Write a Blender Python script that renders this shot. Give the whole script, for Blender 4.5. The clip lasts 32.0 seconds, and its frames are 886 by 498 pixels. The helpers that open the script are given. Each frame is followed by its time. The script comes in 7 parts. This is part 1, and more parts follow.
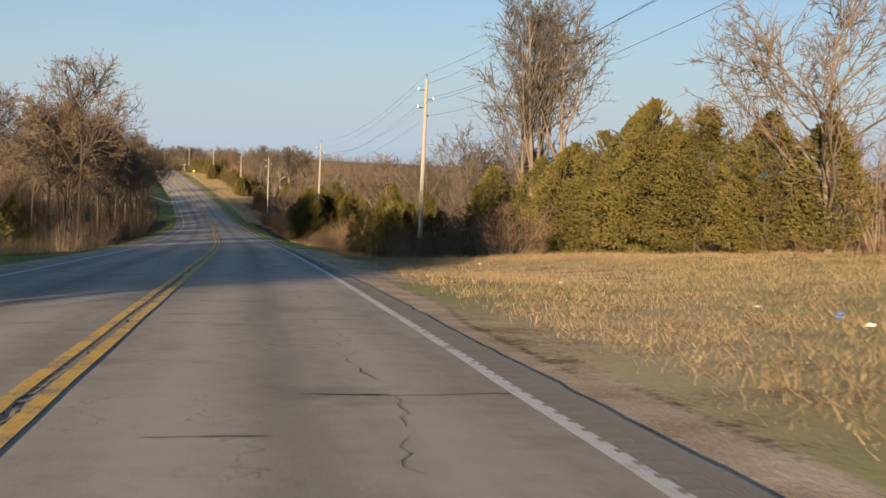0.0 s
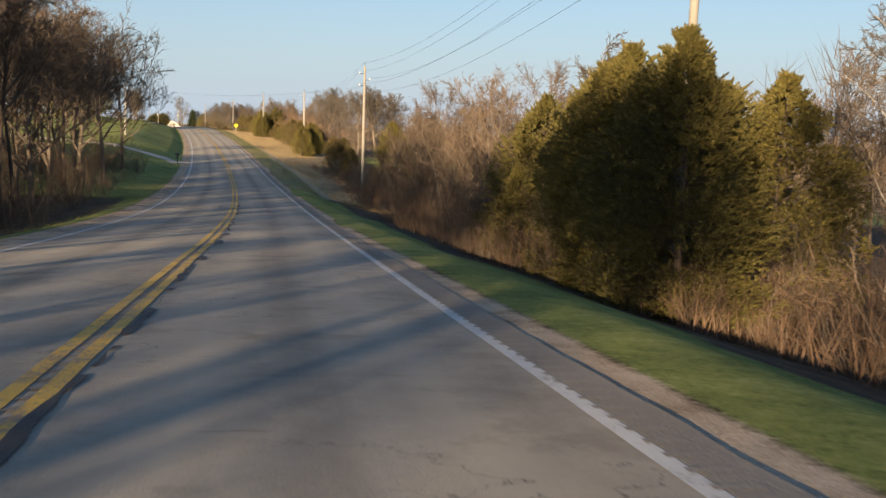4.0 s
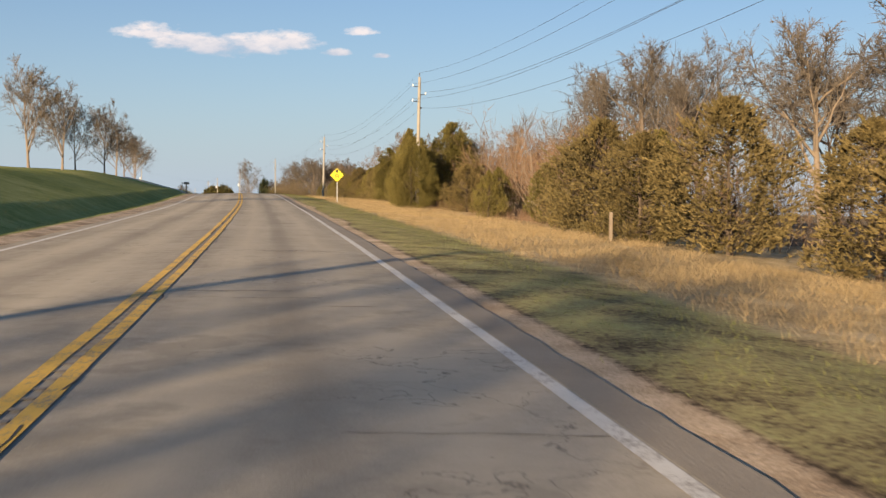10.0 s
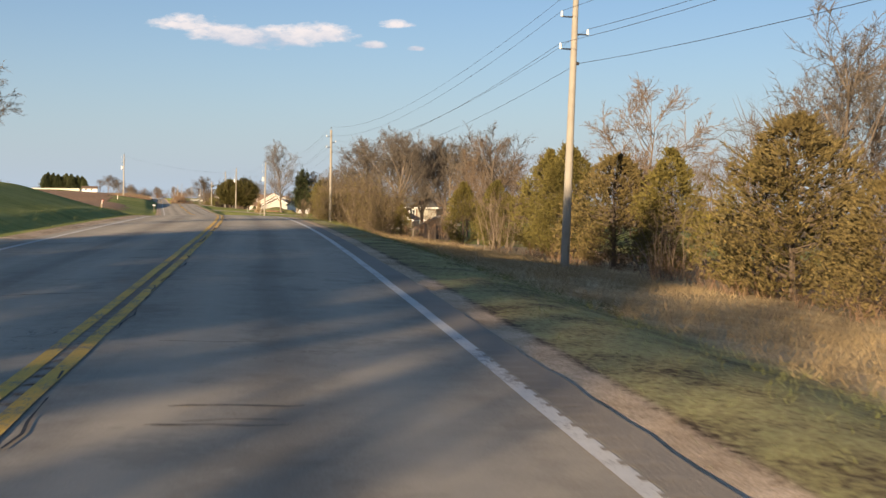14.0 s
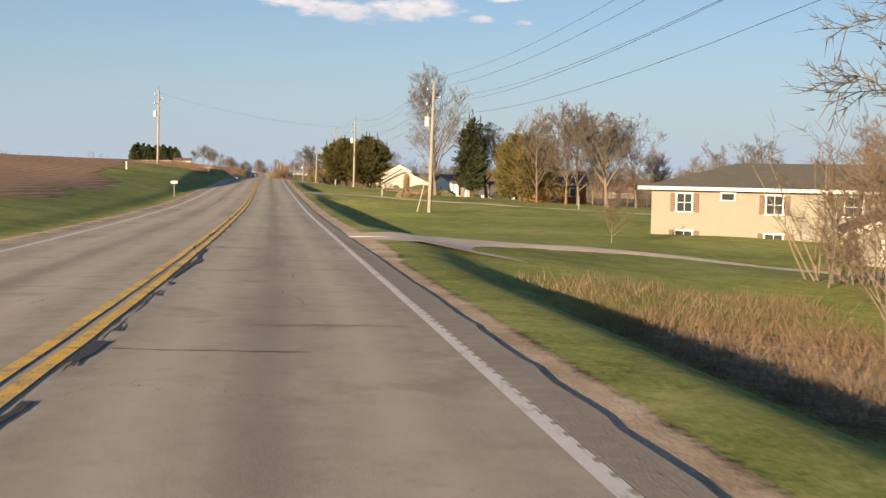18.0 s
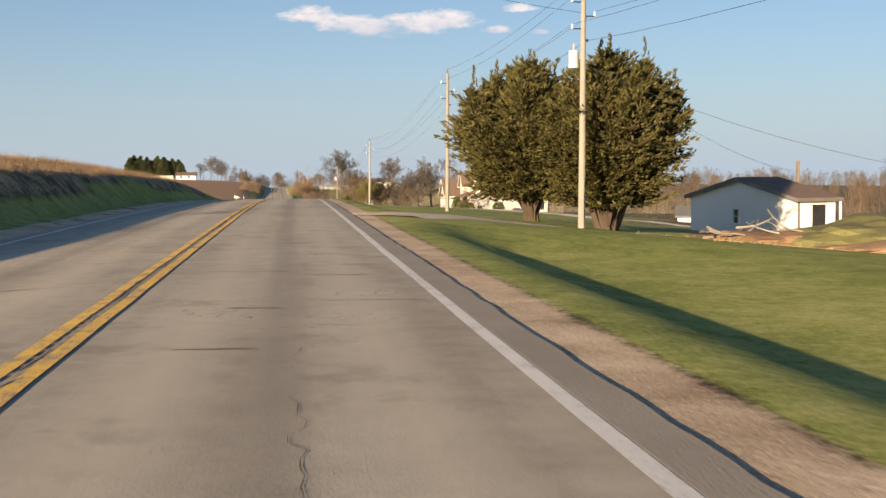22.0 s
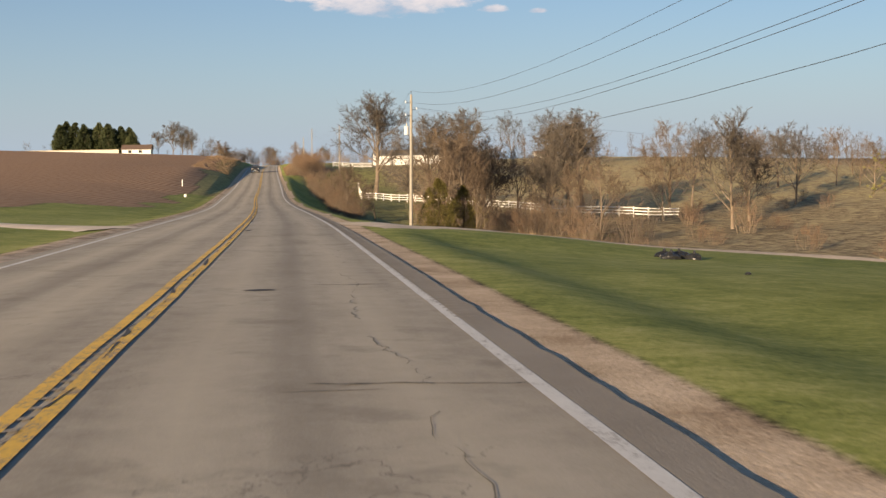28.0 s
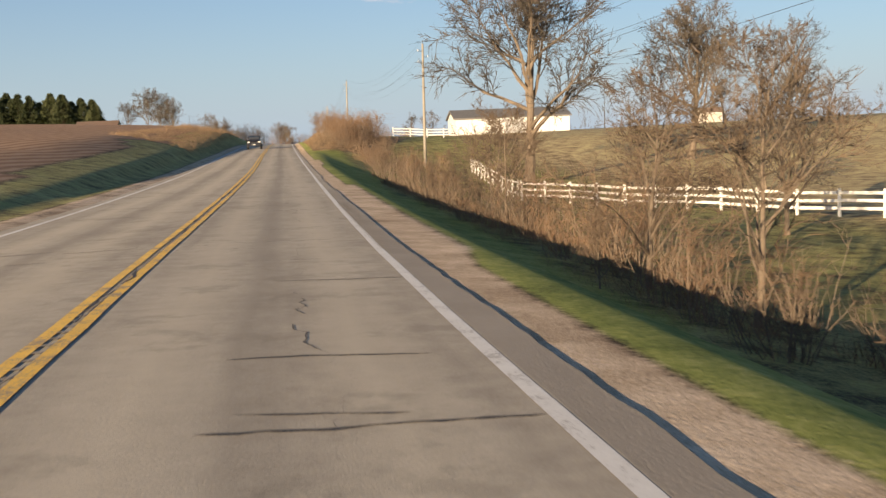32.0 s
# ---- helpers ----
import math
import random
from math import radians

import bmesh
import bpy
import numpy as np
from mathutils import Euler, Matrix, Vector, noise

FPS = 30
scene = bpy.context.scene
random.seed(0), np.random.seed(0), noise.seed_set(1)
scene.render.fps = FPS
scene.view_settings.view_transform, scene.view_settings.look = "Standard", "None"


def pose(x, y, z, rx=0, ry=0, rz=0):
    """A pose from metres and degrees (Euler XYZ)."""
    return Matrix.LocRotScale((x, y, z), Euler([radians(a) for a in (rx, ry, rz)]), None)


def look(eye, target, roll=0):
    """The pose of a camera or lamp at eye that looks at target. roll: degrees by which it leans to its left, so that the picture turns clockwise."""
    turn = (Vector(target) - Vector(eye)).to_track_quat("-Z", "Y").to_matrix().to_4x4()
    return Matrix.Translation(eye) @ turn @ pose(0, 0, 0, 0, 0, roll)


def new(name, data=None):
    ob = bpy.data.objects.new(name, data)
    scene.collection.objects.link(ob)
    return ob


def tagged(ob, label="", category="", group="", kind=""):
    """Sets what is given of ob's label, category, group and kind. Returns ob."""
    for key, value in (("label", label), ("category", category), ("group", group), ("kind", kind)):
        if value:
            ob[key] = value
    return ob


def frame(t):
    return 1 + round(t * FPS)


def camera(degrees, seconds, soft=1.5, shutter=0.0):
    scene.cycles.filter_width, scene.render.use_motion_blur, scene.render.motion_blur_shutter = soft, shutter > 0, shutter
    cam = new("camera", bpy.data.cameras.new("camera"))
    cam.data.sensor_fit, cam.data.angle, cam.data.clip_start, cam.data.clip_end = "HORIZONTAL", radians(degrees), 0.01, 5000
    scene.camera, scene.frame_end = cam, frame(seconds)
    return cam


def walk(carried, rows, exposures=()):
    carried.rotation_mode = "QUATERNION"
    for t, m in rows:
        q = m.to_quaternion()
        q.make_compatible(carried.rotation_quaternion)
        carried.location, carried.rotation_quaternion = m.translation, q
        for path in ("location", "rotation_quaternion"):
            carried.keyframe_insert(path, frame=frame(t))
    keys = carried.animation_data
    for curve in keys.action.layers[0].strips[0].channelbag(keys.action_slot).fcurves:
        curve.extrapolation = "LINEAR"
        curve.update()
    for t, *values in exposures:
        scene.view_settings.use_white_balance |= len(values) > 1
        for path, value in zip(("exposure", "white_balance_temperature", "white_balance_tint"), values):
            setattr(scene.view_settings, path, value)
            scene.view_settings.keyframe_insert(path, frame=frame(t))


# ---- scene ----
# ---- camera ----
SECONDS = 32.0
cam = camera(44.1, SECONDS, soft=1.45, shutter=0.06)
PATH = [
    (0.0, 0.00, 0.00, 1.40, -15.32, -5.44, -1.44),
    (0.5, 1.39, 13.90, 0.40, -14.21, -5.57, -1.41),
    (1.0, 2.72, 27.79, -0.65, -14.76, -5.81, -1.39),
    (1.5, 3.96, 41.70, -1.74, -13.98, -6.12, -1.23),
    (2.0, 5.09, 55.64, -2.78, -13.62, -6.30, -1.02),
    (2.5, 6.08, 69.65, -3.80, -13.32, -6.39, -1.01),
    (3.0, 6.93, 83.72, -4.83, -12.97, -6.63, -0.96),
    (3.5, 7.72, 97.88, -5.83, -12.87, -6.76, -0.98),
    (4.0, 8.59, 112.11, -6.83, -12.42, -6.83, -0.94),
    (4.5, 9.40, 126.44, -7.76, -11.50, -6.96, -0.35),
    (5.0, 10.18, 140.87, -8.66, -11.36, -7.04, -0.01),
    (5.5, 10.95, 155.37, -9.60, -11.36, -6.69, 0.20),
    (6.0, 11.65, 169.94, -10.44, -11.18, -5.89, 0.41),
    (6.5, 12.20, 184.61, -10.99, -10.77, -5.02, 0.67),
    (7.0, 12.57, 199.39, -11.26, -10.20, -4.84, 0.88),
    (7.5, 12.86, 214.26, -11.44, -10.04, -4.51, 0.92),
    (8.0, 13.06, 229.25, -11.59, -9.00, -3.54, 0.66),
    (8.5, 13.12, 244.35, -11.60, -9.54, -3.26, 0.44),
    (9.0, 13.09, 259.56, -11.47, -8.86, -3.03, 0.24),
    (9.5, 13.04, 274.83, -11.27, -8.18, -2.79, -0.09),
    (10.0, 12.96, 290.22, -11.09, -8.09, -2.74, -0.07),
    (10.5, 12.79, 305.70, -10.93, -7.91, -2.71, -0.04),
    (11.0, 12.53, 321.24, -10.77, -7.58, -2.66, -0.02),
    (11.5, 12.25, 336.80, -10.60, -6.61, -2.58, -0.16),
    (12.0, 11.81, 352.43, -10.36, -7.26, -2.50, -0.59),
    (12.5, 11.27, 368.07, -10.06, -6.48, -2.46, -0.67),
    (13.0, 10.66, 383.65, -9.76, -5.64, -2.54, -0.69),
    (13.5, 10.01, 399.10, -9.48, -6.44, -2.68, -0.73),
    (14.0, 9.32, 414.46, -9.31, -6.35, -3.10, -0.60),
    (14.5, 8.60, 429.73, -9.24, -5.63, -3.36, -0.60),
    (15.0, 7.76, 444.89, -9.26, -4.61, -3.33, -0.81),
    (15.5, 6.71, 459.93, -9.34, -3.86, -3.17, -1.10),
    (16.0, 5.47, 474.82, -9.50, -4.27, -3.47, -1.03),
    (16.5, 4.03, 489.63, -9.78, -2.06, -3.70, -0.56),
    (17.0, 2.37, 504.43, -10.13, -3.01, -4.02, -0.60),
    (17.5, 0.55, 519.29, -10.56, -1.15, -4.20, -0.63),
    (18.0, -1.40, 534.29, -11.01, -0.81, -4.45, -0.76),
    (18.5, -3.45, 549.46, -11.42, -0.79, -4.56, -0.86),
    (19.0, -5.55, 564.76, -11.78, -0.69, -4.65, -0.65),
    (19.5, -7.65, 580.15, -12.05, -0.69, -4.79, -0.69),
    (20.0, -9.80, 595.50, -12.30, -0.77, -4.74, -0.55),
    (20.5, -12.00, 610.87, -12.44, -0.46, -4.65, -0.49),
    (21.0, -14.20, 626.27, -12.48, -0.57, -3.91, -0.32),
    (21.5, -16.45, 641.72, -12.50, -0.32, -3.86, 0.24),
    (22.0, -18.73, 657.24, -12.51, 0.25, -3.88, 0.68),
    (22.5, -20.96, 672.75, -12.45, -0.71, -3.85, 0.75),
    (23.0, -23.16, 688.20, -12.37, 0.00, -3.95, 0.78),
    (23.5, -25.34, 703.59, -12.38, -0.12, -4.02, 0.78),
    (24.0, -27.42, 718.91, -12.50, -0.24, -4.17, 0.75),
    (24.5, -29.49, 734.24, -12.64, 0.81, -4.18, 0.63),
    (25.0, -31.53, 749.58, -12.93, 0.30, -4.60, 0.43),
    (25.5, -33.51, 764.93, -13.32, -0.32, -4.89, 0.39),
    (26.0, -35.52, 780.26, -13.75, -0.41, -4.86, 0.54),
    (26.5, -37.67, 795.55, -14.17, 0.06, -4.63, 0.83),
    (27.0, -39.88, 810.79, -14.57, 0.64, -4.73, 0.96),
    (27.5, -42.07, 826.03, -15.01, -0.02, -4.84, 0.96),
    (28.0, -44.27, 841.27, -15.43, 0.15, -4.92, 0.98),
    (28.5, -46.48, 856.58, -15.80, 0.19, -5.09, 0.87),
    (29.0, -48.73, 871.93, -16.26, 0.24, -5.23, 0.85),
    (29.5, -51.12, 887.27, -16.78, 0.58, -5.37, 0.94),
    (30.0, -53.54, 902.52, -17.31, 0.03, -5.42, 0.87),
    (30.5, -55.99, 917.70, -17.81, 0.35, -5.59, 1.16),
    (31.0, -58.49, 932.82, -18.21, 0.89, -5.71, 1.48),
    (31.5, -61.04, 947.90, -18.52, 0.34, -5.75, 1.85),
    (32.0, -63.59, 962.97, -18.79, 0.84, -5.70, 2.39),
]
# the camera opens up in the shade of the woods
EXPOSURES = [(0.0, 1.2), (1.0, 1.38), (3.0, 1.36), (4.5, 1.34), (6.0, 1.3), (7.5, 1.22), (9, 1.2), (22.5, 1.22), (24, 1.15), (27, 1.08), (29, 1.1), (30.2, 1.2), (32, 1.22)]
walk(cam, [(t, pose(x, y, z, 90 + pitch, roll, yaw)) for t, x, y, z, yaw, pitch, roll in PATH], exposures=EXPOSURES)

# ---- light: low evening sun from behind and to the left ----
SUN_AZ, SUN_EL = 29.0, 10.2          # shadows point this far right of +y; height of the sun
world = bpy.data.worlds.new("evening_sky")
scene.world = world
world.use_nodes = True


def link(tree, a, ao, b, bi):
    tree.links.new(a.outputs[ao], b.inputs[bi])


def build_sky():
    t = world.node_tree
    t.nodes.clear()
    sky = t.nodes.new("ShaderNodeTexSky")
    sky.sky_type = 'NISHITA'
    sky.sun_disc = False
    sky.sun_elevation = radians(SUN_EL)
    sky.sun_rotation = radians(SUN_AZ + 180.0)
    sky.dust_density = 0.9
    sky.ozone_density = 3.0
    co = t.nodes.new("ShaderNodeTexCoord")
    # one low bank of fair-weather cloud ahead, ragged by noise
    sep = t.nodes.new("ShaderNodeSeparateXYZ")
    link(t, co, "Generated", sep, 0)

    def math_node(op, a, b=None, c=None):
        n = t.nodes.new("ShaderNodeMath")
        n.operation = op
        for i, v in enumerate((a, b, c)):
            if v is None:
                continue
            if isinstance(v, (int, float)):
                n.inputs[i].default_value = v
            else:
                t.links.new(v, n.inputs[i])
        return n.outputs[0]

    az = math_node('DIVIDE', sep.outputs[0], sep.outputs[1])
    ahead = math_node('GREATER_THAN', sep.outputs[1], 0.2)
    noise_n = t.nodes.new("ShaderNodeTexNoise")
    noise_n.inputs["Scale"].default_value = 38.0
    noise_n.inputs["Detail"].default_value = 7.0
    noise_n.inputs["Roughness"].default_value = 0.6
    mp = t.nodes.new("ShaderNodeMapping")
    mp.inputs["Scale"].default_value = (1.0, 1.0, 2.4)
    link(t, co, "Generated", mp, 0)
    link(t, mp, 0, noise_n, "Vector")
    wob = math_node('SUBTRACT', noise_n.outputs[0], 0.5)
    total = None
    for caz, cel, raz, rel in CLOUDS:
        dx = math_node('DIVIDE', math_node('SUBTRACT', az, caz), raz)
        dz = math_node('DIVIDE', math_node('SUBTRACT', sep.outputs[2], cel), rel)
        dz2 = math_node('MULTIPLY', dz, math_node('ADD', 1.0, math_node('MULTIPLY', math_node('LESS_THAN', dz, 0.0), 0.9)))
        rr = math_node('ADD', math_node('MULTIPLY', dx, dx), math_node('MULTIPLY', dz2, dz2))
        m = math_node('SUBTRACT', 1.0, rr)
        total = m if total is None else math_node('MAXIMUM', total, m)
    dens = math_node('ADD', total, math_node('MULTIPLY', wob, 3.0))
    ramp = t.nodes.new("ShaderNodeMapRange")
    ramp.inputs["From Min"].default_value = 0.15
    ramp.inputs["From Max"].default_value = 0.9
    ramp.clamp = True
    t.links.new(dens, ramp.inputs["Value"])
    mask = math_node('MULTIPLY', math_node('MULTIPLY', ramp.outputs[0], ahead), 0.85)
    mix = t.nodes.new("ShaderNodeMix")
    mix.data_type = 'RGBA'
    t.links.new(mask, mix.inputs[0])
    # a touch of blue over the whole dome, as the phone camera renders it
    tint = t.nodes.new("ShaderNodeMix")
    tint.data_type = 'RGBA'
    tint.blend_type = 'MULTIPLY'
    tint.inputs[0].default_value = 1.0
    tint.inputs[7].default_value = (*SKY_TINT, 1.0)
    link(t, sky, 0, tint, 6)
    low = math_node('POWER', math_node('SUBTRACT', 1.0, math_node('MINIMUM', math_node('ABSOLUTE', sep.outputs[2]), 1.0)), 7.0)
    haze = t.nodes.new("ShaderNodeMix")
    haze.data_type = 'RGBA'
    t.links.new(math_node('MULTIPLY', low, 0.8), haze.inputs[0])
    t.links.new(tint.outputs[2], haze.inputs[6])
    haze.inputs[7].default_value = (*HAZE_COLOUR, 1.0)
    t.links.new(haze.outputs[2], mix.inputs[6])
    # sunlit tops, greyer undersides
    body = t.nodes.new("ShaderNodeMix")
    body.data_type = 'RGBA'
    lift = math_node('ADD', math_node('DIVIDE', math_node('SUBTRACT', sep.outputs[2], 0.124), 0.022), math_node('MULTIPLY', wob, 2.5))
    lift_n = t.nodes.new("ShaderNodeMapRange")
    t.links.new(lift, lift_n.inputs["Value"])
    t.links.new(lift_n.outputs[0], body.inputs[0])
    body.inputs[6].default_value = (*CLOUD_BASE, 1.0)
    body.inputs[7].default_value = (*CLOUD_COLOUR, 1.0)
    t.links.new(body.outputs[2], mix.inputs[7])
    bg = t.nodes.new("ShaderNodeBackground")
    bg.inputs["Strength"].default_value = SKY_STRENGTH
    t.links.new(mix.outputs[2], bg.inputs["Color"])
    out = t.nodes.new("ShaderNodeOutputWorld")
    link(t, bg, 0, out, "Surface")


SKY_STRENGTH = 0.061
SKY_TINT = (0.86, 0.90, 1.0)
HAZE_COLOUR = (4.0, 4.75, 5.7)
CLOUD_COLOUR = (7.4, 6.5, 6.2)
CLOUD_BASE = (4.2, 4.4, 5.1)
CLOUDS = [(-0.118, 0.1415, 0.038, 0.0105), (-0.085, 0.134, 0.044, 0.014), (-0.05, 0.131, 0.058, 0.016), (0.0, 0.136, 0.040, 0.0125), (0.068, 0.1465, 0.022, 0.0055), (0.045, 0.128, 0.016, 0.005), (0.086, 0.126, 0.010, 0.0035)]
build_sky()
sun = new("sun", bpy.data.lights.new("sun", 'SUN'))
sun.data.energy = 5.0
sun.data.angle = radians(0.6)
sun.data.color = (1.0, 0.755, 0.49)
sa, se = radians(SUN_AZ), radians(SUN_EL)
sun.matrix_world = look((0, 0, 60), (math.sin(sa) * math.cos(se) * 50, math.cos(sa) * math.cos(se) * 50, 60 - math.sin(se) * 50))
# ---- materials ----
def new_mat(name):
    m = bpy.data.materials.new(name)
    m.use_nodes = True
    t = m.node_tree
    return m, t, t.nodes["Principled BSDF"]


def add_noise(t, scale, detail=4.0, rough=0.6, vec=None):
    n = t.nodes.new("ShaderNodeTexNoise")
    n.inputs["Scale"].default_value = scale
    n.inputs["Detail"].default_value = detail
    n.inputs["Roughness"].default_value = rough
    if vec is not None:
        t.links.new(vec, n.inputs["Vector"])
    return n.outputs[0]


def add_ramp(t, fac, stops):
    r = t.nodes.new("ShaderNodeValToRGB")
    el = r.color_ramp.elements
    while len(el) < len(stops):
        el.new(0.5)
    for e, (p, c) in zip(el, stops):
        e.position = p
        e.color = (*c, 1.0)
    t.links.new(fac, r.inputs[0])
    return r.outputs[0]


def add_mix(t, fac, a, b, mode='MIX'):
    n = t.nodes.new("ShaderNodeMix")
    n.data_type = 'RGBA'
    n.blend_type = mode
    for i, v in ((0, fac), (6, a), (7, b)):
        if isinstance(v, (int, float)):
            n.inputs[i].default_value = v
        elif isinstance(v, tuple):
            n.inputs[i].default_value = (*v, 1.0)
        else:
            t.links.new(v, n.inputs[i])
    return n.outputs[2]


def add_bump(t, bsdf, height, strength=0.5, dist=0.02):
    b = t.nodes.new("ShaderNodeBump")
    b.inputs["Strength"].default_value = strength
    b.inputs["Distance"].default_value = dist
    t.links.new(height, b.inputs["Height"])
    t.links.new(b.outputs[0], bsdf.inputs["Normal"])


def position(t):
    return t.nodes.new("ShaderNodeNewGeometry").outputs["Position"]


def object_coord(t):
    return t.nodes.new("ShaderNodeTexCoord").outputs["Object"]


def simple(name, dark, light, scale=3.0, fine=40.0, rough=0.8, bump=0.3, metal=0.0, island=False, obj=True, spec=0.3):
    """A surface with coarse and fine variation between two colours."""
    m, t, b = new_mat(name)
    v = object_coord(t) if obj else position(t)
    coarse = add_noise(t, scale, vec=v)
    fine_n = add_noise(t, fine, detail=3.0, vec=v)
    fac = add_mix(t, 0.4, coarse, fine_n)
    if island:
        g = t.nodes.new("ShaderNodeNewGeometry")
        fac = add_mix(t, 0.55, fac, g.outputs["Random Per Island"])
    o = t.nodes.new("ShaderNodeObjectInfo")
    fac = add_mix(t, 0.2, fac, o.outputs["Random"])
    col = add_ramp(t, fac, [(0.25, dark), (0.75, light)])
    t.links.new(col, b.inputs["Base Color"])
    b.inputs["Roughness"].default_value = rough
    b.inputs["Metallic"].default_value = metal
    b.inputs["Specular IOR Level"].default_value = spec
    if bump:
        add_bump(t, b, fine_n, bump, 0.01)
    return m


BARK = simple("bark", (0.085, 0.066, 0.05), (0.25, 0.195, 0.14), 2.0, 25.0, 0.9, 0.6)
# darker copy of bark: woodland shade put into forest trunks; also cedar wood
DARK_BARK = simple("dark_bark", (0.04, 0.03, 0.022), (0.12, 0.088, 0.062), 2.0, 25.0, 0.9, 0.6)
PALE_BARK = simple("pale_bark", (0.17, 0.148, 0.118), (0.38, 0.335, 0.275), 1.5, 18.0, 0.85, 0.5)
TWIG = simple("twig", (0.062, 0.046, 0.033), (0.18, 0.13, 0.088), 0.6, 9.0, 0.9, 0.0)
TWIG_GREY = simple("twig_grey", (0.052, 0.044, 0.036), (0.14, 0.116, 0.09), 0.6, 9.0, 0.9, 0.0)
TWIG_RED = simple("twig_russet", (0.09, 0.055, 0.034), (0.25, 0.158, 0.095), 0.8, 9.0, 0.9, 0.0)
BUD = simple("spring_bud", (0.10, 0.105, 0.024), (0.24, 0.225, 0.06), 0.8, 9.0, 0.8, 0.0, island=True)
CEDAR = simple("cedar_needles", (0.058, 0.054, 0.014), (0.178, 0.142, 0.036), 0.8, 8.0, 0.75, 0.0, island=True)
CEDAR_OLIVE = simple("olive_cedar_needles", (0.044, 0.044, 0.013), (0.165, 0.138, 0.038), 0.8, 8.0, 0.75, 0.0, island=True)
CEDAR_DARK = simple("spruce_needles", (0.028, 0.04, 0.018), (0.105, 0.115, 0.045), 0.8, 8.0, 0.75, 0.0, island=True)
DRY_BLADE = simple("dry_grass_blade", (0.14, 0.10, 0.045), (0.46, 0.34, 0.18), 0.5, 6.0, 0.8, 0.0, island=True)
RUST_BLADE = simple("rusty_weed_stalk", (0.12, 0.078, 0.045), (0.34, 0.235, 0.14), 0.5, 6.0, 0.8, 0.0, island=True)
OLD_SHINGLE = simple("olive_grey_shingle", (0.075, 0.072, 0.06), (0.15, 0.14, 0.115), 3.0, 25.0, 0.9, 0.5)
STRAW = simple("pale_straw", (0.18, 0.13, 0.065), (0.42, 0.32, 0.18), 0.5, 6.0, 0.8, 0.0, island=True)
OLIVE_LEAF = simple("olive_young_leaf", (0.07, 0.058, 0.02), (0.18, 0.14, 0.05), 0.8, 9.0, 0.8, 0.0, island=True)
GREEN_BLADE = simple("green_grass_blade", (0.07, 0.085, 0.022), (0.17, 0.17, 0.05), 0.5, 6.0, 0.8, 0.0, island=True)
POLE_WOOD = simple("weathered_pole_wood", (0.20, 0.18, 0.148), (0.40, 0.365, 0.305), 1.2, 30.0, 0.85, 0.5)
STEEL = simple("galvanised_steel", (0.35, 0.35, 0.35), (0.6, 0.6, 0.58), 3.0, 50.0, 0.45, 0.1, 0.7)
DARK_METAL = simple("dark_metal", (0.02, 0.02, 0.022), (0.06, 0.06, 0.06), 3.0, 50.0, 0.5, 0.1, 0.3)
WIRE = simple("wire", (0.03, 0.03, 0.03), (0.07, 0.07, 0.07), 3.0, 50.0, 0.5, 0.0)
GREY_PAINT = simple("grey_enamel", (0.45, 0.46, 0.46), (0.62, 0.62, 0.6), 3.0, 40.0, 0.4, 0.05)
WHITE_PAINT = simple("white_paint", (0.62, 0.60, 0.55), (0.82, 0.80, 0.75), 2.0, 30.0, 0.6, 0.15)
CREAM_SIDING = simple("cream_siding", (0.60, 0.53, 0.40), (0.72, 0.65, 0.52), 1.0, 30.0, 0.7, 0.1)
TAN_SIDING = simple("tan_siding", (0.48, 0.40, 0.27), (0.60, 0.51, 0.36), 1.0, 30.0, 0.75, 0.1)
ROOF_BROWN = simple("brown_shingle", (0.11, 0.075, 0.055), (0.23, 0.16, 0.12), 3.0, 25.0, 0.9, 0.5)
ROOF_GREY = simple("grey_roofing", (0.10, 0.10, 0.10), (0.2, 0.19, 0.18), 2.0, 25.0, 0.8, 0.3)
STONE = simple("pale_stone", (0.35, 0.28, 0.18), (0.60, 0.50, 0.36), 3.0, 20.0, 0.85, 0.5)
RED_WOOD = simple("red_stained_boards", (0.28, 0.07, 0.02), (0.50, 0.15, 0.05), 2.0, 30.0, 0.8, 0.3)
OLD_WOOD = simple("grey_old_boards", (0.14, 0.11, 0.08), (0.30, 0.24, 0.18), 2.0, 30.0, 0.85, 0.4)
BLACK_PLASTIC = simple("black_plastic", (0.008, 0.008, 0.009), (0.03, 0.03, 0.03), 4.0, 20.0, 0.3, 0.3)
RUBBER = simple("rubber", (0.015, 0.015, 0.015), (0.04, 0.04, 0.04), 4.0, 20.0, 0.8, 0.1)
SIGN_YELLOW = simple("yellow_sign_sheet", (0.75, 0.62, 0.02), (0.88, 0.78, 0.03), 1.0, 10.0, 0.5, 0.0)
BLACK_PAINT = simple("black_paint", (0.01, 0.01, 0.01), (0.03, 0.03, 0.03), 2.0, 20.0, 0.5, 0.0)
RED_PAINT = simple("red_paint", (0.45, 0.04, 0.03), (0.62, 0.08, 0.05), 2.0, 20.0, 0.5, 0.0)
CAR_WHITE = simple("car_white", (0.70, 0.70, 0.70), (0.8, 0.8, 0.8), 1.0, 10.0, 0.25, 0.0, spec=0.6)
CAR_DARK = simple("car_dark", (0.012, 0.014, 0.018), (0.03, 0.03, 0.035), 1.0, 10.0, 0.22, 0.0, spec=0.6)
GLASS_DARK = simple("window_glass", (0.02, 0.025, 0.03), (0.05, 0.055, 0.06), 1.0, 5.0, 0.08, 0.0, spec=0.7)
CEDAR_BROWN = simple("rusty_cedar_needles", (0.062, 0.050, 0.018), (0.205, 0.150, 0.055), 0.8, 8.0, 0.75, 0.0, island=True)
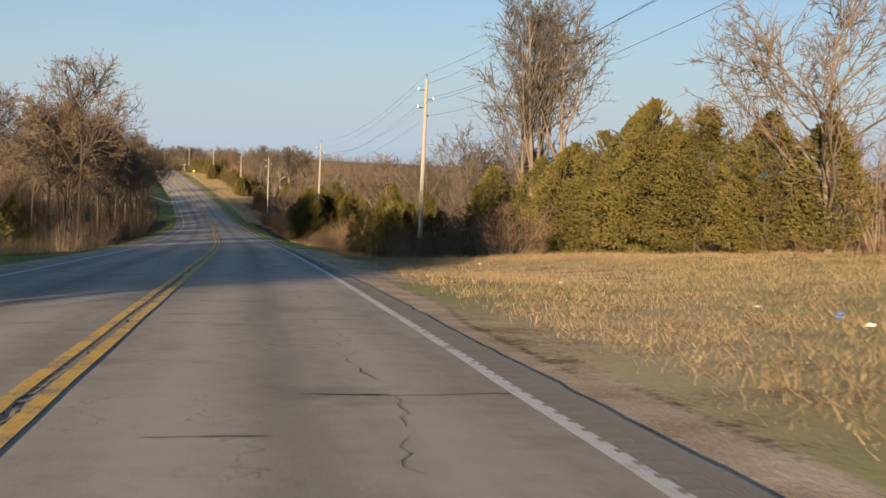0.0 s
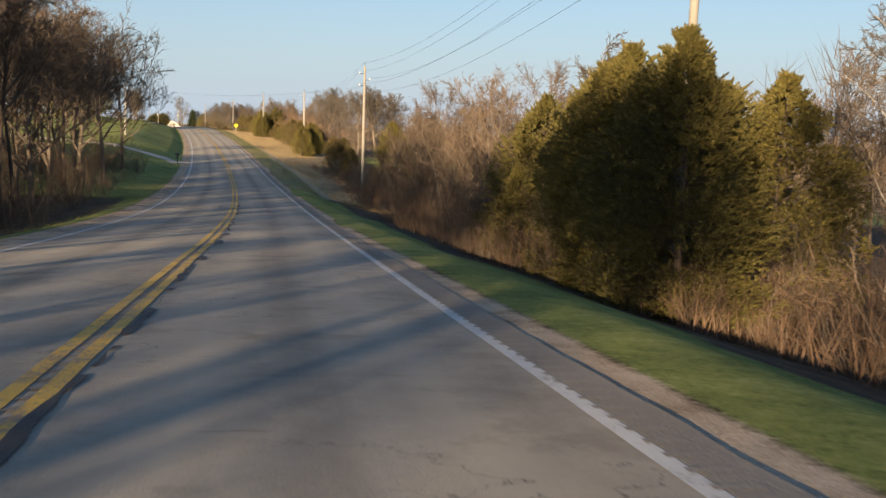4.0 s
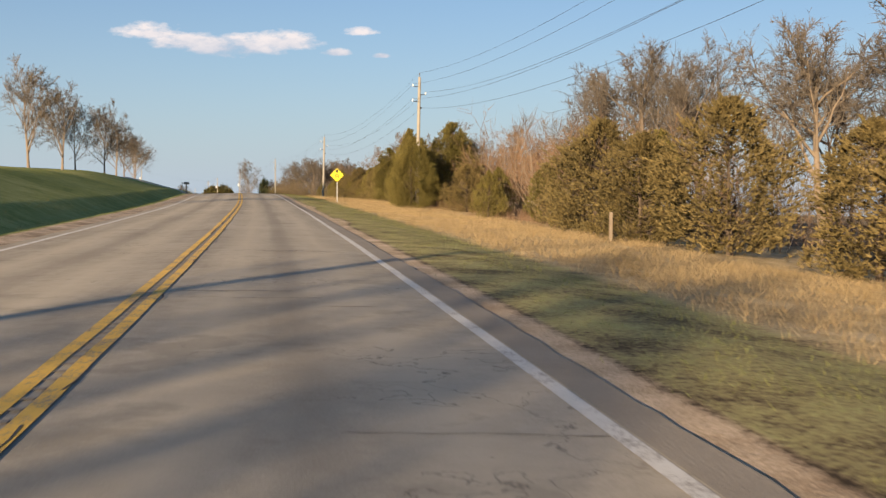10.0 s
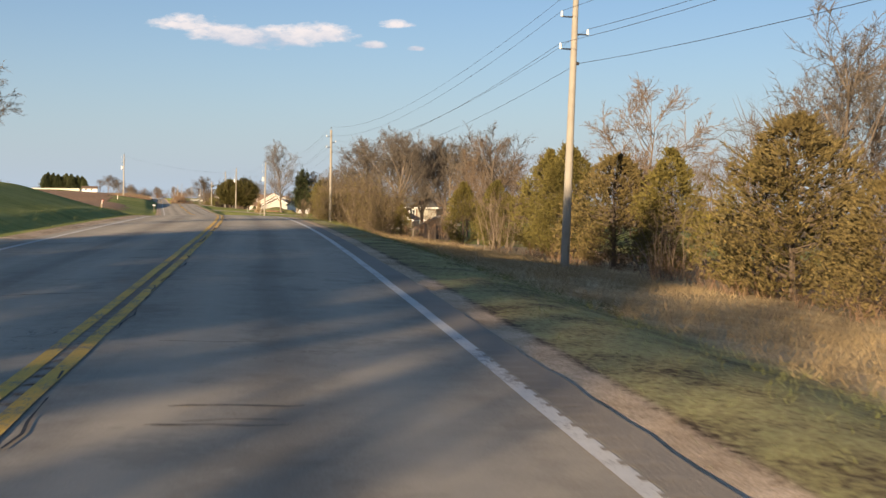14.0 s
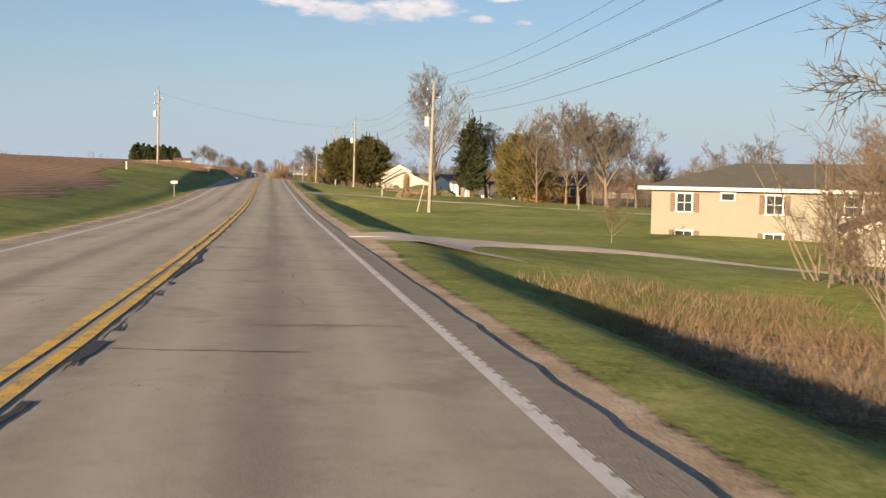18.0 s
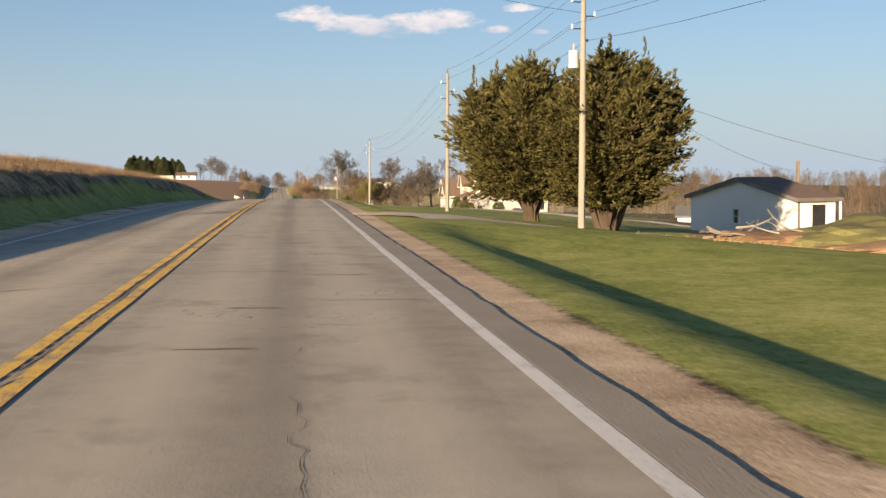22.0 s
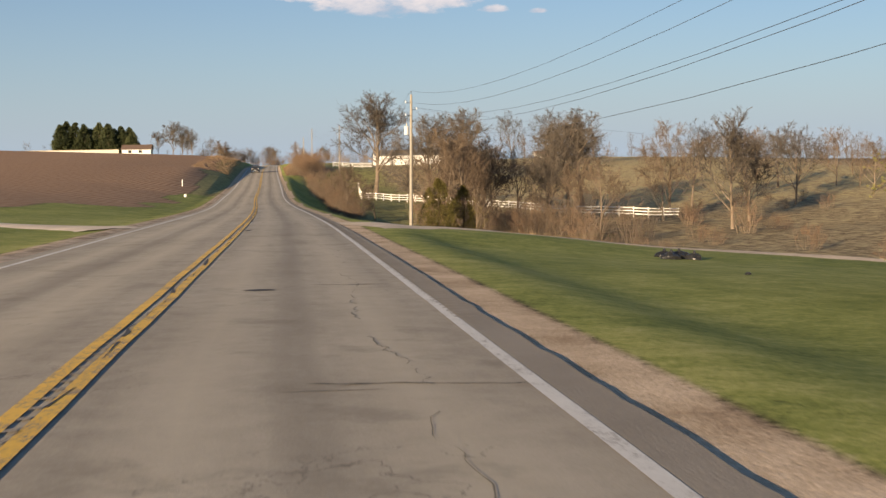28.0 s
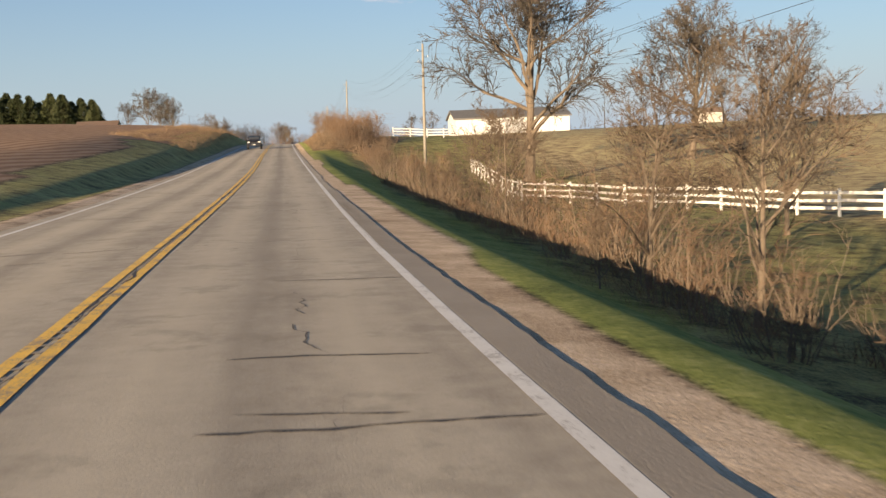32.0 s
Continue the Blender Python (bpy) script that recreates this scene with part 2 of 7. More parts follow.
PINE = simple("pine_needles", (0.10, 0.105, 0.022), (0.34, 0.30, 0.07), 0.8, 8.0, 0.75, 0.0, island=True)
HEDGE = simple("clipped_shrub_leaf", (0.03, 0.05, 0.012), (0.10, 0.13, 0.03), 0.8, 8.0, 0.75, 0.0, island=True)


def siding(name, dark, light, pitch):
    """Painted lap siding: horizontal boards by bump."""
    m = simple(name, dark, light, 0.8, 25.0, 0.7, 0.0)
    t = m.node_tree
    b = t.nodes["Principled BSDF"]
    w = t.nodes.new("ShaderNodeTexWave")
    w.wave_type = 'BANDS'
    w.bands_direction = 'Z'
    w.wave_profile = 'SAW'
    w.inputs["Scale"].default_value = 0.3142 / pitch
    t.links.new(object_coord(t), w.inputs["Vector"])
    add_bump(t, b, w.outputs[1], 0.6, 0.02)
    return m


CREAM_SIDING = siding("cream_lap_siding", (0.47, 0.435, 0.375), (0.56, 0.52, 0.45), 0.18)
TAN_SIDING = siding("tan_lap_siding", (0.22, 0.205, 0.165), (0.29, 0.272, 0.22), 0.2)
WHITE_SIDING = siding("white_metal_siding", (0.66, 0.65, 0.62), (0.80, 0.79, 0.76), 0.25)
ROAD = [(-0.10, 0.0, 0.00), (4.99, 55.6, -4.16), (8.64, 112.1, -8.19), (11.90, 169.9, -11.60), (13.21, 229.2, -12.88), (13.01, 290.2, -12.50), (11.86, 352.4, -11.71), (9.42, 414.5, -10.81), (5.47, 474.8, -11.00), (-1.75, 534.3, -12.38), (-10.15, 595.5, -13.61), (-18.83, 657.2, -13.86), (-27.42, 718.9, -13.97), (-35.32, 780.3, -15.15), (-44.17, 841.3, -16.82), (-53.59, 902.5, -18.67), (-63.64, 963.0, -20.19)]
# ---- the line of the road: where the driver's eye passes, at road level ----
LINE = [(-19.9, -227.2, 8.52), (-10.6, -113.6, 6.53), (-5.3, -56.8, 3.69)] + ROAD + [(-73.3, 1022.4, -20.31), (-83.1, 1082.0, -19.45), (-91.7, 1136.0, -18.60), (-98.7, 1181.4, -18.32), (-113.6, 1278.0, -18.46), (-133.5, 1405.8, -19.88), (-167.6, 1633.0, -22.5), (-227.2, 2059.0, -28.0), (-426.0, 3266.0, -44.0), (-681.6, 4686.0, -62.0)]


def dense_line():
    """Catmull-Rom through LINE at about 2 m steps, with its length so far."""
    pts = [Vector(p) for p in LINE]
    out = []
    for i in range(1, len(pts) - 2):
        p0, p1, p2, p3 = pts[i - 1:i + 3]
        n = max(2, int((p2 - p1).length / 2.0))
        for k in range(n):
            u = k / n
            out.append(0.5 * (2 * p1 + (p2 - p0) * u + (2 * p0 - 5 * p1 + 4 * p2 - p3) * u * u + (3 * p1 - p0 - 3 * p2 + p3) * u ** 3))
    return np.array([tuple(p) for p in out])


DENSE = dense_line()
# distance along the line, zero where the film starts
STEP = np.hypot(np.diff(DENSE[:, 0]), np.diff(DENSE[:, 1]))
ARC = np.concatenate([[0.0], np.cumsum(STEP)])
ARC -= np.interp(0.0, DENSE[:, 1], ARC)
HEAD = np.arctan2(np.gradient(DENSE[:, 0]), np.gradient(DENSE[:, 1]))   # clockwise from +y


def road_at(s):
    return (np.interp(s, ARC, DENSE[:, 0]), np.interp(s, ARC, DENSE[:, 1]), np.interp(s, ARC, DENSE[:, 2]), np.interp(s, ARC, HEAD))


# where the painted lanes lie across the driver's line, and their small swells: distance along, shift to the right, lift
LANE = [(14, 0.35, 0.143), (42, 0.24, 0.12), (70, 0.26, 0.02), (98, 0.22, 0.0), (126, 0.12, 0.04), (214, 0.02, -0.045), (244, 0.06, 0.07), (274, 0.06, 0.0), (305, 0.13, 0.045), (336, 0.02, -0.01), (367, 0.02, -0.03), (398, -0.07, 0.036), (489, 0.16, 0.08), (519, 0.16, 0.05), (549, 0.17, -0.065), (580, 0.17, -0.047), (611, 0.15, -0.05), (674, -0.1, 0.044), (736, -0.2, 0.12), (828, -0.16, -0.06), (859, -0.02, -0.042), (890, 0.11, 0.035), (921, 0.05, -0.083), (952, -0.03, -0.14), (983, -0.31, -0.065), (1040, -0.1, 0.0), (1100, 0.0, 0.0)]
LANE_S = np.arange(-40.0, 1160.0, 2.0)
SMOOTH = np.exp(-0.5 * (np.arange(-8, 9) / 3.5) ** 2)
LANE_D, LANE_Z = [np.convolve(np.pad(np.interp(LANE_S, [r[0] for r in LANE], [r[k] for r in LANE]), 8, mode="edge"), SMOOTH / SMOOTH.sum(), "valid") for k in (1, 2)]


def lane_shift(s, d):
    """Shift across and lift of the road bed at s; it fades out beyond the verges."""
    fade = 1.0 - min(1.0, max(0.0, (d - 3.4) / 4.6, (-8.4 - d) / 5.0))
    return (float(np.interp(s, LANE_S, LANE_D)) * fade, float(np.interp(s, LANE_S, LANE_Z)) * fade) if fade else (0.0, 0.0)


# height of the ground over or under the road, by distance along (rows) and across (columns)
RIGHT_D = (2.25, 3.4, 5.9, 12.0, 25.0, 55.0, 150.0)
RIGHT = {
    -200: (-.02, -.08, 0.0, 0.0, 0.0, 0.0, -1.0), -20: (-.02, -.08, .05, .3, .6, 0.6, 0.0), 20: (-.02, -.08, .02, .3, .75, 0.7, 0.0), 40: (-.02, -.08, -.1, .15, .6, 0.5, 0.0), 55: (-.02, -.08, -.45, -.5, -.4, -1.0, -1.5),
    74: (-.02, -.08, -.8, -2.2, -3.2, -4.0, -4.0), 92: (-.02, -.08, -.6, -1.9, -3.2, -4.2, -4.2), 128: (-.02, -.08, -.8, -2.5, -4.0, -5.0, -5.0), 185: (-.02, -.10, -1.2, -2.6, -3.4, -4.0, -4.0),
    240: (-.02, -.08, -.45, -1.4, -3.0, -5.0, -7.0), 312: (-.02, -.08, -.26, -.8, -1.8, -3.5, -6.0), 383: (-.02, -.08, -.22, -.65, -1.2, -2.8, -6.0),
    468: (-.02, -.08, -.8, -1.6, -2.4, -4.0, -6.0), 525: (-.02, -.10, -1.15, -1.9, -2.8, -4.5, -6.0), 556: (-.02, -.10, -1.15, -1.7, -2.4, -3.5, -5.5), 565: (-.02, -.05, -.4, -1.0, -2.0, -2.8, -5.0), 574: (-.02, -.05, -.4, -1.0, -2.0, -2.8, -5.0), 582: (-.02, -.08, -1.3, -1.5, -2.0, -2.8, -5.0), 604: (-.02, -.08, -1.4, -1.3, -1.7, -2.6, -5.0),
    628: (-.02, -.08, -1.2, -1.1, -1.5, -2.6, -5.0), 636: (-.02, -.05, -.25, -.7, -1.4, -2.6, -5.0), 643: (-.02, -.05, -.25, -.7, -1.4, -2.6, -5.0), 652: (-.02, -.08, -1.0, -.9, -1.3, -2.3, -5.4), 675: (-.02, -.08, -.9, -.8, -1.4, -2.8, -6.0), 685: (-.02, -.08, -.8, -.8, -1.8, -3.7, -6.2), 693: (-.02, -.05, -.2, -.75, -2.0, -3.9, -6.4), 701: (-.02, -.05, -.2, -.9, -2.15, -4.1, -6.6), 712: (-.02, -.08, -.6, -1.05, -2.3, -4.3, -7.0), 767: (-.02, -.10, -1.1, -1.15, -2.3, -4.8, -8.0),
    823: (-.02, -.10, -.9, -.7, -1.5, -3.4, -8.0), 834: (-.02, -.08, -.9, -.7, -1.6, -3.1, -7.0), 842: (-.02, -.05, -.2, -.5, -1.7, -3.0, -6.8), 850: (-.02, -.05, -.2, -.5, -1.8, -2.8, -6.4), 858: (-.02, -.08, -.45, -.7, -1.8, -2.7, -6.0), 878: (-.02, -.08, -.5, -.95, -2.0, -3.1, -4.0), 885: (-.02, -.04, -.2, -.8, -2.1, -3.3, -4.0), 894: (-.02, -.04, -.35, -1.15, -2.5, -3.9, -4.0), 909: (-.02, -.10, -1.6, -2.5, -4.0, -5.2, -3.0),
    945: (-.02, -.12, -1.9, -2.9, -4.0, -4.0, -1.0), 985: (-.02, -.12, -1.8, -3.1, -3.7, -3.4, 0.4), 1018: (-.02, -.12, -1.5, -2.7, -3.0, -2.8, 1.0), 1045: (-.02, -.10, -1.3, -2.8, -3.1, -2.5, 1.2), 1075: (-.02, -.05, -.6, -2.0, -2.6, -1.4, 1.5), 1115: (-.02, 0.3, 1.8, 1.2, 0.3, 0.4, 1.6), 1150: (-.02, 0.2, 1.2, 0.8, 0.4, 0.4, 1.5), 1240: (-.02, 0.1, 0.5, 0.4, 0.4, 0.4, 1.5), 2000: (-.02, 0.0, 0.3, 0.6, 1.0, 2.0, 3.0)}
LEFT_D = (-6.6, -7.6, -9.5, -15.0, -32.0, -80.0, -200.0)
LEFT = {
    -200: (-.02, -.05, 0.1, 0.3, 0.6, 1.5, 3.0), 28: (-.02, -.05, 0.1, 0.5, 1.0, 2.0, 4.0), 85: (-.02, -.10, -.7, -2.0, -3.0, -2.6, 0.0),
    156: (-.02, -.10, -.6, -1.2, -1.6, 0.0, 4.0), 213: (-.02, -.05, 0.2, 1.0, 2.2, 4.2, 7.0), 284: (-.02, 0.0, 0.8, 2.6, 3.6, 4.6, 7.0),
    369: (-.02, 0.0, 0.7, 2.2, 3.1, 4.2, 7.0), 426: (-.02, -.05, 0.5, 2.0, 3.2, 4.5, 7.0), 490: (-.02, -.05, 0.5, 2.1, 2.8, 4.2, 7.0), 528: (-.02, -.05, 0.1, 0.7, 1.6, 4.0, 8.0),
    561: (-.02, -.08, 0.1, 0.5, 1.3, 4.0, 9.0), 625: (-.02, -.05, 0.3, 1.2, 2.3, 4.6, 9.0), 682: (-.02, 0.05, 1.6, 2.4, 3.2, 5.0, 9.0),
    738: (-.02, 0.0, 1.6, 2.7, 3.2, 4.4, 8.0), 802: (-.02, -.05, 0.0, 0.2, 0.9, 2.6, 7.0), 880: (-.02, -.05, 0.0, 0.3, 1.0, 3.2, 7.5),
    966: (-.02, -.05, 0.1, 0.6, 1.9, 4.6, 8.0), 1079: (-.02, 0.1, 1.2, 2.6, 4.0, 6.0, 8.0), 1164: (-.02, 0.3, 2.4, 3.6, 4.6, 6.4, 8.0), 1250: (-.02, 0.2, 1.2, 2.0, 3.4, 6.2, 7.0), 1340: (-.02, 0.1, .8, 1.6, 3.6, 7.0, 8.0), 2000: (-.02, 0.0, 0.2, 0.5, 1.2, 3.0, 5.0)}


def table_height(s, d, cols, rows):
    keys = sorted(rows)
    grid = np.array([rows[k] for k in keys])
    ad, ac = abs(d), [abs(c) for c in cols]
    i = int(np.clip(np.searchsorted(keys, s) - 1, 0, len(keys) - 2))
    u = float(np.clip((s - keys[i]) / (keys[i + 1] - keys[i]), 0, 1))
    u = u * u * (3 - 2 * u)
    row = grid[i] * (1 - u) + grid[i + 1] * u
    if ac[1] < ad < ac[2]:
        v = (ad - ac[1]) / (ac[2] - ac[1])
        ad = ac[1] + (ac[2] - ac[1]) * v * v * (3 - 2 * v)       # rounded shoulder, steep bank, rounded ditch
    return float(np.interp(ad, ac, row))


def smooth_noise(x, y, scale):
    return noise.noise(Vector((x / scale, y / scale, 3.7)))


def rise(s, d):
    """Height of the ground above the road surface at s."""
    if -6.6 <= d < 2.25:
        return -0.13 if -6.1 < d < 2.0 else -0.06
    h = table_height(s, d, RIGHT_D, RIGHT) if d > 0 else table_height(s, d, LEFT_D, LEFT)
    if d > 0:
        h -= 0.04 * max(0.0, 3.4 - d)
    far = max(0.0, abs(d + 1.9) - 6.0)
    h += smooth_noise(s, d, 9.0) * min(0.22, far * 0.03) + smooth_noise(s, d, 2.3) * min(0.035, far * 0.03)
    if abs(d) > 120:
        h += smooth_noise(s, d, 300.0) * min(7.0, (abs(d) - 120) * 0.02) - (min(40.0, (d - 120) * 0.03) if d > 0 else 0.0)
    return h


def place(s, d, h=0.0, on_ground=True):
    """World point at s along and d to the right of the driver's line, h over the ground (or over the road)."""
    x, y, z, a = road_at(s)
    side, lift = lane_shift(s, d)
    e = d + side
    return Vector((x + e * math.cos(a), y - e * math.sin(a), z + h + lift + (rise(s, d) if on_ground else 0.0)))


def heading(s):
    """Turn about z, in degrees, that makes +y point down the road."""
    return -math.degrees(road_at(s)[3])


def lerp_mesh(name, verts, faces, material, kind="structure", label="", category="", smooth=True):
    me = bpy.data.meshes.new(name)
    me.from_pydata([tuple(v) for v in verts], [], faces)
    for m in (material if isinstance(material, (list, tuple)) else [material]):
        me.materials.append(m)
    if smooth:
        me.polygons.foreach_set("use_smooth", [True] * len(me.polygons))
    me.update()
    return tagged(new(name, me), label, category, "", kind)


# ---- ground ----
def cover(s, d):
    """Shares of mown green, dry grass, ploughed soil and gravel at a place."""
    n = smooth_noise(s, d, 14.0)
    if abs(d) > 20:
        s += smooth_noise(s, d, 60.0) * min(30.0, (abs(d) - 20) * 0.4)       # uneven field edges
    if d > 0:
        verge = 2.75 if s < 60 else (2.5 if s < 205 else (2.62 if s < 560 else (2.85 if s < 900 else 2.95)))
        if d < verge + 0.25 * n:
            return (0.0, 0.15, 0.0, 0.95)
        if 1086 < s < 1150 and 3.4 < d < 14 + 3 * n:
            return (0.1, 0.3, 0.0, 0.0)
        if 23 < s < 33 and d < 11 + 2 * n:
            return (0.15, 0.5, 0.0, 0.55)
        if d < (5.4 if 199 < s < 490 else 6.8) + n and s > 60:
            dry = 0.55 if 199 < s < 490 else 0.2
            return (1.0 - dry, dry, 0.0, 0.1)
        if s < 60:
            return (0.42 + 0.5 * n, 0.75, 0.0, 0.05) if d < 22 + 3 * n else (0.0, 0.3, 0.0, 0.0)
        if s < 202:
            return (0.15, 0.75, 0.0, 0.0) if 82 < s < 116 and d < 13 + 3 * n else (0.1, 0.15, 0.0, 0.0)
        if s < 490:
            if d < 20 + 2 * n:
                return (0.15, 0.85, 0.0, 0.0)
            return (0.8, 0.2, 0.0, 0.0) if 213 < s < 305 and 22 < d < 75 + 20 * n else (0.1, 0.35, 0.0, 0.0)
        if s < 557:
            return (0.1, 0.6, 0.0, 0.0) if d < 24 else ((0.6, 0.3, 0.0, 0.0) if d < 80 + 20 * n else (0.1, 0.35, 0.0, 0.0))
        if s < 892:
            if d < (46 if s > 720 else 95) + 8 * n:
                patch = 0.45 if 717 < s < 795 and 16 < d < 85 and n > -0.2 else 0.08
                return (1.0 - patch, patch, 0.0, 0.0)
            return (0.05, 0.35, 0.0, 0.0)
        if s < 930 and d < 11:
            return (0.95, 0.05, 0.0, 0.0)
        if s < 955 and d < 30 + 5 * n:
            return (0.8, 0.2, 0.0, 0.0)
        if d < 32 + 4 * n or (s < 1000 and d < 90):
            return (0.3, 0.5, 0.0, 0.0) if d > 26 else (0.5, 0.42, 0.0, 0.0)
        return (0.36, 0.62, 0.0, 0.0) if d < 150 else (0.05, 0.35, 0.0, 0.0)
    if d > -7.3:
        return (0.2, 0.15, 0.0, 0.7)
    if s < 65:
        return (0.9, 0.1, 0.0, 0.0) if d > -22 else (0.1, 0.5, 0.0, 0.0)
    if s < 187:
        return (0.9, 0.1, 0.0, 0.0) if d > -8.5 + n else (0.05, 0.15, 0.0, 0.0)
    if s < 476:
        return (1.0, 0.0, 0.0, 0.0) if d > -150 else (0.1, 0.4, 0.0, 0.0)
    if 674 < s < 762 and -19 + 2 * n < d < -8.6 + 0.8 * n:
        return (0.12, 0.42, 0.0, 0.0)
    edge = -16 if s < 520 else (-12.5 if s < 590 else (-12.5 - (s - 590) * 0.04 if s < 667 else (-17 if s < 775 else -48 if s < 852 else (-20 if s < 940 else -12))))
    if d > edge + 3 * n or s > 1221:
        dry = 0.5 if 994 < s < 1221 else 0.15
        return (1.0 - dry, dry, 0.0, 0.0)
    if d < -330:
        return (0.2, 0.5, 0.0, 0.0)
    return (0.0, 0.0, 1.0, 0.0)


def ground_material():
    m, t, b = new_mat("roadside_ground")
    at = t.nodes.new("ShaderNodeAttribute")
    at.attribute_name = "cover"
    at2 = t.nodes.new("ShaderNodeAttribute")
    at2.attribute_name = "stone"
    pos = position(t)
    big = add_noise(t, 0.12, 5.0, 0.6, pos)
    tuft = add_noise(t, 4.0, 4.0, 0.75, pos)
    mid = add_noise(t, 0.9, 5.0, 0.65, pos)
    fine = add_noise(t, 14.0, 4.0, 0.7, pos)
    mix_n = add_mix(t, 0.5, mid, fine)
    litter = add_ramp(t, mix_n, [(0.4, (0.055, 0.04, 0.025)), (0.6, (0.18, 0.13, 0.08))])
    green = add_ramp(t, add_mix(t, 0.5, add_mix(t, 0.5, big, mid), add_mix(t, 0.5, tuft, fine)), [(0.41, (0.15, 0.18, 0.042)), (0.5, (0.27, 0.29, 0.073)), (0.59, (0.43, 0.40, 0.14))])
    dry = add_ramp(t, mix_n, [(0.37, (0.27, 0.20, 0.10)), (0.5, (0.52, 0.40, 0.22)), (0.63, (0.74, 0.60, 0.38))])
    # furrows run along the field
    wave = t.nodes.new("ShaderNodeTexWave")
    wave.wave_type = 'BANDS'
    wave.bands_direction = 'X'
    wave.inputs["Scale"].default_value = 0.32
    wave.inputs["Distortion"].default_value = 3.5
    wave.inputs["Detail"].default_value = 3.0
    wave.inputs["Detail Scale"].default_value = 0.6
    t.links.new(pos, wave.inputs["Vector"])
    soil = add_ramp(t, add_mix(t, 0.35, mix_n, wave.outputs[1]), [(0.2, (0.20, 0.115, 0.065)), (0.5, (0.35, 0.215, 0.125)), (0.8, (0.48, 0.33, 0.21))])
    grain = add_noise(t, 45.0, 3.0, 0.75, pos)
    gravel = add_ramp(t, add_mix(t, 0.6, mid, grain), [(0.38, (0.28, 0.195, 0.12)), (0.5, (0.54, 0.405, 0.265)), (0.62, (0.80, 0.635, 0.455))])
    sep = t.nodes.new("ShaderNodeSeparateColor")
    t.links.new(at.outputs["Color"], sep.inputs[0])

    def ragged(src):
        a = t.nodes.new("ShaderNodeMath")
        a.operation = 'ADD'
        t.links.new(src, a.inputs[0])
        s2 = t.nodes.new("ShaderNodeMath")
        s2.operation = 'MULTIPLY_ADD'
        t.links.new(mix_n, s2.inputs[0])
        s2.inputs[1].default_value = 1.6
        s2.inputs[2].default_value = -0.8
        t.links.new(s2.outputs[0], a.inputs[1])
        r = t.nodes.new("ShaderNodeMapRange")
        r.inputs["From Min"].default_value = 0.3
        r.inputs["From Max"].default_value = 0.7
        t.links.new(a.outputs[0], r.inputs["Value"])
        return r.outputs[0]

    c = add_mix(t, ragged(sep.outputs[1]), litter, dry)
    c = add_mix(t, ragged(sep.outputs[0]), c, green)
    c = add_mix(t, ragged(sep.outputs[2]), c, soil)
    c = add_mix(t, ragged(at2.outputs["Fac"]), c, gravel)
    t.links.new(c, b.inputs["Base Color"])
    b.inputs["Roughness"].default_value = 0.95
    b.inputs["Specular IOR Level"].default_value = 0.1
    add_bump(t, b, mix_n, 0.6, 0.03)
    return m


def build_ground():
    ss = list(np.arange(-160, 1020, 3.0)) + list(np.arange(1020, 1300, 6.0)) + list(np.arange(1300, 2000, 30.0)) + list(np.arange(2000, 4300, 150.0))
    side = [2.25, 2.45, 2.7, 3.0, 3.4, 3.9, 4.3, 4.7, 5.2, 6.0, 7.0, 8.0, 9.0, 10.0, 11.5, 13.0, 15.0, 17.5, 20.0, 24.0, 29.0, 36.0, 45.0, 56.0, 70.0, 90.0, 120.0, 160.0, 220.0, 320.0, 480.0, 750.0, 1200.0, 2000.0]
    left = [-(v + 4.35) for v in side][::-1]
    ds = left + [-6.15, -5.9, -1.6, 1.9, 2.05] + side
    verts, cols, stones, faces = [], [], [], []
    for s in ss:
        for d in ds:
            verts.append(place(s, d))
            g = cover(s, d)
            cols.append(g[:3])
            stones.append(g[3])
    n = len(ds)
    for i in range(len(ss) - 1):
        for j in range(n - 1):
            a = i * n + j
            faces.append((a, a + 1, a + n + 1, a + n))
    ob = lerp_mesh("ground", verts, faces, ground_material(), label="rolling roadside ground of grass, litter and ploughed soil", category="ground")
    ca = ob.data.color_attributes.new("cover", 'FLOAT_COLOR', 'POINT')
    ca.data.foreach_set("color", np.array([(*c, 1.0) for c in cols], dtype=np.float32).ravel())
    sa_ = ob.data.attributes.new("stone", 'FLOAT', 'POINT')
    sa_.data.foreach_set("value", np.array(stones, dtype=np.float32))
    return ob


# ---- road ----
def strip(name, s0, s1, d0, d1, lift, material, step=4.0, wobble=0.0, parent=None, label="", category="", kind="structure", cols=1):
    """A strip lying along the road between two offsets."""
    verts, faces = [], []
    n = max(1, int(round((s1 - s0) / step)))
    for i in range(n + 1):
        s = s0 + (s1 - s0) * i / n
        for j in range(cols + 1):
            d = d0 + (d1 - d0) * j / cols
            if wobble:
                d += smooth_noise(s * 3.1, 7.0 + (d0 if j * 2 < cols else d1), 3.0) * wobble
            verts.append(place(s, d, lift + CROWN(d), on_ground=False))
    for i in range(n):
        for j in range(cols):
            a = i * (cols + 1) + j
            faces.append((a, a + 1, a + cols + 2, a + cols + 1))
    ob = lerp_mesh(name, verts, faces, material, kind if parent is None else "", label, category)
    if parent is not None:
        ob.parent = parent
    return ob


def CROWN(d):
    """The road's slight camber."""
    return -0.018 * abs(d + 1.6) + 0.03


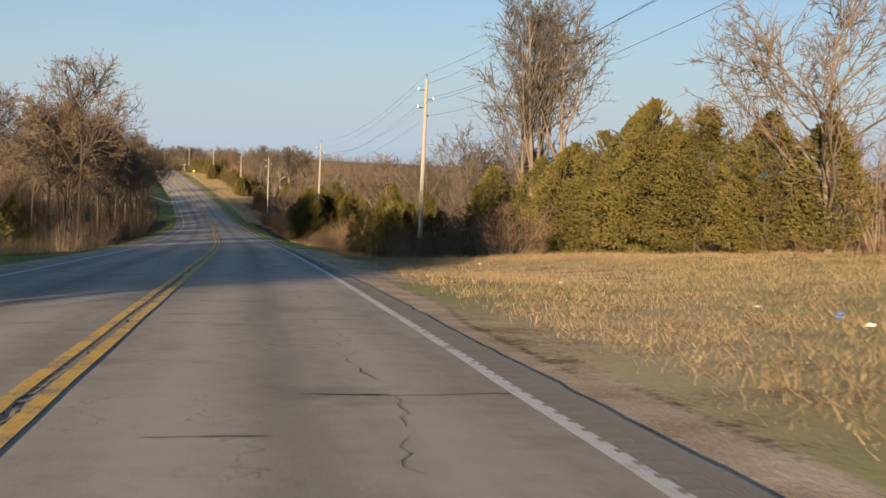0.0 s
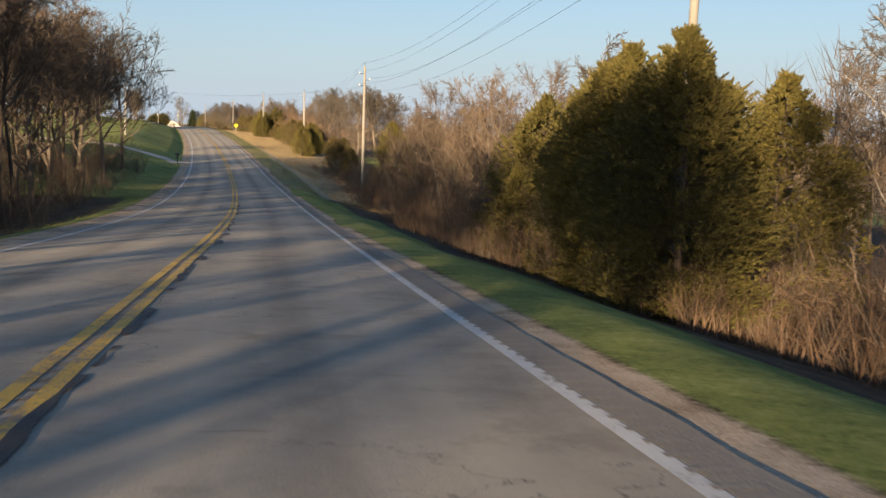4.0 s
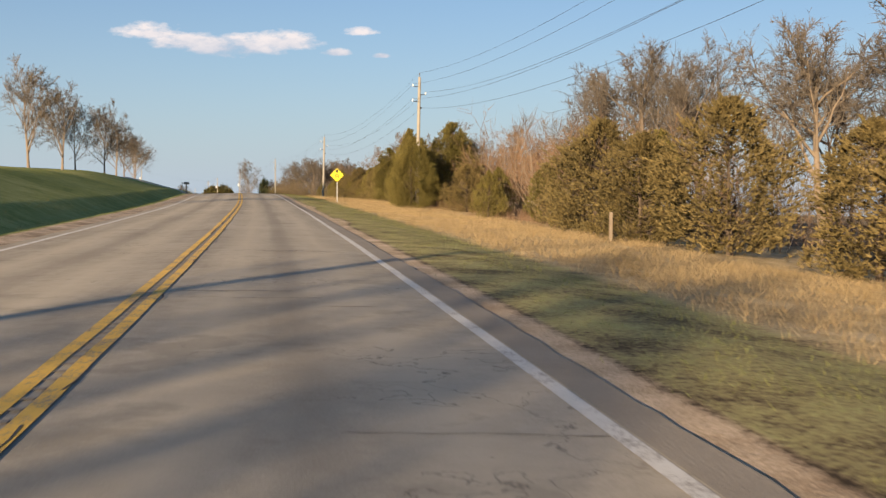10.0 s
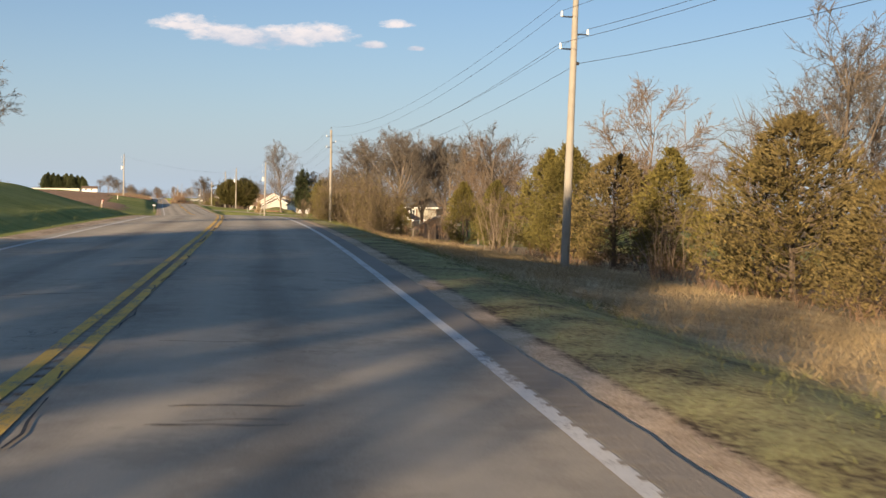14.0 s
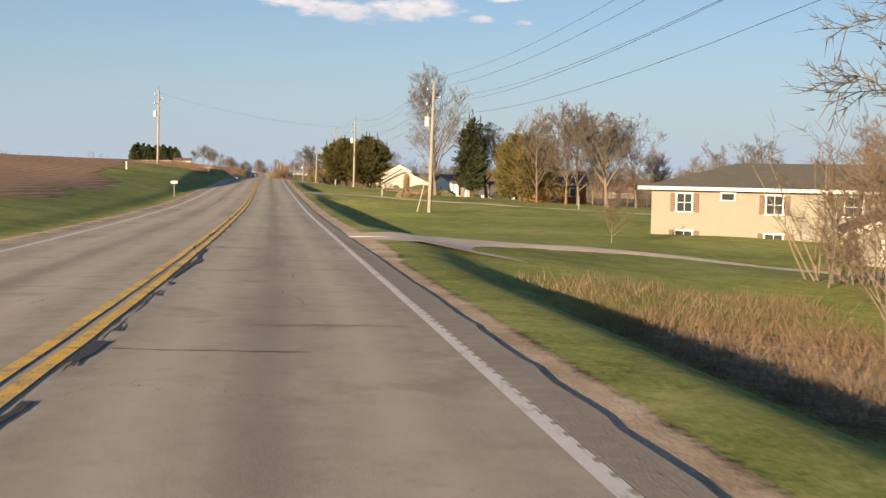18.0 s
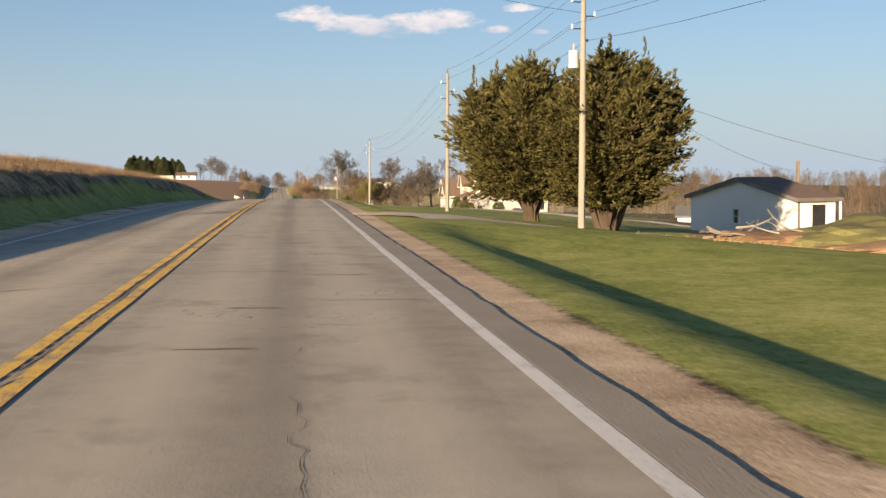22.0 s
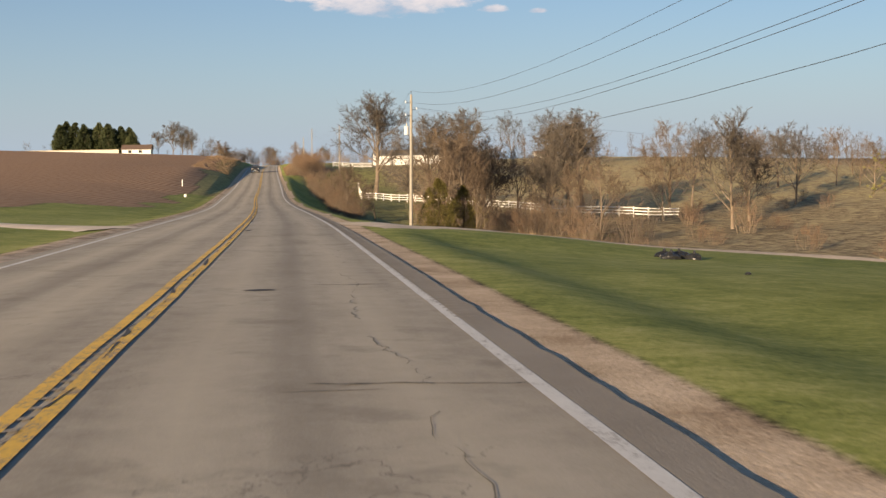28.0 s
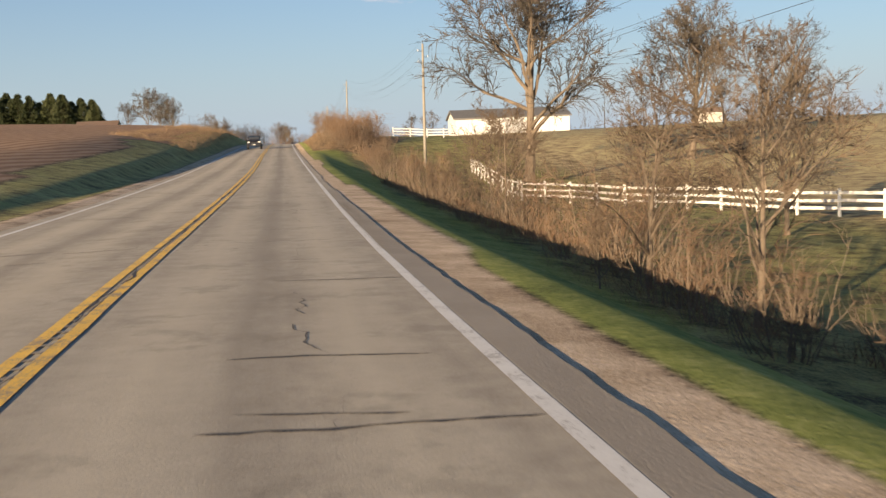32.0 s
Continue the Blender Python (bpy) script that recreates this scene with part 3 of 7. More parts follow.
def asphalt_material():
    m, t, b = new_mat("old_asphalt")
    pos = position(t)
    uv = t.nodes.new("ShaderNodeAttribute")
    uv.attribute_name = "across"
    stretch = t.nodes.new("ShaderNodeCombineXYZ")
    sp = t.nodes.new("ShaderNodeSeparateXYZ")
    t.links.new(uv.outputs["Vector"], sp.inputs[0])
    sc = t.nodes.new("ShaderNodeMath")
    sc.operation = 'MULTIPLY'
    sc.inputs[1].default_value = 0.05
    t.links.new(sp.outputs[1], sc.inputs[0])
    t.links.new(sp.outputs[0], stretch.inputs[0])
    t.links.new(sc.outputs[0], stretch.inputs[1])
    streak = add_noise(t, 1.3, 5.0, 0.6, stretch.outputs[0])
    patch = add_noise(t, 0.25, 5.0, 0.6, pos)
    grit = add_noise(t, 60.0, 3.0, 0.7, pos)
    mid = add_noise(t, 3.0, 5.0, 0.65, pos)
    fac = add_mix(t, 0.45, streak, patch)
    fac = add_mix(t, 0.3, fac, mid)
    col = add_ramp(t, fac, [(0.38, (0.32, 0.27, 0.196)), (0.5, (0.465, 0.40, 0.297)), (0.62, (0.60, 0.522, 0.396))])
    col = add_mix(t, 0.35, col, add_ramp(t, grit, [(0.3, (0.17, 0.155, 0.135)), (0.7, (0.47, 0.425, 0.36))]))
    # fine cracks
    vor = t.nodes.new("ShaderNodeTexVoronoi")
    vor.feature = 'DISTANCE_TO_EDGE'
    vor.inputs["Scale"].default_value = 0.33
    wp = t.nodes.new("ShaderNodeMix")
    wp.data_type = 'VECTOR'
    wp.inputs[0].default_value = 0.12
    t.links.new(pos, wp.inputs[4])
    nc = t.nodes.new("ShaderNodeTexNoise")
    nc.inputs["Scale"].default_value = 1.5
    nc.inputs["Detail"].default_value = 6.0
    t.links.new(pos, nc.inputs["Vector"])
    big = t.nodes.new("ShaderNodeVectorMath")
    big.operation = 'MULTIPLY_ADD'
    t.links.new(nc.outputs["Color"], big.inputs[0])
    big.inputs[1].default_value = (3.0, 3.0, 3.0)
    t.links.new(pos, big.inputs[2])
    t.links.new(big.outputs[0], vor.inputs["Vector"])
    crack = t.nodes.new("ShaderNodeMapRange")
    crack.inputs["From Min"].default_value = 0.0
    crack.inputs["From Max"].default_value = 0.006
    crack.inputs["To Min"].default_value = 1.0
    crack.inputs["To Max"].default_value = 0.0
    t.links.new(vor.outputs["Distance"], crack.inputs["Value"])
    gate = t.nodes.new("ShaderNodeMapRange")
    gate.inputs["From Min"].default_value = 0.53
    gate.inputs["From Max"].default_value = 0.6
    t.links.new(patch, gate.inputs["Value"])
    mul = t.nodes.new("ShaderNodeMath")
    mul.operation = 'MULTIPLY'
    t.links.new(crack.outputs[0], mul.inputs[0])
    t.links.new(gate.outputs[0], mul.inputs[1])
    # paler wheel tracks polished by the traffic, two in each lane
    def math2(op, a, b):
        n = t.nodes.new("ShaderNodeMath")
        n.operation = op
        for i, v in enumerate((a, b)):
            if isinstance(v, (int, float)):
                n.inputs[i].default_value = v
            else:
                t.links.new(v, n.inputs[i])
        return n.outputs[0]

    tracks = None
    for centre in (-4.6, -2.9, -0.75, 0.85):
        off = math2('ABSOLUTE', math2('SUBTRACT', sp.outputs[0], centre), 0.0)
        band = math2('MAXIMUM', math2('SUBTRACT', 1.0, math2('DIVIDE', off, 0.55)), 0.0)
        tracks = band if tracks is None else math2('MAXIMUM', tracks, band)
    col = add_mix(t, math2('MULTIPLY', tracks, 0.6), col, (0.58, 0.505, 0.38))
    # darker oil-stained strip down the middle of each lane, broken up along the road
    oil = None
    for centre in (-3.75, 0.03):
        off = math2('ABSOLUTE', math2('SUBTRACT', sp.outputs[0], centre), 0.0)
        band = math2('MAXIMUM', math2('SUBTRACT', 1.0, math2('DIVIDE', off, 0.26)), 0.0)
        oil = band if oil is None else math2('MAXIMUM', oil, band)
    worn = t.nodes.new("ShaderNodeMapRange")
    worn.inputs["From Min"].default_value = 0.36
    worn.inputs["From Max"].default_value = 0.62
    t.links.new(add_mix(t, 0.5, streak, mid), worn.inputs["Value"])
    oil = math2('MINIMUM', math2('MULTIPLY', math2('MULTIPLY', oil, 0.7), worn.outputs[0]), 0.26)
    col = add_mix(t, oil, col, (0.15, 0.128, 0.10))
    # blotches of old patching
    blot = t.nodes.new("ShaderNodeMapRange")
    blot.inputs["From Min"].default_value = 0.56
    blot.inputs["From Max"].default_value = 0.64
    t.links.new(add_noise(t, 0.7, 6.0, 0.7, pos), blot.inputs["Value"])
    col = add_mix(t, math2('MULTIPLY', blot.outputs[0], 0.35), col, (0.22, 0.19, 0.145))
    col = add_mix(t, math2('MULTIPLY', mul.outputs[0], 0.8), col, (0.09, 0.08, 0.07))
    t.links.new(col, b.inputs["Base Color"])
    b.inputs["Roughness"].default_value = 0.85
    b.inputs["Specular IOR Level"].default_value = 0.12
    add_bump(t, b, grit, 0.5, 0.006)
    return m


def worn_paint(name, dark, light, under, keep):
    """Road paint worn through to the asphalt in flecks."""
    m, t, b = new_mat(name)
    pos = position(t)
    a = add_noise(t, 2.2, 6.0, 0.7, pos)
    f = add_noise(t, 30.0, 4.0, 0.7, pos)
    col = add_ramp(t, add_mix(t, 0.5, a, f), [(0.3, dark), (0.7, light)])
    w = add_ramp(t, add_mix(t, 0.5, a, f), [(keep, (0, 0, 0)), (keep + 0.06, (1, 1, 1))])
    t.links.new(add_mix(t, w, under, col), b.inputs["Base Color"])
    b.inputs["Roughness"].default_value = 0.75
    return m


ASPHALT = asphalt_material()
YELLOW_LINE = worn_paint("worn_yellow_paint", (0.66, 0.38, 0.05), (0.88, 0.56, 0.09), (0.32, 0.24, 0.15), 0.43)
WHITE_LINE = worn_paint("worn_white_paint", (0.58, 0.55, 0.49), (0.80, 0.77, 0.70), (0.36, 0.32, 0.27), 0.40)
TAR = simple("crack_tar", (0.03, 0.028, 0.025), (0.09, 0.08, 0.07), 2.0, 20.0, 0.7, 0.4, obj=False)
SHOULDER = simple("shoulder_asphalt", (0.23, 0.196, 0.152), (0.39, 0.337, 0.268), 0.8, 40.0, 0.9, 0.5, obj=False)


def build_road():
    road = strip("road", -130, 3000, -6.3, 2.12, 0.0, ASPHALT, step=3.0, wobble=0.12, cols=8, label="old grey two-lane country road, cracked and patched", category="road")
    # along-and-across coordinate for the wheel streaks
    me = road.data
    at = me.attributes.new("across", 'FLOAT_VECTOR', 'POINT')
    n = int(round(3130 / 3.0))
    vals = [(-6.3 + 8.42 * j / 8, -130 + 3130 * i / n, 0.0) for i in range(n + 1) for j in range(9)]
    at.data.foreach_set("vector", np.array(vals, dtype=np.float32).ravel())
    for d0, d1 in ((-1.885, -1.755), (-1.655, -1.525)):
        strip("centre_line", -110, 1700, d0, d1, 0.003, YELLOW_LINE, wobble=0.02, step=1.5, parent=road, label="worn yellow centre line")
    strip("edge_line", -110, 1700, 1.705, 1.835, 0.003, WHITE_LINE, wobble=0.015, step=1.5, parent=road, label="worn white edge line")
    strip("edge_line", -110, 1700, -5.92, -5.78, 0.003, WHITE_LINE, wobble=0.015, step=1.5, parent=road, label="worn white edge line")
    return road


ground = build_ground()
road = build_road()
# ---- plants ----
class Soup:
    """Collects tubes and leaves for one mesh."""

    def __init__(self):
        self.v, self.f = [], []

    def tube(self, pts, radii, sides):
        base = len(self.v)
        n = len(pts)
        for i, p in enumerate(pts):
            a = pts[min(i + 1, n - 1)] - pts[max(i - 1, 0)]
            if a.length < 1e-6:
                a = Vector((0, 0, 1))
            a.normalize()
            u = a.cross(Vector((0.31, 0.94, 0.11))).normalized()
            w = a.cross(u)
            for k in range(sides):
                c = 2 * math.pi * k / sides
                self.v.append(p + (u * math.cos(c) + w * math.sin(c)) * radii[i])
        for i in range(n - 1):
            for k in range(sides):
                k2 = (k + 1) % sides
                self.f.append((base + i * sides + k, base + i * sides + k2, base + (i + 1) * sides + k2, base + (i + 1) * sides + k))

    def spike(self, p, q, radius):
        """A thin tapering twig with three sides."""
        a = (q - p).normalized()
        u = a.orthogonal().normalized() * radius
        w = a.cross(u)
        b = len(self.v)
        self.v += [p + u, p - u * 0.5 + w * 0.87, p - u * 0.5 - w * 0.87, q]
        self.f += [(b, b + 1, b + 3), (b + 1, b + 2, b + 3), (b + 2, b, b + 3)]

    def blade(self, p, q, width, rng):
        """A thin twig or leaf as one narrow triangle."""
        a = (q - p)
        u = a.cross(Vector((rng.uniform(-1, 1), rng.uniform(-1, 1), rng.uniform(-1, 1))))
        if u.length < 1e-6:
            return
        u = u.normalized() * width * 0.5
        b = len(self.v)
        self.v += [p - u, p + u, q]
        self.f.append((b, b + 1, b + 2))

    def leaf(self, p, q, width, rng):
        """A small diamond-shaped leaf or spray."""
        a = (q - p)
        u = a.cross(Vector((rng.uniform(-1, 1), rng.uniform(-1, 1), rng.uniform(-1, 1))))
        if u.length < 1e-6:
            return
        u = u.normalized() * width * 0.5
        m = p + a * 0.45
        b = len(self.v)
        self.v += [p, m - u, q, m + u]
        self.f.append((b, b + 1, b + 2, b + 3))

    def mesh(self, name, material):
        me = bpy.data.meshes.new(name)
        me.from_pydata([tuple(p) for p in self.v], [], self.f)
        me.materials.append(material)
        me.update()
        return me


def limb(rng, start, way, length, segs, bend, up):
    """A crooked line of points from start."""
    pts, p, w = [start.copy()], start.copy(), way.normalized()
    for _ in range(segs):
        w = (w + Vector((rng.uniform(-bend, bend), rng.uniform(-bend, bend), rng.uniform(-bend, bend) + up))).normalized()
        p = p + w * (length / segs)
        pts.append(p)
    return pts


def along(pts, u):
    x = u * (len(pts) - 1)
    i = min(int(x), len(pts) - 2)
    return pts[i].lerp(pts[i + 1], x - i)


def spread(rng, axis, angle):
    """A direction that leaves axis by about angle degrees."""
    a = axis.normalized()
    u = a.orthogonal().normalized()
    u.rotate(Matrix.Rotation(rng.uniform(0, 2 * math.pi), 3, a))
    r = radians(angle * rng.uniform(0.75, 1.25))
    return (a * math.cos(r) + u * math.sin(r)).normalized()


def bare_tree_meshes(seed, height=12.0, trunk=0.22, clear=0.25, limbs=9, angle=42, upward=0.06, bend=0.16, forks=5, twigs=6, sprigs=3, bark=None, twig=None, buds=0, limb_len=0.5, twig_w=0.04):
    rng = random.Random(seed)
    wood, crown, bud = Soup(), Soup(), Soup()
    tp = limb(rng, Vector((0, 0, -0.25)), Vector((rng.uniform(-.08, .08), rng.uniform(-.08, .08), 1)), height * 0.82, 9, bend * 0.45, 0.12)
    wood.tube(tp, [trunk * (1.3 if i == 0 else 1.0) * (1 - 0.88 * i / 9) for i in range(10)], 9)
    ends = []
    for i in range(limbs):
        u = clear + (0.97 - clear) * (i + rng.uniform(0, 0.7)) / limbs
        p = along(tp, u)
        ln = height * limb_len * (1.05 - 0.62 * u) * rng.uniform(0.75, 1.15)
        lp = limb(rng, p, spread(rng, Vector((0, 0, 1)), angle * (1.25 - 0.5 * u)), ln, 6, bend, upward)
        r0 = trunk * 0.5 * (1.1 - 0.75 * u)
        wood.tube(lp, [max(0.012, r0 * (1 - 0.86 * k / 6)) for k in range(7)], 5)
        ends.append((lp, ln, r0))
    ends.append((tp[6:], height * 0.25, trunk * 0.25))
    for lp, ln, r0 in ends:
        for _ in range(forks):
            u = rng.uniform(0.22, 1.0)
            p = along(lp, u)
            w = spread(rng, lp[-1] - lp[0], 42)
            bl = ln * 0.5 * (1.15 - 0.6 * u) * rng.uniform(0.7, 1.2)
            bp = limb(rng, p, w, bl, 3, bend * 1.2, upward)
            rb = max(0.010, r0 * 0.4 * (1 - 0.6 * u))
            crown.tube(bp, [max(0.018, rb * (1 - 0.7 * k / 3)) for k in range(4)], 3)
            for _ in range(twigs):
                u2 = rng.uniform(0.15, 1.0)
                q = along(bp, u2)
                tl = bl * 0.55 * rng.uniform(0.6, 1.25)
                tw = limb(rng, q, spread(rng, bp[-1] - bp[0], 44), tl, 1, bend * 1.4, upward * 1.5)
                crown.spike(tw[0], tw[1], twig_w * 0.6)
                for _ in range(sprigs):
                    q2 = along(tw, rng.uniform(0.2, 1.0))
                    e = q2 + spread(rng, tw[-1] - tw[0], 40) * tl * rng.uniform(0.3, 0.6)
                    crown.blade(q2, e, twig_w * 1.0, rng)
                    for q3 in ((e, q2.lerp(e, 0.5), q2, tw[0].lerp(q2, 0.5)) if buds else ()):
                        if rng.random() < buds:
                            bud.leaf(q3, q3 + Vector((rng.uniform(-.05, .05), rng.uniform(-.05, .05), rng.uniform(-.01, .06))), 0.026, rng)
    out = [("trunk", wood.mesh("trunk", bark or BARK)), ("crown", crown.mesh("crown", twig or TWIG))]
    if buds:
        out.append(("foliage", bud.mesh("foliage", BUD)))
    return out


def shrub_meshes(seed, height=3.0, stems=16, width=1.4, twigs=5, sprigs=4, twig=None, stem_w=0.02, buds=0.0, bud_mat=None):
    """A leafless thicket bush: many stems from one base."""
    rng = random.Random(seed)
    wood, crown, bud = Soup(), Soup(), Soup()
    for _ in range(stems):
        a, r = rng.uniform(0, 6.28), width * 0.35 * math.sqrt(rng.random())
        base = Vector((math.cos(a) * r, math.sin(a) * r, -0.1))
        lean = Vector((math.cos(a) * rng.uniform(0.0, 0.6), math.sin(a) * rng.uniform(0.0, 0.6), 1))
        h = height * rng.uniform(0.6, 1.05)
        sp = limb(rng, base, lean, h, 5, 0.2, 0.05)
        wood.tube(sp, [stem_w * (1.15 - 0.85 * k / 5) for k in range(6)], 3)
        for _ in range(twigs):
            q = along(sp, rng.uniform(0.2, 1.0))
            tl = h * rng.uniform(0.18, 0.38)
            tw = limb(rng, q, spread(rng, sp[-1] - sp[0], 45), tl, 1, 0.25, 0.05)
            crown.spike(tw[0], tw[1], stem_w * 0.5)
            for _ in range(sprigs):
                q2 = along(tw, rng.uniform(0.1, 1.0))
                e = q2 + spread(rng, tw[-1] - tw[0], 45) * tl * rng.uniform(0.3, 0.65)
                crown.blade(q2, e, stem_w * 0.8, rng)
                if buds and rng.random() < buds:
                    bud.leaf(q2, q2 + Vector((rng.uniform(-.09, .09), rng.uniform(-.09, .09), rng.uniform(-.03, .09))), 0.05, rng)
                    bud.leaf(e, e + Vector((rng.uniform(-.09, .09), rng.uniform(-.09, .09), rng.uniform(-.03, .09))), 0.05, rng)
    out = [("wood", wood.mesh("wood", BARK)), ("crown", crown.mesh("crown", twig or TWIG))]
    if buds:
        out.append(("foliage", bud.mesh("foliage", bud_mat or BUD)))
    return out


def cedar_meshes(seed, height=6.0, radius=1.8, sprays=1500, low=0.05, top=0.75, needle=None, spray=0.36, lumps=9, trunk=0.12, round_top=1.0, leaves=4, ragged=1.0, shoots=1.0):
    """An evergreen: trunk, boughs and a crown of small sprays with gaps and an uneven outline."""
    rng = random.Random(seed)
    wood, crown = Soup(), Soup()
    tp = limb(rng, Vector((0, 0, -0.25)), Vector((0, 0, 1)), height * 0.93, 6, 0.05, 0.1)
    wood.tube(tp, [trunk * (1.3 if i == 0 else 1.0) * (1 - 0.9 * i / 6) for i in range(7)], 6)
    lump = [(rng.uniform(0, 6.28), rng.uniform(0.1, 0.95), rng.uniform(0.10, 0.30), rng.uniform(0.35, 0.8)) for _ in range(lumps)]

    def reach(a, u):
        """Crown radius at turn a and share u of the height."""
        base = (min(1.0, (u - low) / 0.16 + 0.45)) * max(0.0, 1 - ((u - 0.25) / 0.76) ** 2 if u > 0.25 else 1.0) ** top if u < 1 else 0.0
        k = 1.0
        for la, lu, amp, wid in lump:
            da = math.atan2(math.sin(a - la), math.cos(a - la))
            k += amp * math.exp(-(da / wid) ** 2 - ((u - lu) / 0.13) ** 2)
        k *= 1.0 + 0.6 * ragged * noise.noise(Vector((math.cos(a) * 1.7 + seed, math.sin(a) * 1.7, u * height * 0.55)))
        k *= 1.0 + 0.5 * ragged * noise.noise(Vector((math.cos(a) * 4.0, math.sin(a) * 4.0 + seed, u * height * 1.5)))
        return radius * base * min(k, 1.5) * 0.9

    for _ in range(min(90, int(sprays / 26))):
        a, u = rng.uniform(0, 6.28), rng.uniform(low + 0.03, 0.9)
        r = reach(a, u)
        p = Vector((0, 0, u * height))
        q = Vector((math.cos(a) * r * 0.7, math.sin(a) * r * 0.7, u * height + r * 0.3))
        wood.tube([p, p.lerp(q, 0.5) + Vector((0, 0, -0.05)), q], [0.022, 0.013, 0.004], 3)
    for _ in range(sprays):
        a, u = rng.uniform(0, 6.28), low + (1.0 - low) * rng.random() ** round_top
        r = reach(a, u) * (1 - 0.55 * rng.random() ** 2.2)
        h = u * height + rng.uniform(-.15, .15)
        p = Vector((math.cos(a) * r, math.sin(a) * r, h))
        if noise.noise(Vector((p.x * 0.8 + seed * 3, p.y * 0.8, h * 0.8))) * ragged < -0.22:
            continue
        outward = Vector((math.cos(a), math.sin(a), rng.uniform(0.0, 1.1))).normalized()
        ln = spray * rng.uniform(0.6, 1.3)
        for _ in range(leaves):
            w = (outward + Vector((rng.uniform(-.75, .75), rng.uniform(-.75, .75), rng.uniform(-.5, .6)))).normalized()
            crown.blade(p, p + w * ln, ln * 0.31, rng)
    # single shoots that break the outline
    for _ in range(int(sprays / 90 * ragged * shoots)):
        a, u = rng.uniform(0, 6.28), low + (1.0 - low) * rng.uniform(0.12, 0.99) ** 0.8
        r = reach(a, u)
        w = Vector((math.cos(a), math.sin(a), rng.uniform(0.1, 0.5) + 1.3 * u ** 3)).normalized()
        p0 = Vector((math.cos(a) * r * 0.8, math.sin(a) * r * 0.8, u * height))
        ln = max(radius * 0.12, r * 0.24) * rng.uniform(0.8, 1.6)
        for k in range(9):
            p = p0 + w * (ln * k / 8) + Vector((0, 0, r * 0.1))
            for _ in range(4):
                v = (w + Vector((rng.uniform(-.8, .8), rng.uniform(-.8, .8), rng.uniform(-.5, .7)))).normalized()
                crown.blade(p, p + v * spray * rng.uniform(0.7, 1.3) * (1.1 - 0.05 * k), spray * 0.36, rng)
    # ragged leader shoots
    for _ in range(int(14 * ragged)):
        p = Vector((rng.uniform(-.3, .3) * radius * 0.4, rng.uniform(-.3, .3) * radius * 0.4, height * rng.uniform(0.84, 0.97)))
        for _ in range(5):
            crown.blade(p, p + Vector((rng.uniform(-.25, .25), rng.uniform(-.25, .25), rng.uniform(.3, .8))) * spray * 1.8, spray * 0.26, rng)
    return [("trunk", wood.mesh("trunk", DARK_BARK)), ("crown", crown.mesh("crown", needle or CEDAR))]


def old_cedar_meshes(seed, height, radius, leaders, low, spread_r, needle=None):
    """An old evergreen with several leaders: boughs in loose tiers that end in spiky shoots, dark gaps between."""
    rng = random.Random(seed)
    wood, crown = Soup(), Soup()
    for k in range(leaders):
        a = 2.4 * k + rng.uniform(-.4, .4)
        off = spread_r * math.sqrt(k / max(1, leaders - 1))
        top = height * (1.0 - 0.2 * (off / spread_r) ** 2 + rng.uniform(-.12, .04))
        base = Vector((rng.uniform(-.25, .25), rng.uniform(-.25, .25), -0.25))
        foot = Vector((math.cos(a) * off * 0.35, math.sin(a) * off * 0.35, height * 0.22))
        axis = [base, foot, Vector((math.cos(a) * off, math.sin(a) * off, height * 0.5)), Vector((math.cos(a) * off * 1.05, math.sin(a) * off * 1.05, top))]
        wood.tube(axis, [0.17, 0.13, 0.07, 0.01], 6)
        own = radius - off * 0.62
        for _ in range(int(95 * own / 2.0 * height / 8.0) + 30):
            u = low + (0.98 - low) * rng.random() ** 1.15
            z = u * top
            w = z / top
            p = along(axis, min(0.999, max(0.34, w)))
            p = Vector((p.x, p.y, z))
            reach = own * min(1.0, (1.04 - u) * 1.75) ** 0.8 * (0.75 if u < low + 0.08 else 1.0) * rng.uniform(0.45, 1.0) ** 0.8 * (1.3 if rng.random() < 0.16 else 1.0)
            b = rng.uniform(0, 6.283)
            lift = 0.05 + 0.75 * u ** 2 + rng.uniform(-.22, .22)
            way = Vector((math.cos(b), math.sin(b), lift)).normalized()
            tip = p + way * reach + Vector((0, 0, 0.10 * reach))
            mid = p.lerp(tip, 0.5) - Vector((0, 0, 0.08 * reach))
            if reach > 0.7:
                wood.tube([p, mid, tip], [0.022, 0.014, 0.004], 3)
            n = 5 + int(reach * 8)
            for i in range(n):
                f = 0.22 + 0.78 * (i + rng.random()) / n
                q = (p.lerp(mid, f * 2) if f < 0.5 else mid.lerp(tip, f * 2 - 1))
                wide = 0.26 * (1.05 - f) * reach + 0.05
                q = q + Vector((rng.uniform(-1, 1) * wide, rng.uniform(-1, 1) * wide, rng.uniform(-.5, .5) * wide))
                for _ in range(4):
                    v = (way + Vector((rng.uniform(-.7, .7), rng.uniform(-.7, .7), rng.uniform(-.35, .75)))).normalized()
                    ln = rng.uniform(0.14, 0.30)
                    crown.blade(q, q + v * ln, ln * 0.36, rng)
        spire = rng.uniform(0.4, 1.15)
        for i in range(34):
            q = axis[-1] + Vector((rng.uniform(-.05, .05) * (1 + i * 0.12), rng.uniform(-.05, .05) * (1 + i * 0.12), spire - i * 0.055))
            for _ in range(3):
                v = Vector((rng.uniform(-.5, .5), rng.uniform(-.5, .5), 1.0)).normalized()
                crown.blade(q, q + v * 0.22, 0.07, rng)
    return [("trunk", wood.mesh("trunk", DARK_BARK)), ("crown", crown.mesh("crown", needle or CEDAR))]


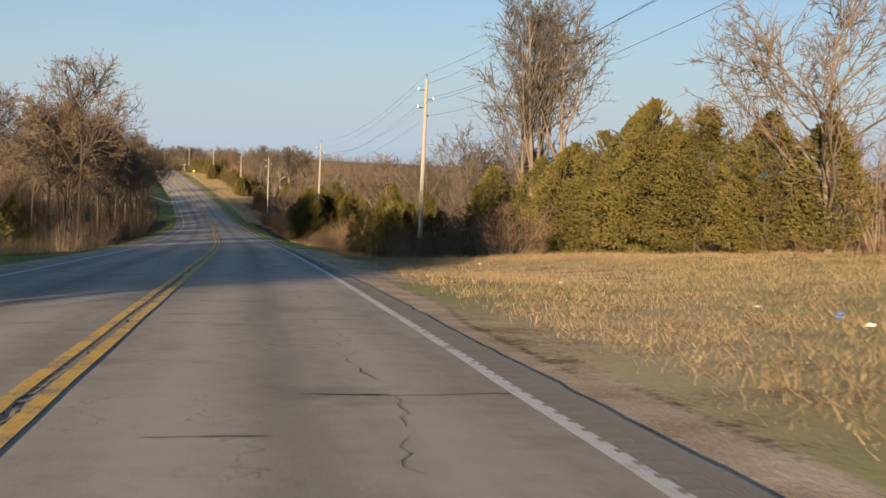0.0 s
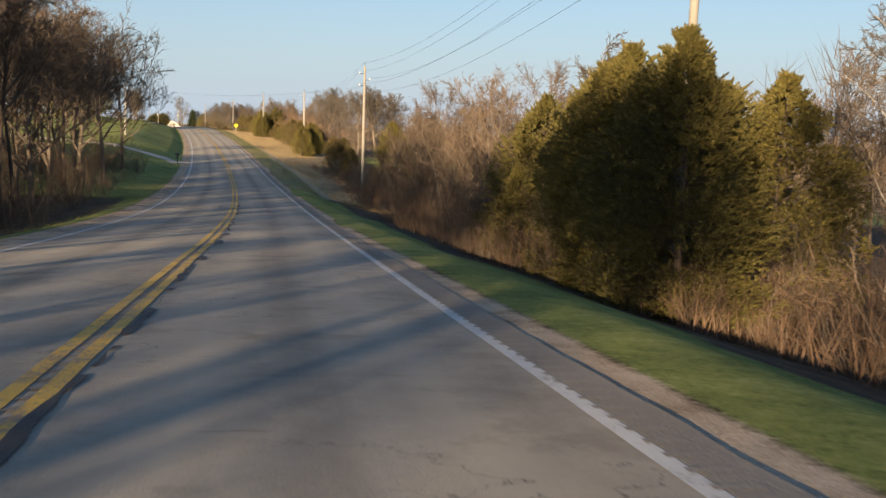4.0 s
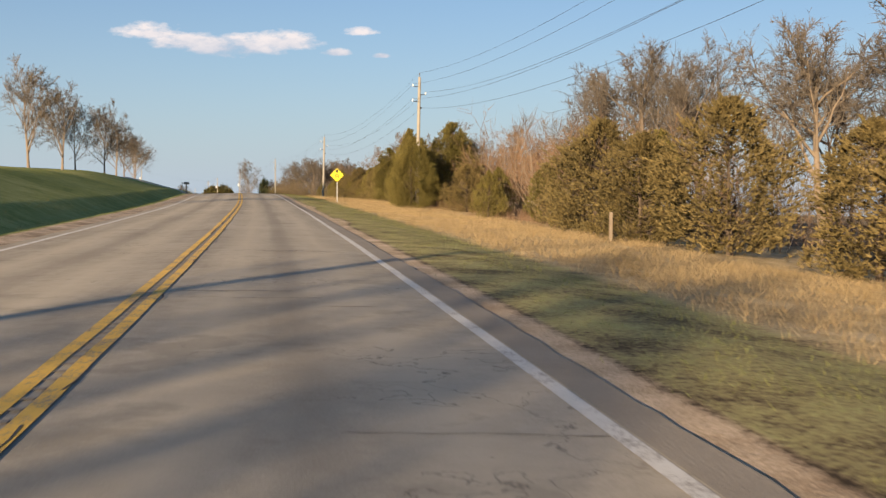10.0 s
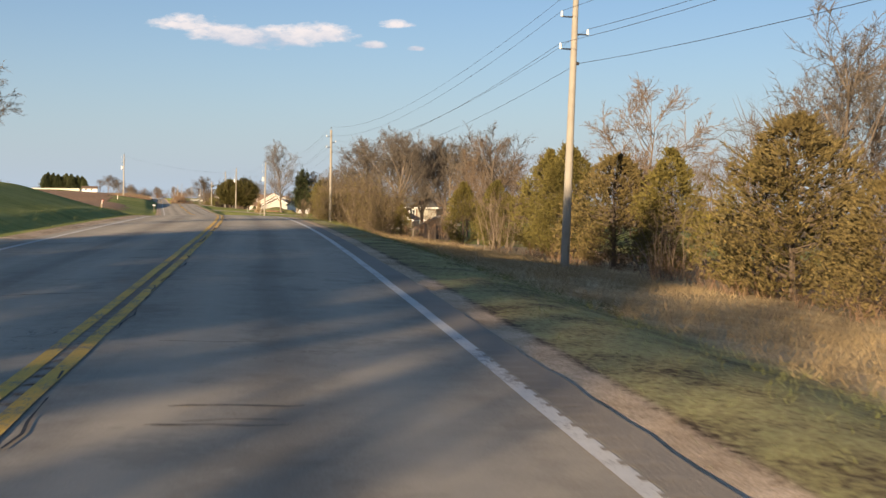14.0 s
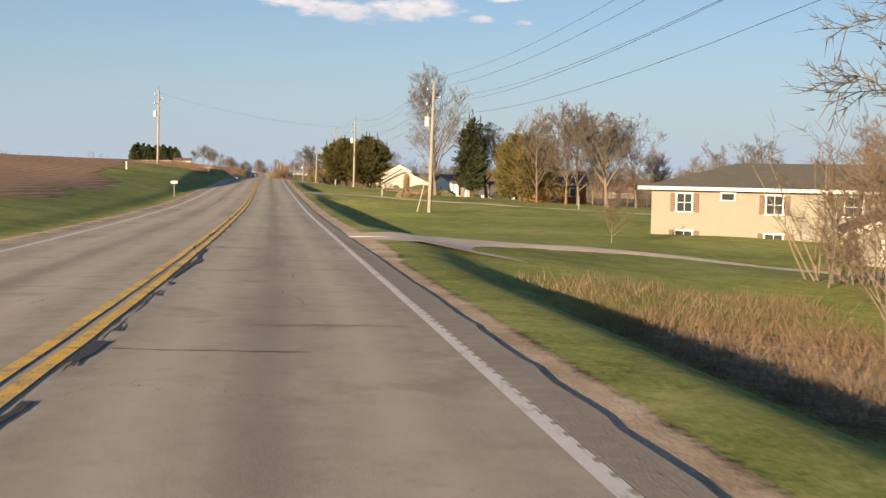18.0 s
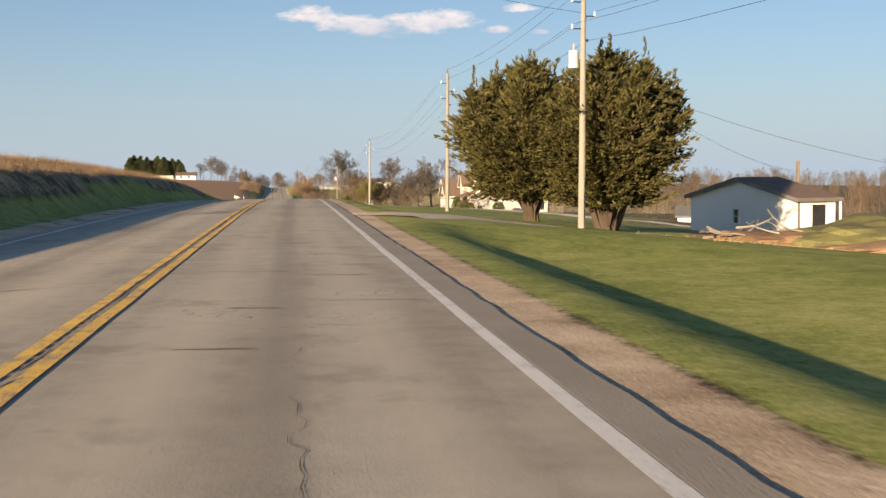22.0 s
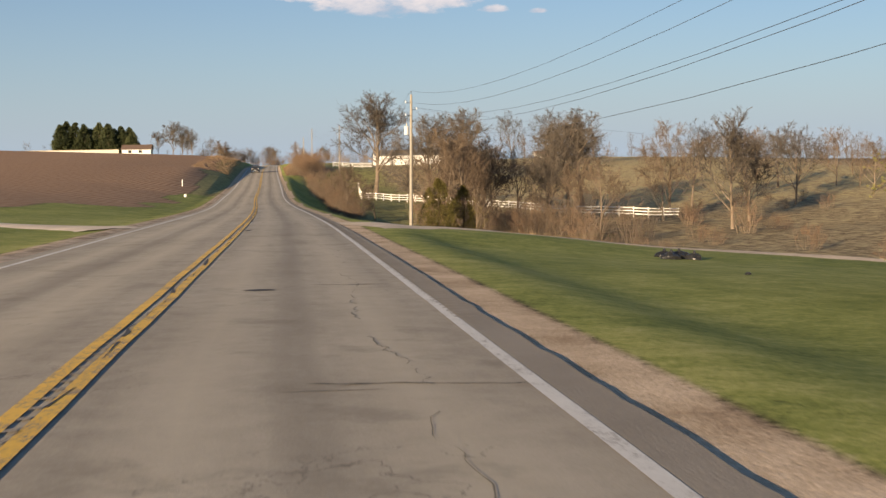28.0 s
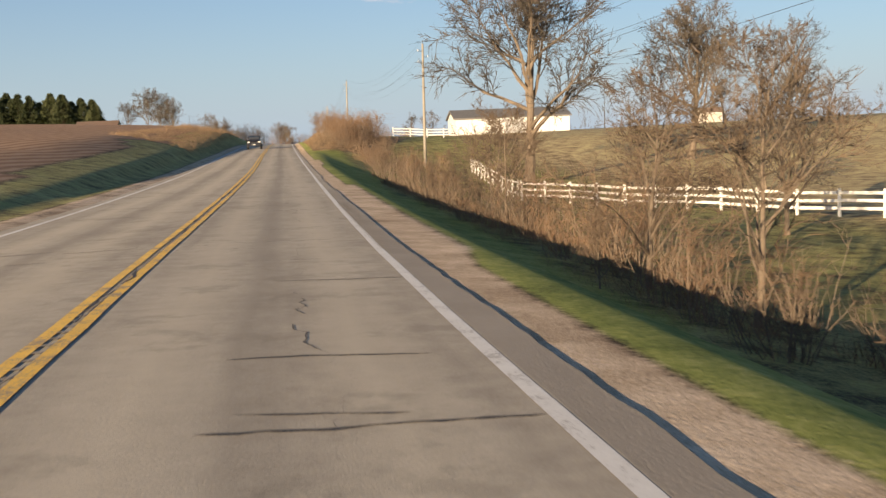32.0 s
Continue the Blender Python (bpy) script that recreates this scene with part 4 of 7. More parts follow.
def stand(name, meshes, m, label, category, group=""):
    """Sets up a thing of several meshes at the pose m."""
    top = tagged(new(name), label, category, group)
    top.matrix_basis = m
    for part_name, me in meshes:
        o = new(part_name, me)
        o.parent = top
    return top


SPECIES = {}


def species(key, name, label, category, builds):
    SPECIES[key] = (name, label, category, builds)


def plant(key, s, d, height=None, turn=None, rng=random, sink=0.0, label=None, lean=0.0):
    """Plants one of the species at a place beside the road, scaled to a height."""
    name, lab, cat, builds = SPECIES[key]
    own, meshes = builds[rng.randrange(len(builds))]
    k = (height or own) / own
    p = place(s, d, -sink)
    a = rng.uniform(0, 360) if turn is None else turn
    m = pose(p.x, p.y, p.z, rng.uniform(-lean, lean), rng.uniform(-lean, lean), a) @ Matrix.Diagonal((k * rng.uniform(0.9, 1.1), k * rng.uniform(0.9, 1.1), k, 1))
    return stand(name, meshes, m, label or lab, cat)


species("tree", "bare_tree", "leafless deciduous tree with fine brown twigs", "tree",
        [(12.0, bare_tree_meshes(11 + i, 12.0, 0.17, 0.16, 14, 42, 0.06, 0.17, 6, 7, 6, limb_len=0.6, twig_w=0.036)) for i in range(4)])
species("grey", "ash_tree", "tall leafless tree with a grey trunk and open crown", "tree",
        [(14.0, bare_tree_meshes(31 + i, 14.0, 0.20, 0.22, 14, 40, 0.07, 0.15, 6, 7, 6, limb_len=0.6, twig=TWIG_GREY, twig_w=0.036)) for i in range(3)])
species("tall", "shade_tree", "tall upright leafless yard tree with a pale trunk", "tree",
        [(16.0, bare_tree_meshes(46, 16.0, 0.26, 0.13, 20, 42, 0.08, 0.14, 7, 7, 6, limb_len=0.56, twig=TWIG_GREY, twig_w=0.036))])
species("pale", "sycamore_tree", "pale-barked leafless tree standing in the woods", "tree",
        [(13.0, bare_tree_meshes(51 + i, 13.0, 0.16, 0.35, 9, 38, 0.05, 0.2, 5, 6, 5, bark=PALE_BARK, twig=TWIG_GREY)) for i in range(2)])
species("oak", "oak_tree", "old leafless oak with a wide crown of crooked boughs", "tree",
        [(12.0, bare_tree_meshes(61 + i, 12.0, 0.29, 0.27, 16, 46, 0.06, 0.25, 9, 8, 7, bark=BARK, twig=TWIG_GREY, limb_len=0.66, twig_w=0.04)) for i in range(2)])
species("poplar", "poplar_tree", "tall slender leafless tree with upright pale trunks", "tree",
        [(16.0, bare_tree_meshes(95 + i, 16.0, 0.17, 0.42, 12, 30, 0.10, 0.12, 6, 6, 5, limb_len=0.42, twig=TWIG_GREY, twig_w=0.03)) for i in range(2)])
# trunk colour darkened in place of the shade inside the woods
species("forest", "forest_tree", "slender leafless forest tree branching high above the ground", "tree",
        [(14.0, bare_tree_meshes(201 + i, 14.0, 0.15, 0.46, 15, 44, 0.06, 0.17, 7, 7, 6, limb_len=0.5, bark=DARK_BARK, twig=TWIG if i % 2 else TWIG_GREY, twig_w=0.036)) for i in range(4)])
species("round", "yard_tree", "leafless yard tree with an oval crown of upswept branches", "tree",
        [(9.0, bare_tree_meshes(71 + i, 9.0, 0.13, 0.2, 16, 42, 0.07, 0.11, 7, 7, 6, limb_len=0.62, twig_w=0.032, twig=TWIG_GREY)) for i in range(3)])
species("bud", "budding_tree", "wide tree hazed with yellow-green spring buds", "tree",
        [(4.6, bare_tree_meshes(81 + i, 4.6, 0.12, 0.12, 28, 54, 0.05, 0.13, 12, 10, 8, buds=0.95, limb_len=0.62, twig_w=0.016)) for i in range(2)])
species("redbud", "ornamental_tree", "small wide ornamental tree with fine reddish twigs", "tree",
        [(4.5, bare_tree_meshes(86, 4.5, 0.10, 0.15, 12, 65, 0.03, 0.16, 6, 6, 5, limb_len=0.8, twig=TWIG_RED, twig_w=0.03))])
species("shrub", "bare_shrub", "leafless brown thicket shrub with many fine stems", "shrub",
        [(3.0, shrub_meshes(91 + i, 3.0, 24, 2.4, 6, 5, stem_w=0.018)) for i in range(4)])
species("russet", "russet_shrub", "leafless russet shrub with dense fine twigs", "shrub",
        [(2.6, shrub_meshes(101 + i, 2.6, 24, 2.4, 7, 5, twig=TWIG_RED, stem_w=0.017)) for i in range(3)])
species("leafy", "budding_shrub", "shrub with brown twigs and first olive leaves", "shrub",
        [(3.4, shrub_meshes(111 + i, 3.4, 24, 3.0, 16, 7, buds=0.5, stem_w=0.012, bud_mat=OLIVE_LEAF)) for i in range(2)])
species("cedar", "cedar_tree", "olive-green cedar with a ragged pointed crown", "evergreen tree",
        [(6.0, cedar_meshes(121 + i, 6.0, 1.6 + 0.3 * (i % 3), 7000, top=0.8 + 0.16 * (i % 3), spray=0.17, ragged=1.15)) for i in range(5)])
species("near_cedar", "cedar_tree", "dense green cedar close to the ditch", "evergreen tree",
        [(8.0, cedar_meshes(171 + i, 8.0, 2.3, 19000, top=0.92, lumps=26, spray=0.15, low=0.02, ragged=1.25, leaves=5)) for i in range(3)])
species("brown_cedar", "cedar_tree", "rusty brown-green cedar with a full rounded crown", "evergreen tree",
        [(5.0, cedar_meshes(131 + i, 5.0, 2.1, 7500, needle=CEDAR_BROWN, top=0.8, lumps=18, spray=0.16, ragged=1.3)) for i in range(2)])
species("big_cedar", "cedar_tree", "huge broad olive cedar with lifted crown over bare trunk", "evergreen tree",
        [(8.0, old_cedar_meshes(136 + i, 8.0, 4.0, 13, 0.18, 3.0, needle=CEDAR_OLIVE)) for i in range(2)])
species("yard_cedar", "cedar_tree", "tall dark green cedar with ragged drooping boughs", "evergreen tree",
        [(11.0, old_cedar_meshes(146, 11.0, 2.9, 6, 0.14, 1.5, needle=CEDAR_DARK))])
species("spruce", "evergreen_tree", "dark green evergreen with a full pointed crown", "evergreen tree",
        [(9.0, cedar_meshes(141 + i, 9.0, 2.6, 2600, needle=CEDAR_DARK, spray=0.6, top=1.0, lumps=5)) for i in range(3)])
species("yard_pine", "pine_tree", "yellow-green yard pine with soft full boughs", "evergreen tree",
        [(6.5, cedar_meshes(151, 6.5, 2.7, 3000, needle=PINE, spray=0.5, top=0.62, lumps=14))])
species("clipped", "clipped_evergreen", "cone-clipped dark green evergreen by the house", "shrub",
        [(2.6, cedar_meshes(161, 2.6, 1.0, 2600, needle=HEDGE, spray=0.14, low=0.0, top=1.0, lumps=0, ragged=0.12))])
species("ball", "clipped_shrub", "round clipped shrub beside the house wall", "shrub",
        [(1.1, cedar_meshes(163, 1.1, 0.75, 1500, needle=HEDGE, spray=0.11, low=0.0, top=0.35, lumps=3, ragged=0.2))])
# ---- woods and hedgerows ----
def belt(keys, s0, s1, d0, d1, count, h0, h1, seed, sink=0.1):
    """Scatters plants evenly but irregularly over a strip."""
    rng = random.Random(seed)
    for i in range(count):
        s = s0 + (s1 - s0) * (i + rng.random()) / count
        d = d0 + (d1 - d0) * rng.random()
        plant(rng.choice(keys), s, d, rng.uniform(h0, h1), rng=rng, sink=sink, lean=4.0)


T3 = ("tree", "tree", "grey")
S3 = ("shrub", "shrub", "russet")
# right side at the start: dry clearing backed by cedars and thicket
def grove(rows, seed):
    """Plants of known places: species, distance along, across, height."""
    for i, (key, s, d, h) in enumerate(rows):
        plant(key, s, d, h, rng=random.Random(seed + i), sink=0.1, lean=3.0)


grove((("near_cedar", 45, 17.5, 6.8), ("near_cedar", 48.5, 18.5, 7.0), ("near_cedar", 42, 18.0, 6.0), ("near_cedar", 52, 17.5, 6.6), ("cedar", 55.5, 16.5, 6.0), ("near_cedar", 58.5, 18.2, 6.6), ("near_cedar", 39, 19.5, 5.4), ("cedar", 36, 20.5, 5.0), ("near_cedar", 54, 21.5, 6.8), ("cedar", 62, 17.0, 6.4),
       ("cedar", 66, 15.2, 6.6), ("cedar", 69.5, 16.2, 7.4), ("russet", 47.5, 11.8, 2.9), ("russet", 49.5, 12.6, 2.8), ("shrub", 52, 12.0, 2.8), ("russet", 55, 12.6, 2.6), ("shrub", 58, 11.4, 2.8)), 700)
grove((("cedar", 76, 10.8, 4.6), ("cedar", 79, 12.6, 5.2), ("cedar", 82, 11.8, 5.2), ("cedar", 85, 14.2, 5.6), ("cedar", 88.5, 12.8, 5.4), ("cedar", 89.5, 9.8, 3.6), ("near_cedar", 95.5, 14.0, 7.0), ("cedar", 92, 16.0, 6.4), ("cedar", 98, 17.0, 6.2), ("cedar", 104, 19.0, 6.0)), 730)
plant("tree", 36, 20.5, 10.5, rng=random.Random(401), lean=7.0)
grove((("grey", 91, 19.5, 12.5), ("oak", 106, 24.5, 12.0), ("tree", 99, 22.0, 10.5), ("pale", 139.5, 24.0, 12.5), ("pale", 178, 22.0, 12.5), ("tree", 118, 25.0, 11.0), ("tree", 126, 22.0, 10.0), ("grey", 84, 23.0, 12.5)), 750)
belt(S3, 50, 86, 12.0, 26, 26, 1.8, 3.2, 2)
for s_, d_, h_ in ((69.4, 18.7, 22), (70.4, 19.3, 21), (71.6, 20.0, 20), (69.0, 20.4, 20.5), (72.4, 18.8, 19.5)):
    plant("poplar", s_, d_, h_, rng=random.Random(int(s_ * 10)))
belt(T3, 66, 100, 22, 34, 9, 9, 12, 3)
belt(T3, 14, 52, 25, 40, 9, 7, 10, 4)
belt(("tree", "shrub", "russet"), 24, 50, 20.5, 34, 30, 3.4, 6.0, 5)
belt(("russet", "shrub", "russet"), 100, 205, 9.0, 12.5, 58, 1.6, 3.0, 6)
belt(S3, 100, 205, 12.0, 18, 48, 2.4, 4.2, 603)
belt(S3, 86, 112, 12, 20, 16, 2.0, 3.6, 601)
belt(S3, 60, 76, 9.4, 12.8, 12, 2.0, 3.2, 602)
grove((("cedar", 129.5, 14.0, 5.8), ("cedar", 126, 16.5, 5.4), ("cedar", 116, 15.0, 4.6), ("near_cedar", 163.5, 12.8, 8.2), ("near_cedar", 157, 13.2, 8.8), ("near_cedar", 152, 14.6, 9.4), ("near_cedar", 138.0, 9.9, 7.3), ("near_cedar", 143.5, 10.4, 7.6), ("near_cedar", 148.5, 11.4, 8.0), ("near_cedar", 155, 18.0, 8.8), ("near_cedar", 144.5, 15.5, 7.8), ("cedar", 160, 11.0, 4.6), ("cedar", 150, 11.0, 4.8)), 760)
belt(("tree", "tree", "pale", "grey"), 100, 222, 17, 34, 44, 9, 13.5, 8)
belt(("tree", "shrub", "tree"), 168, 215, 12.5, 19, 22, 4.5, 8.0, 81)
# right side: thicket, then hedgerow beyond the dry verge
belt(S3, 205, 250, 10, 22, 34, 1.6, 3.0, 9)
grove((("tree", 224, 15.5, 6.5), ("near_cedar", 237, 17.0, 7.6), ("russet", 229, 13.0, 3.6), ("cedar", 242, 11.9, 2.4), ("brown_cedar", 252.8, 12.9, 3.7), ("cedar", 254.5, 14.4, 3.4), ("brown_cedar", 272.7, 14.6, 4.2), ("cedar", 269.4, 24.3, 4.4), ("cedar", 276, 26.0, 3.6), ("brown_cedar", 298, 17.8, 3.0), ("cedar", 290.6, 18.4, 3.8)), 780)
grove((("near_cedar", 292.8, 11.9, 5.1), ("near_cedar", 296.4, 13.8, 5.6), ("brown_cedar", 301, 14.3, 5.2), ("cedar", 304.5, 15.4, 4.6), ("brown_cedar", 308, 15.2, 5.0), ("brown_cedar", 312.6, 15.3, 4.9), ("brown_cedar", 318, 16.2, 4.4), ("brown_cedar", 325, 15.0, 5.2), ("brown_cedar", 330.8, 13.9, 4.2), ("cedar", 333, 15.4, 4.6), ("brown_cedar", 338.4, 14.5, 5.2), ("brown_cedar", 344, 15.6, 4.6), ("cedar", 350, 15.2, 3.4), ("cedar", 358.7, 13.9, 3.1), ("cedar", 362, 15.4, 3.4), ("brown_cedar", 369.2, 14.6, 3.5), ("cedar", 372, 16.0, 4.0)), 800)
grove((("pale", 292.5, 20.7, 6.6), ("tree", 299, 22.0, 6.5), ("oak", 338, 32.0, 13.0), ("oak", 346, 30.0, 12.0), ("oak", 365, 26.0, 12.2), ("grey", 373, 26.5, 11.6), ("grey", 356, 27.0, 12.2), ("grey", 350, 24.5, 10.5), ("grey", 387, 32.0, 12.5), ("tree", 335, 40.0, 9.4), ("oak", 391, 40.0, 13.0), ("oak", 364, 40.0, 12.0), ("grey", 322, 36.0, 9.5)), 830)
belt(("tree", "russet", "russet"), 346, 388, 17, 21, 16, 4.0, 7.2, 121)
belt(S3, 300, 345, 17, 24, 16, 2.4, 4.4, 122)
belt(T3, 215, 330, 34, 55, 20, 7, 10, 11)
grove((("near_cedar", 391.5, 15.2, 4.0), ("near_cedar", 387.5, 14.4, 4.8), ("near_cedar", 383.5, 13.4, 5.8), ("near_cedar", 378.0, 11.9, 6.2), ("near_cedar", 372.8, 11.0, 5.4), ("near_cedar", 384, 17.0, 6.6), ("near_cedar", 379, 15.2, 7.0), ("russet", 397.9, 16.0, 3.4), ("russet", 401, 15.4, 3.4), ("shrub", 406.4, 15.5, 3.2), ("russet", 410, 16.0, 3.6), ("cedar", 394.5, 16.6, 4.6), ("cedar", 402.5, 14.6, 4.4)), 850)
grove((("near_cedar", 405.3, 13.6, 5.8), ("near_cedar", 409.5, 15.0, 5.2), ("near_cedar", 413.2, 15.4, 4.9), ("brown_cedar", 416, 15.2, 4.6), ("near_cedar", 419, 16.0, 4.6), ("near_cedar", 426.5, 16.2, 6.0), ("near_cedar", 430.5, 15.8, 5.2), ("brown_cedar", 423, 15.0, 4.6), ("cedar", 434.5, 15.8, 5.0), ("brown_cedar", 439, 14.8, 3.6), ("brown_cedar", 444.5, 15.2, 5.4), ("cedar", 448, 16.0, 4.8), ("cedar", 456, 16.2, 5.0), ("brown_cedar", 460, 15.2, 4.8), ("near_cedar", 468, 15.8, 5.8), ("cedar", 474, 16.2, 5.8), ("shrub", 479, 15.0, 3.6), ("cedar", 484, 16.0, 4.4), ("cedar", 490, 15.4, 4.4), ("russet", 496, 15.0, 3.2), ("shrub", 452, 14.6, 3.0)), 870)
belt(T3, 400, 480, 21, 38, 18, 8, 11.5, 14)
# the hollow before the houses: one dense budding thicket, then open rough grass under bare trees
grove((("leafy", 541.6, 14.0, 5.4), ("leafy", 538, 14.6, 5.8), ("leafy", 535, 14.0, 5.4), ("leafy", 531.8, 14.8, 5.8), ("leafy", 530.5, 17.2, 5.4), ("leafy", 534, 17.0, 5.8), ("leafy", 538, 17.8, 5.6), ("leafy", 527.5, 16.4, 4.4), ("leafy", 545, 14.6, 5.0), ("leafy", 543, 17.2, 5.2), ("leafy", 529, 14.4, 4.6), ("leafy", 533, 15.6, 5.6), ("leafy", 540, 15.8, 5.8), ("cedar", 529, 18.8, 3.8), ("cedar", 545.5, 12.8, 4.8), ("brown_cedar", 536, 13.0, 4.2), ("shrub", 549, 13.6, 3.2), ("shrub", 552, 15.0, 3.0), ("russet", 524, 19.0, 2.4)), 900)
grove((("grey", 543, 21.0, 12.5), ("oak", 548, 23.0, 12.8), ("oak", 553, 26.5, 12.5), ("grey", 556, 33.5, 13.0), ("grey", 545, 32.5, 11.5), ("oak", 549, 29.0, 12.5), ("grey", 560, 28.5, 13.0), ("grey", 540, 27.0, 10.5), ("tree", 531.9, 30.0, 10.5), ("tree", 527.5, 27.0, 9.5), ("tree", 511, 23.5, 10.0), ("grey", 514, 25.0, 11.5), ("oak", 562.4, 20.4, 12.0), ("tree", 554.5, 11.8, 3.8), ("tree", 559, 15.0, 4.6), ("tree", 565, 18.0, 5.0), ("tree", 520, 32.0, 9.0)), 930)
belt(("grey", "tree"), 545, 600, 50, 75, 12, 10, 14, 172)
belt(("shrub", "tree"), 548, 566, 14, 22, 9, 2.6, 5.0, 18)
belt(("shrub", "russet"), 500, 530, 24, 38, 12, 1.6, 3.0, 181)
# left side woods: first a dense unseen stand placed to shade road and verge, a gap, then tall slender trees over low
# scrub that let the light in under their crowns
belt(("tree", "grey", "tree"), -1, 17, -19, -11.8, 20, 8.5, 11, 205)
belt(("tree", "forest"), 17, 40, -30, -14.5, 11, 8.5, 11, 206)
# unseen trees beside the start, added only to block sun from the verge
belt(("tree",), -5, 3, -14.5, -11.6, 8, 8, 9.5, 209)
belt(("tree", "tree", "shrub"), -2, 18, -20, -12.0, 14, 5, 7.5, 207)
belt(S3, -2, 32, -24, -12.0, 46, 3.2, 4.8, 21)
belt(("tree", "grey"), 34, 62, -46, -36, 7, 8, 10.0, 20)
belt(S3, 40, 66, -46, -28, 16, 1.8, 3.2, 211)
belt(("cedar",), 58, 62, -13.5, -11.5, 2, 3.0, 3.6, 201)
belt(("forest",), 80, 160, -19.0, -11.5, 22, 12.5, 15.5, 22)
belt(("forest", "grey", "tree"), 156, 226, -20.0, -11.0, 26, 10.5, 14, 222)
belt(S3, 150, 226, -20, -10.5, 40, 2.2, 3.8, 225)
belt(("tree", "tree", "shrub"), 58, 228, -36, -21, 84, 7.0, 10.5, 224)
belt(S3, 62, 160, -24, -10.5, 80, 1.8, 3.2, 23)
# left lawn: yard pine and a row of young trees along the crest
plant("yard_pine", 386, -29.5, 12.0, rng=random.Random(24))
plant("yard_pine", 392, -33.5, 11.0, rng=random.Random(25))
plant("grey", 340, -23.0, 9.5, rng=random.Random(26))
plant("tree", 262, -22.0, 10.0, rng=random.Random(27))
for i, (s_, h_) in enumerate(((378, 8.0), (392, 7.4), (405, 6.2), (425, 8.4), (441, 8.0), (461, 7.4), (478, 7.6), (494, 8.2))):
    plant("round", s_, -17.5 + 0.4 * math.sin(i * 2.3), h_, rng=random.Random(240 + i))
# yards on the right
plant("tall", 681, 21.8, 16.5, rng=random.Random(31), label="tall leafless shade tree with a pale trunk on the lawn")
plant("yard_cedar", 685, 27.4, 11.4, rng=random.Random(32))
plant("oak", 690, 30.5, 11.0, rng=random.Random(33))
for s_, d_, k_, h_ in ((669.0, 31.2, "big_cedar", 8.4), (674.4, 30.4, "near_cedar", 5.6), (664.5, 31.8, "brown_cedar", 7.4), (686, 32.6, "oak", 9.5), (661.2, 30.9, "round", 10.4), (656.6, 33.2, "round", 10.8), (653.0, 33.6, "round", 10.4), (650, 36.0, "oak", 10.0), (652, 40.0, "grey", 10.0), (668, 48.0, "round", 7.0), (681, 45.4, "round", 9.5), (640, 44.0, "tree", 7.0), (594.6, 19.0, "tree", 2.6), (618, 44.0, "tree", 6.0)):
    plant(k_, s_, d_, h_, rng=random.Random(int(s_ * 3)))
plant("big_cedar", 711.8, 11.5, 7.6, turn=20, rng=random.Random(41))
plant("big_cedar", 710.4, 14.9, 8.4, turn=140, rng=random.Random(42))
# cream house planting
plant("bud", 861.5, 13.0, 4.9, turn=40, rng=random.Random(43))
plant("redbud", 845.5, 29.5, 3.6, rng=random.Random(44))
for s_, d_ in ((857.5, 29.0), (854.8, 29.0)):
    plant("clipped", s_, d_, 2.5, rng=random.Random(int(s_)))
for s_, d_, h_ in ((864, 27.6, 1.5), (867.5, 26.0, 1.1), (865.6, 26.6, 1.3), (869, 24.5, 0.9)):
    plant("russet", s_, d_, h_, rng=random.Random(int(s_ * 2)), label="low round reddish-brown shrub on the mulch bed")
for s_, d_, h_ in ((850.5, 28.2, 1.3), (848.8, 28.6, 1.2), (846, 29.6, 1.3), (842.6, 34.0, 1.5)):
    plant("ball", s_, d_, h_, rng=random.Random(int(s_ * 2)))
# ravine and pasture
plant("cedar", 945.4, 15.0, 5.2, rng=random.Random(50))
plant("cedar", 949.0, 18.0, 4.6, rng=random.Random(501))
for s_, d_, k_, h_ in ((970.4, 18.0, "oak", 12.5), (974, 19.5, "tree", 12.0), (968, 24.0, "oak", 9.5), (978, 27.0, "tree", 10.0), (958, 26.0, "shrub", 4.0), (962, 22.0, "tree", 8.0), (952, 25.0, "russet", 4.0), (956, 31.0, "tree", 7.5), (1057, 20.2, "oak", 19.0), (1072, 40.0, "oak", 15.5), (1004, 46.0, "oak", 14.5), (990, 40.0, "oak", 13.5), (956.3, 48.8, "round", 12.5), (978, 50, "tree", 12), (968, 56, "round", 10), (947, 46, "russet", 3.2), (1000, 70, "tree", 10), (975, 33, "oak", 11), (1012, 21.0, "round", 7.5), (1110, 59.5, "grey", 13.0), (1106, 67.0, "grey", 14.0), (1040, 33.0, "tree", 6.5), (996, 60.0, "grey", 12.0), (988, 72.0, "round", 11.0), (971.5, 46.6, "tree", 8.5), (962, 75.0, "tree", 8.0), (990, 90.0, "round", 8.0), (1020, 85.0, "grey", 10.0), (1060, 90.0, "round", 9.0), (930, 62.0, "tree", 7.0), (915, 70.0, "tree", 8.0)):
    plant(k_, s_, d_, h_, rng=random.Random(int(s_ * 5 + d_)))
belt(("shrub", "russet", "tree"), 934, 985, 16.5, 36, 32, 2.4, 4.6, 51)
belt(("tree", "oak", "tree"), 950, 1000, 16, 36, 11, 8.5, 12, 511)
belt(("shrub", "russet", "shrub", "tree"), 972, 1062, 7.4, 11.5, 52, 1.6, 3.2, 52)
belt(("tree",), 978, 1040, 9.0, 13.0, 7, 4.0, 7.0, 521)
belt(("russet",), 1092, 1136, 5.6, 12, 34, 2.2, 3.8, 53)
belt(S3, 1060, 1105, 8, 13, 14, 1.8, 2.8, 54)
belt(T3, 900, 1060, 80, 115, 10, 8, 11, 55)
belt(T3, 720, 900, 75, 100, 12, 7, 10, 56)
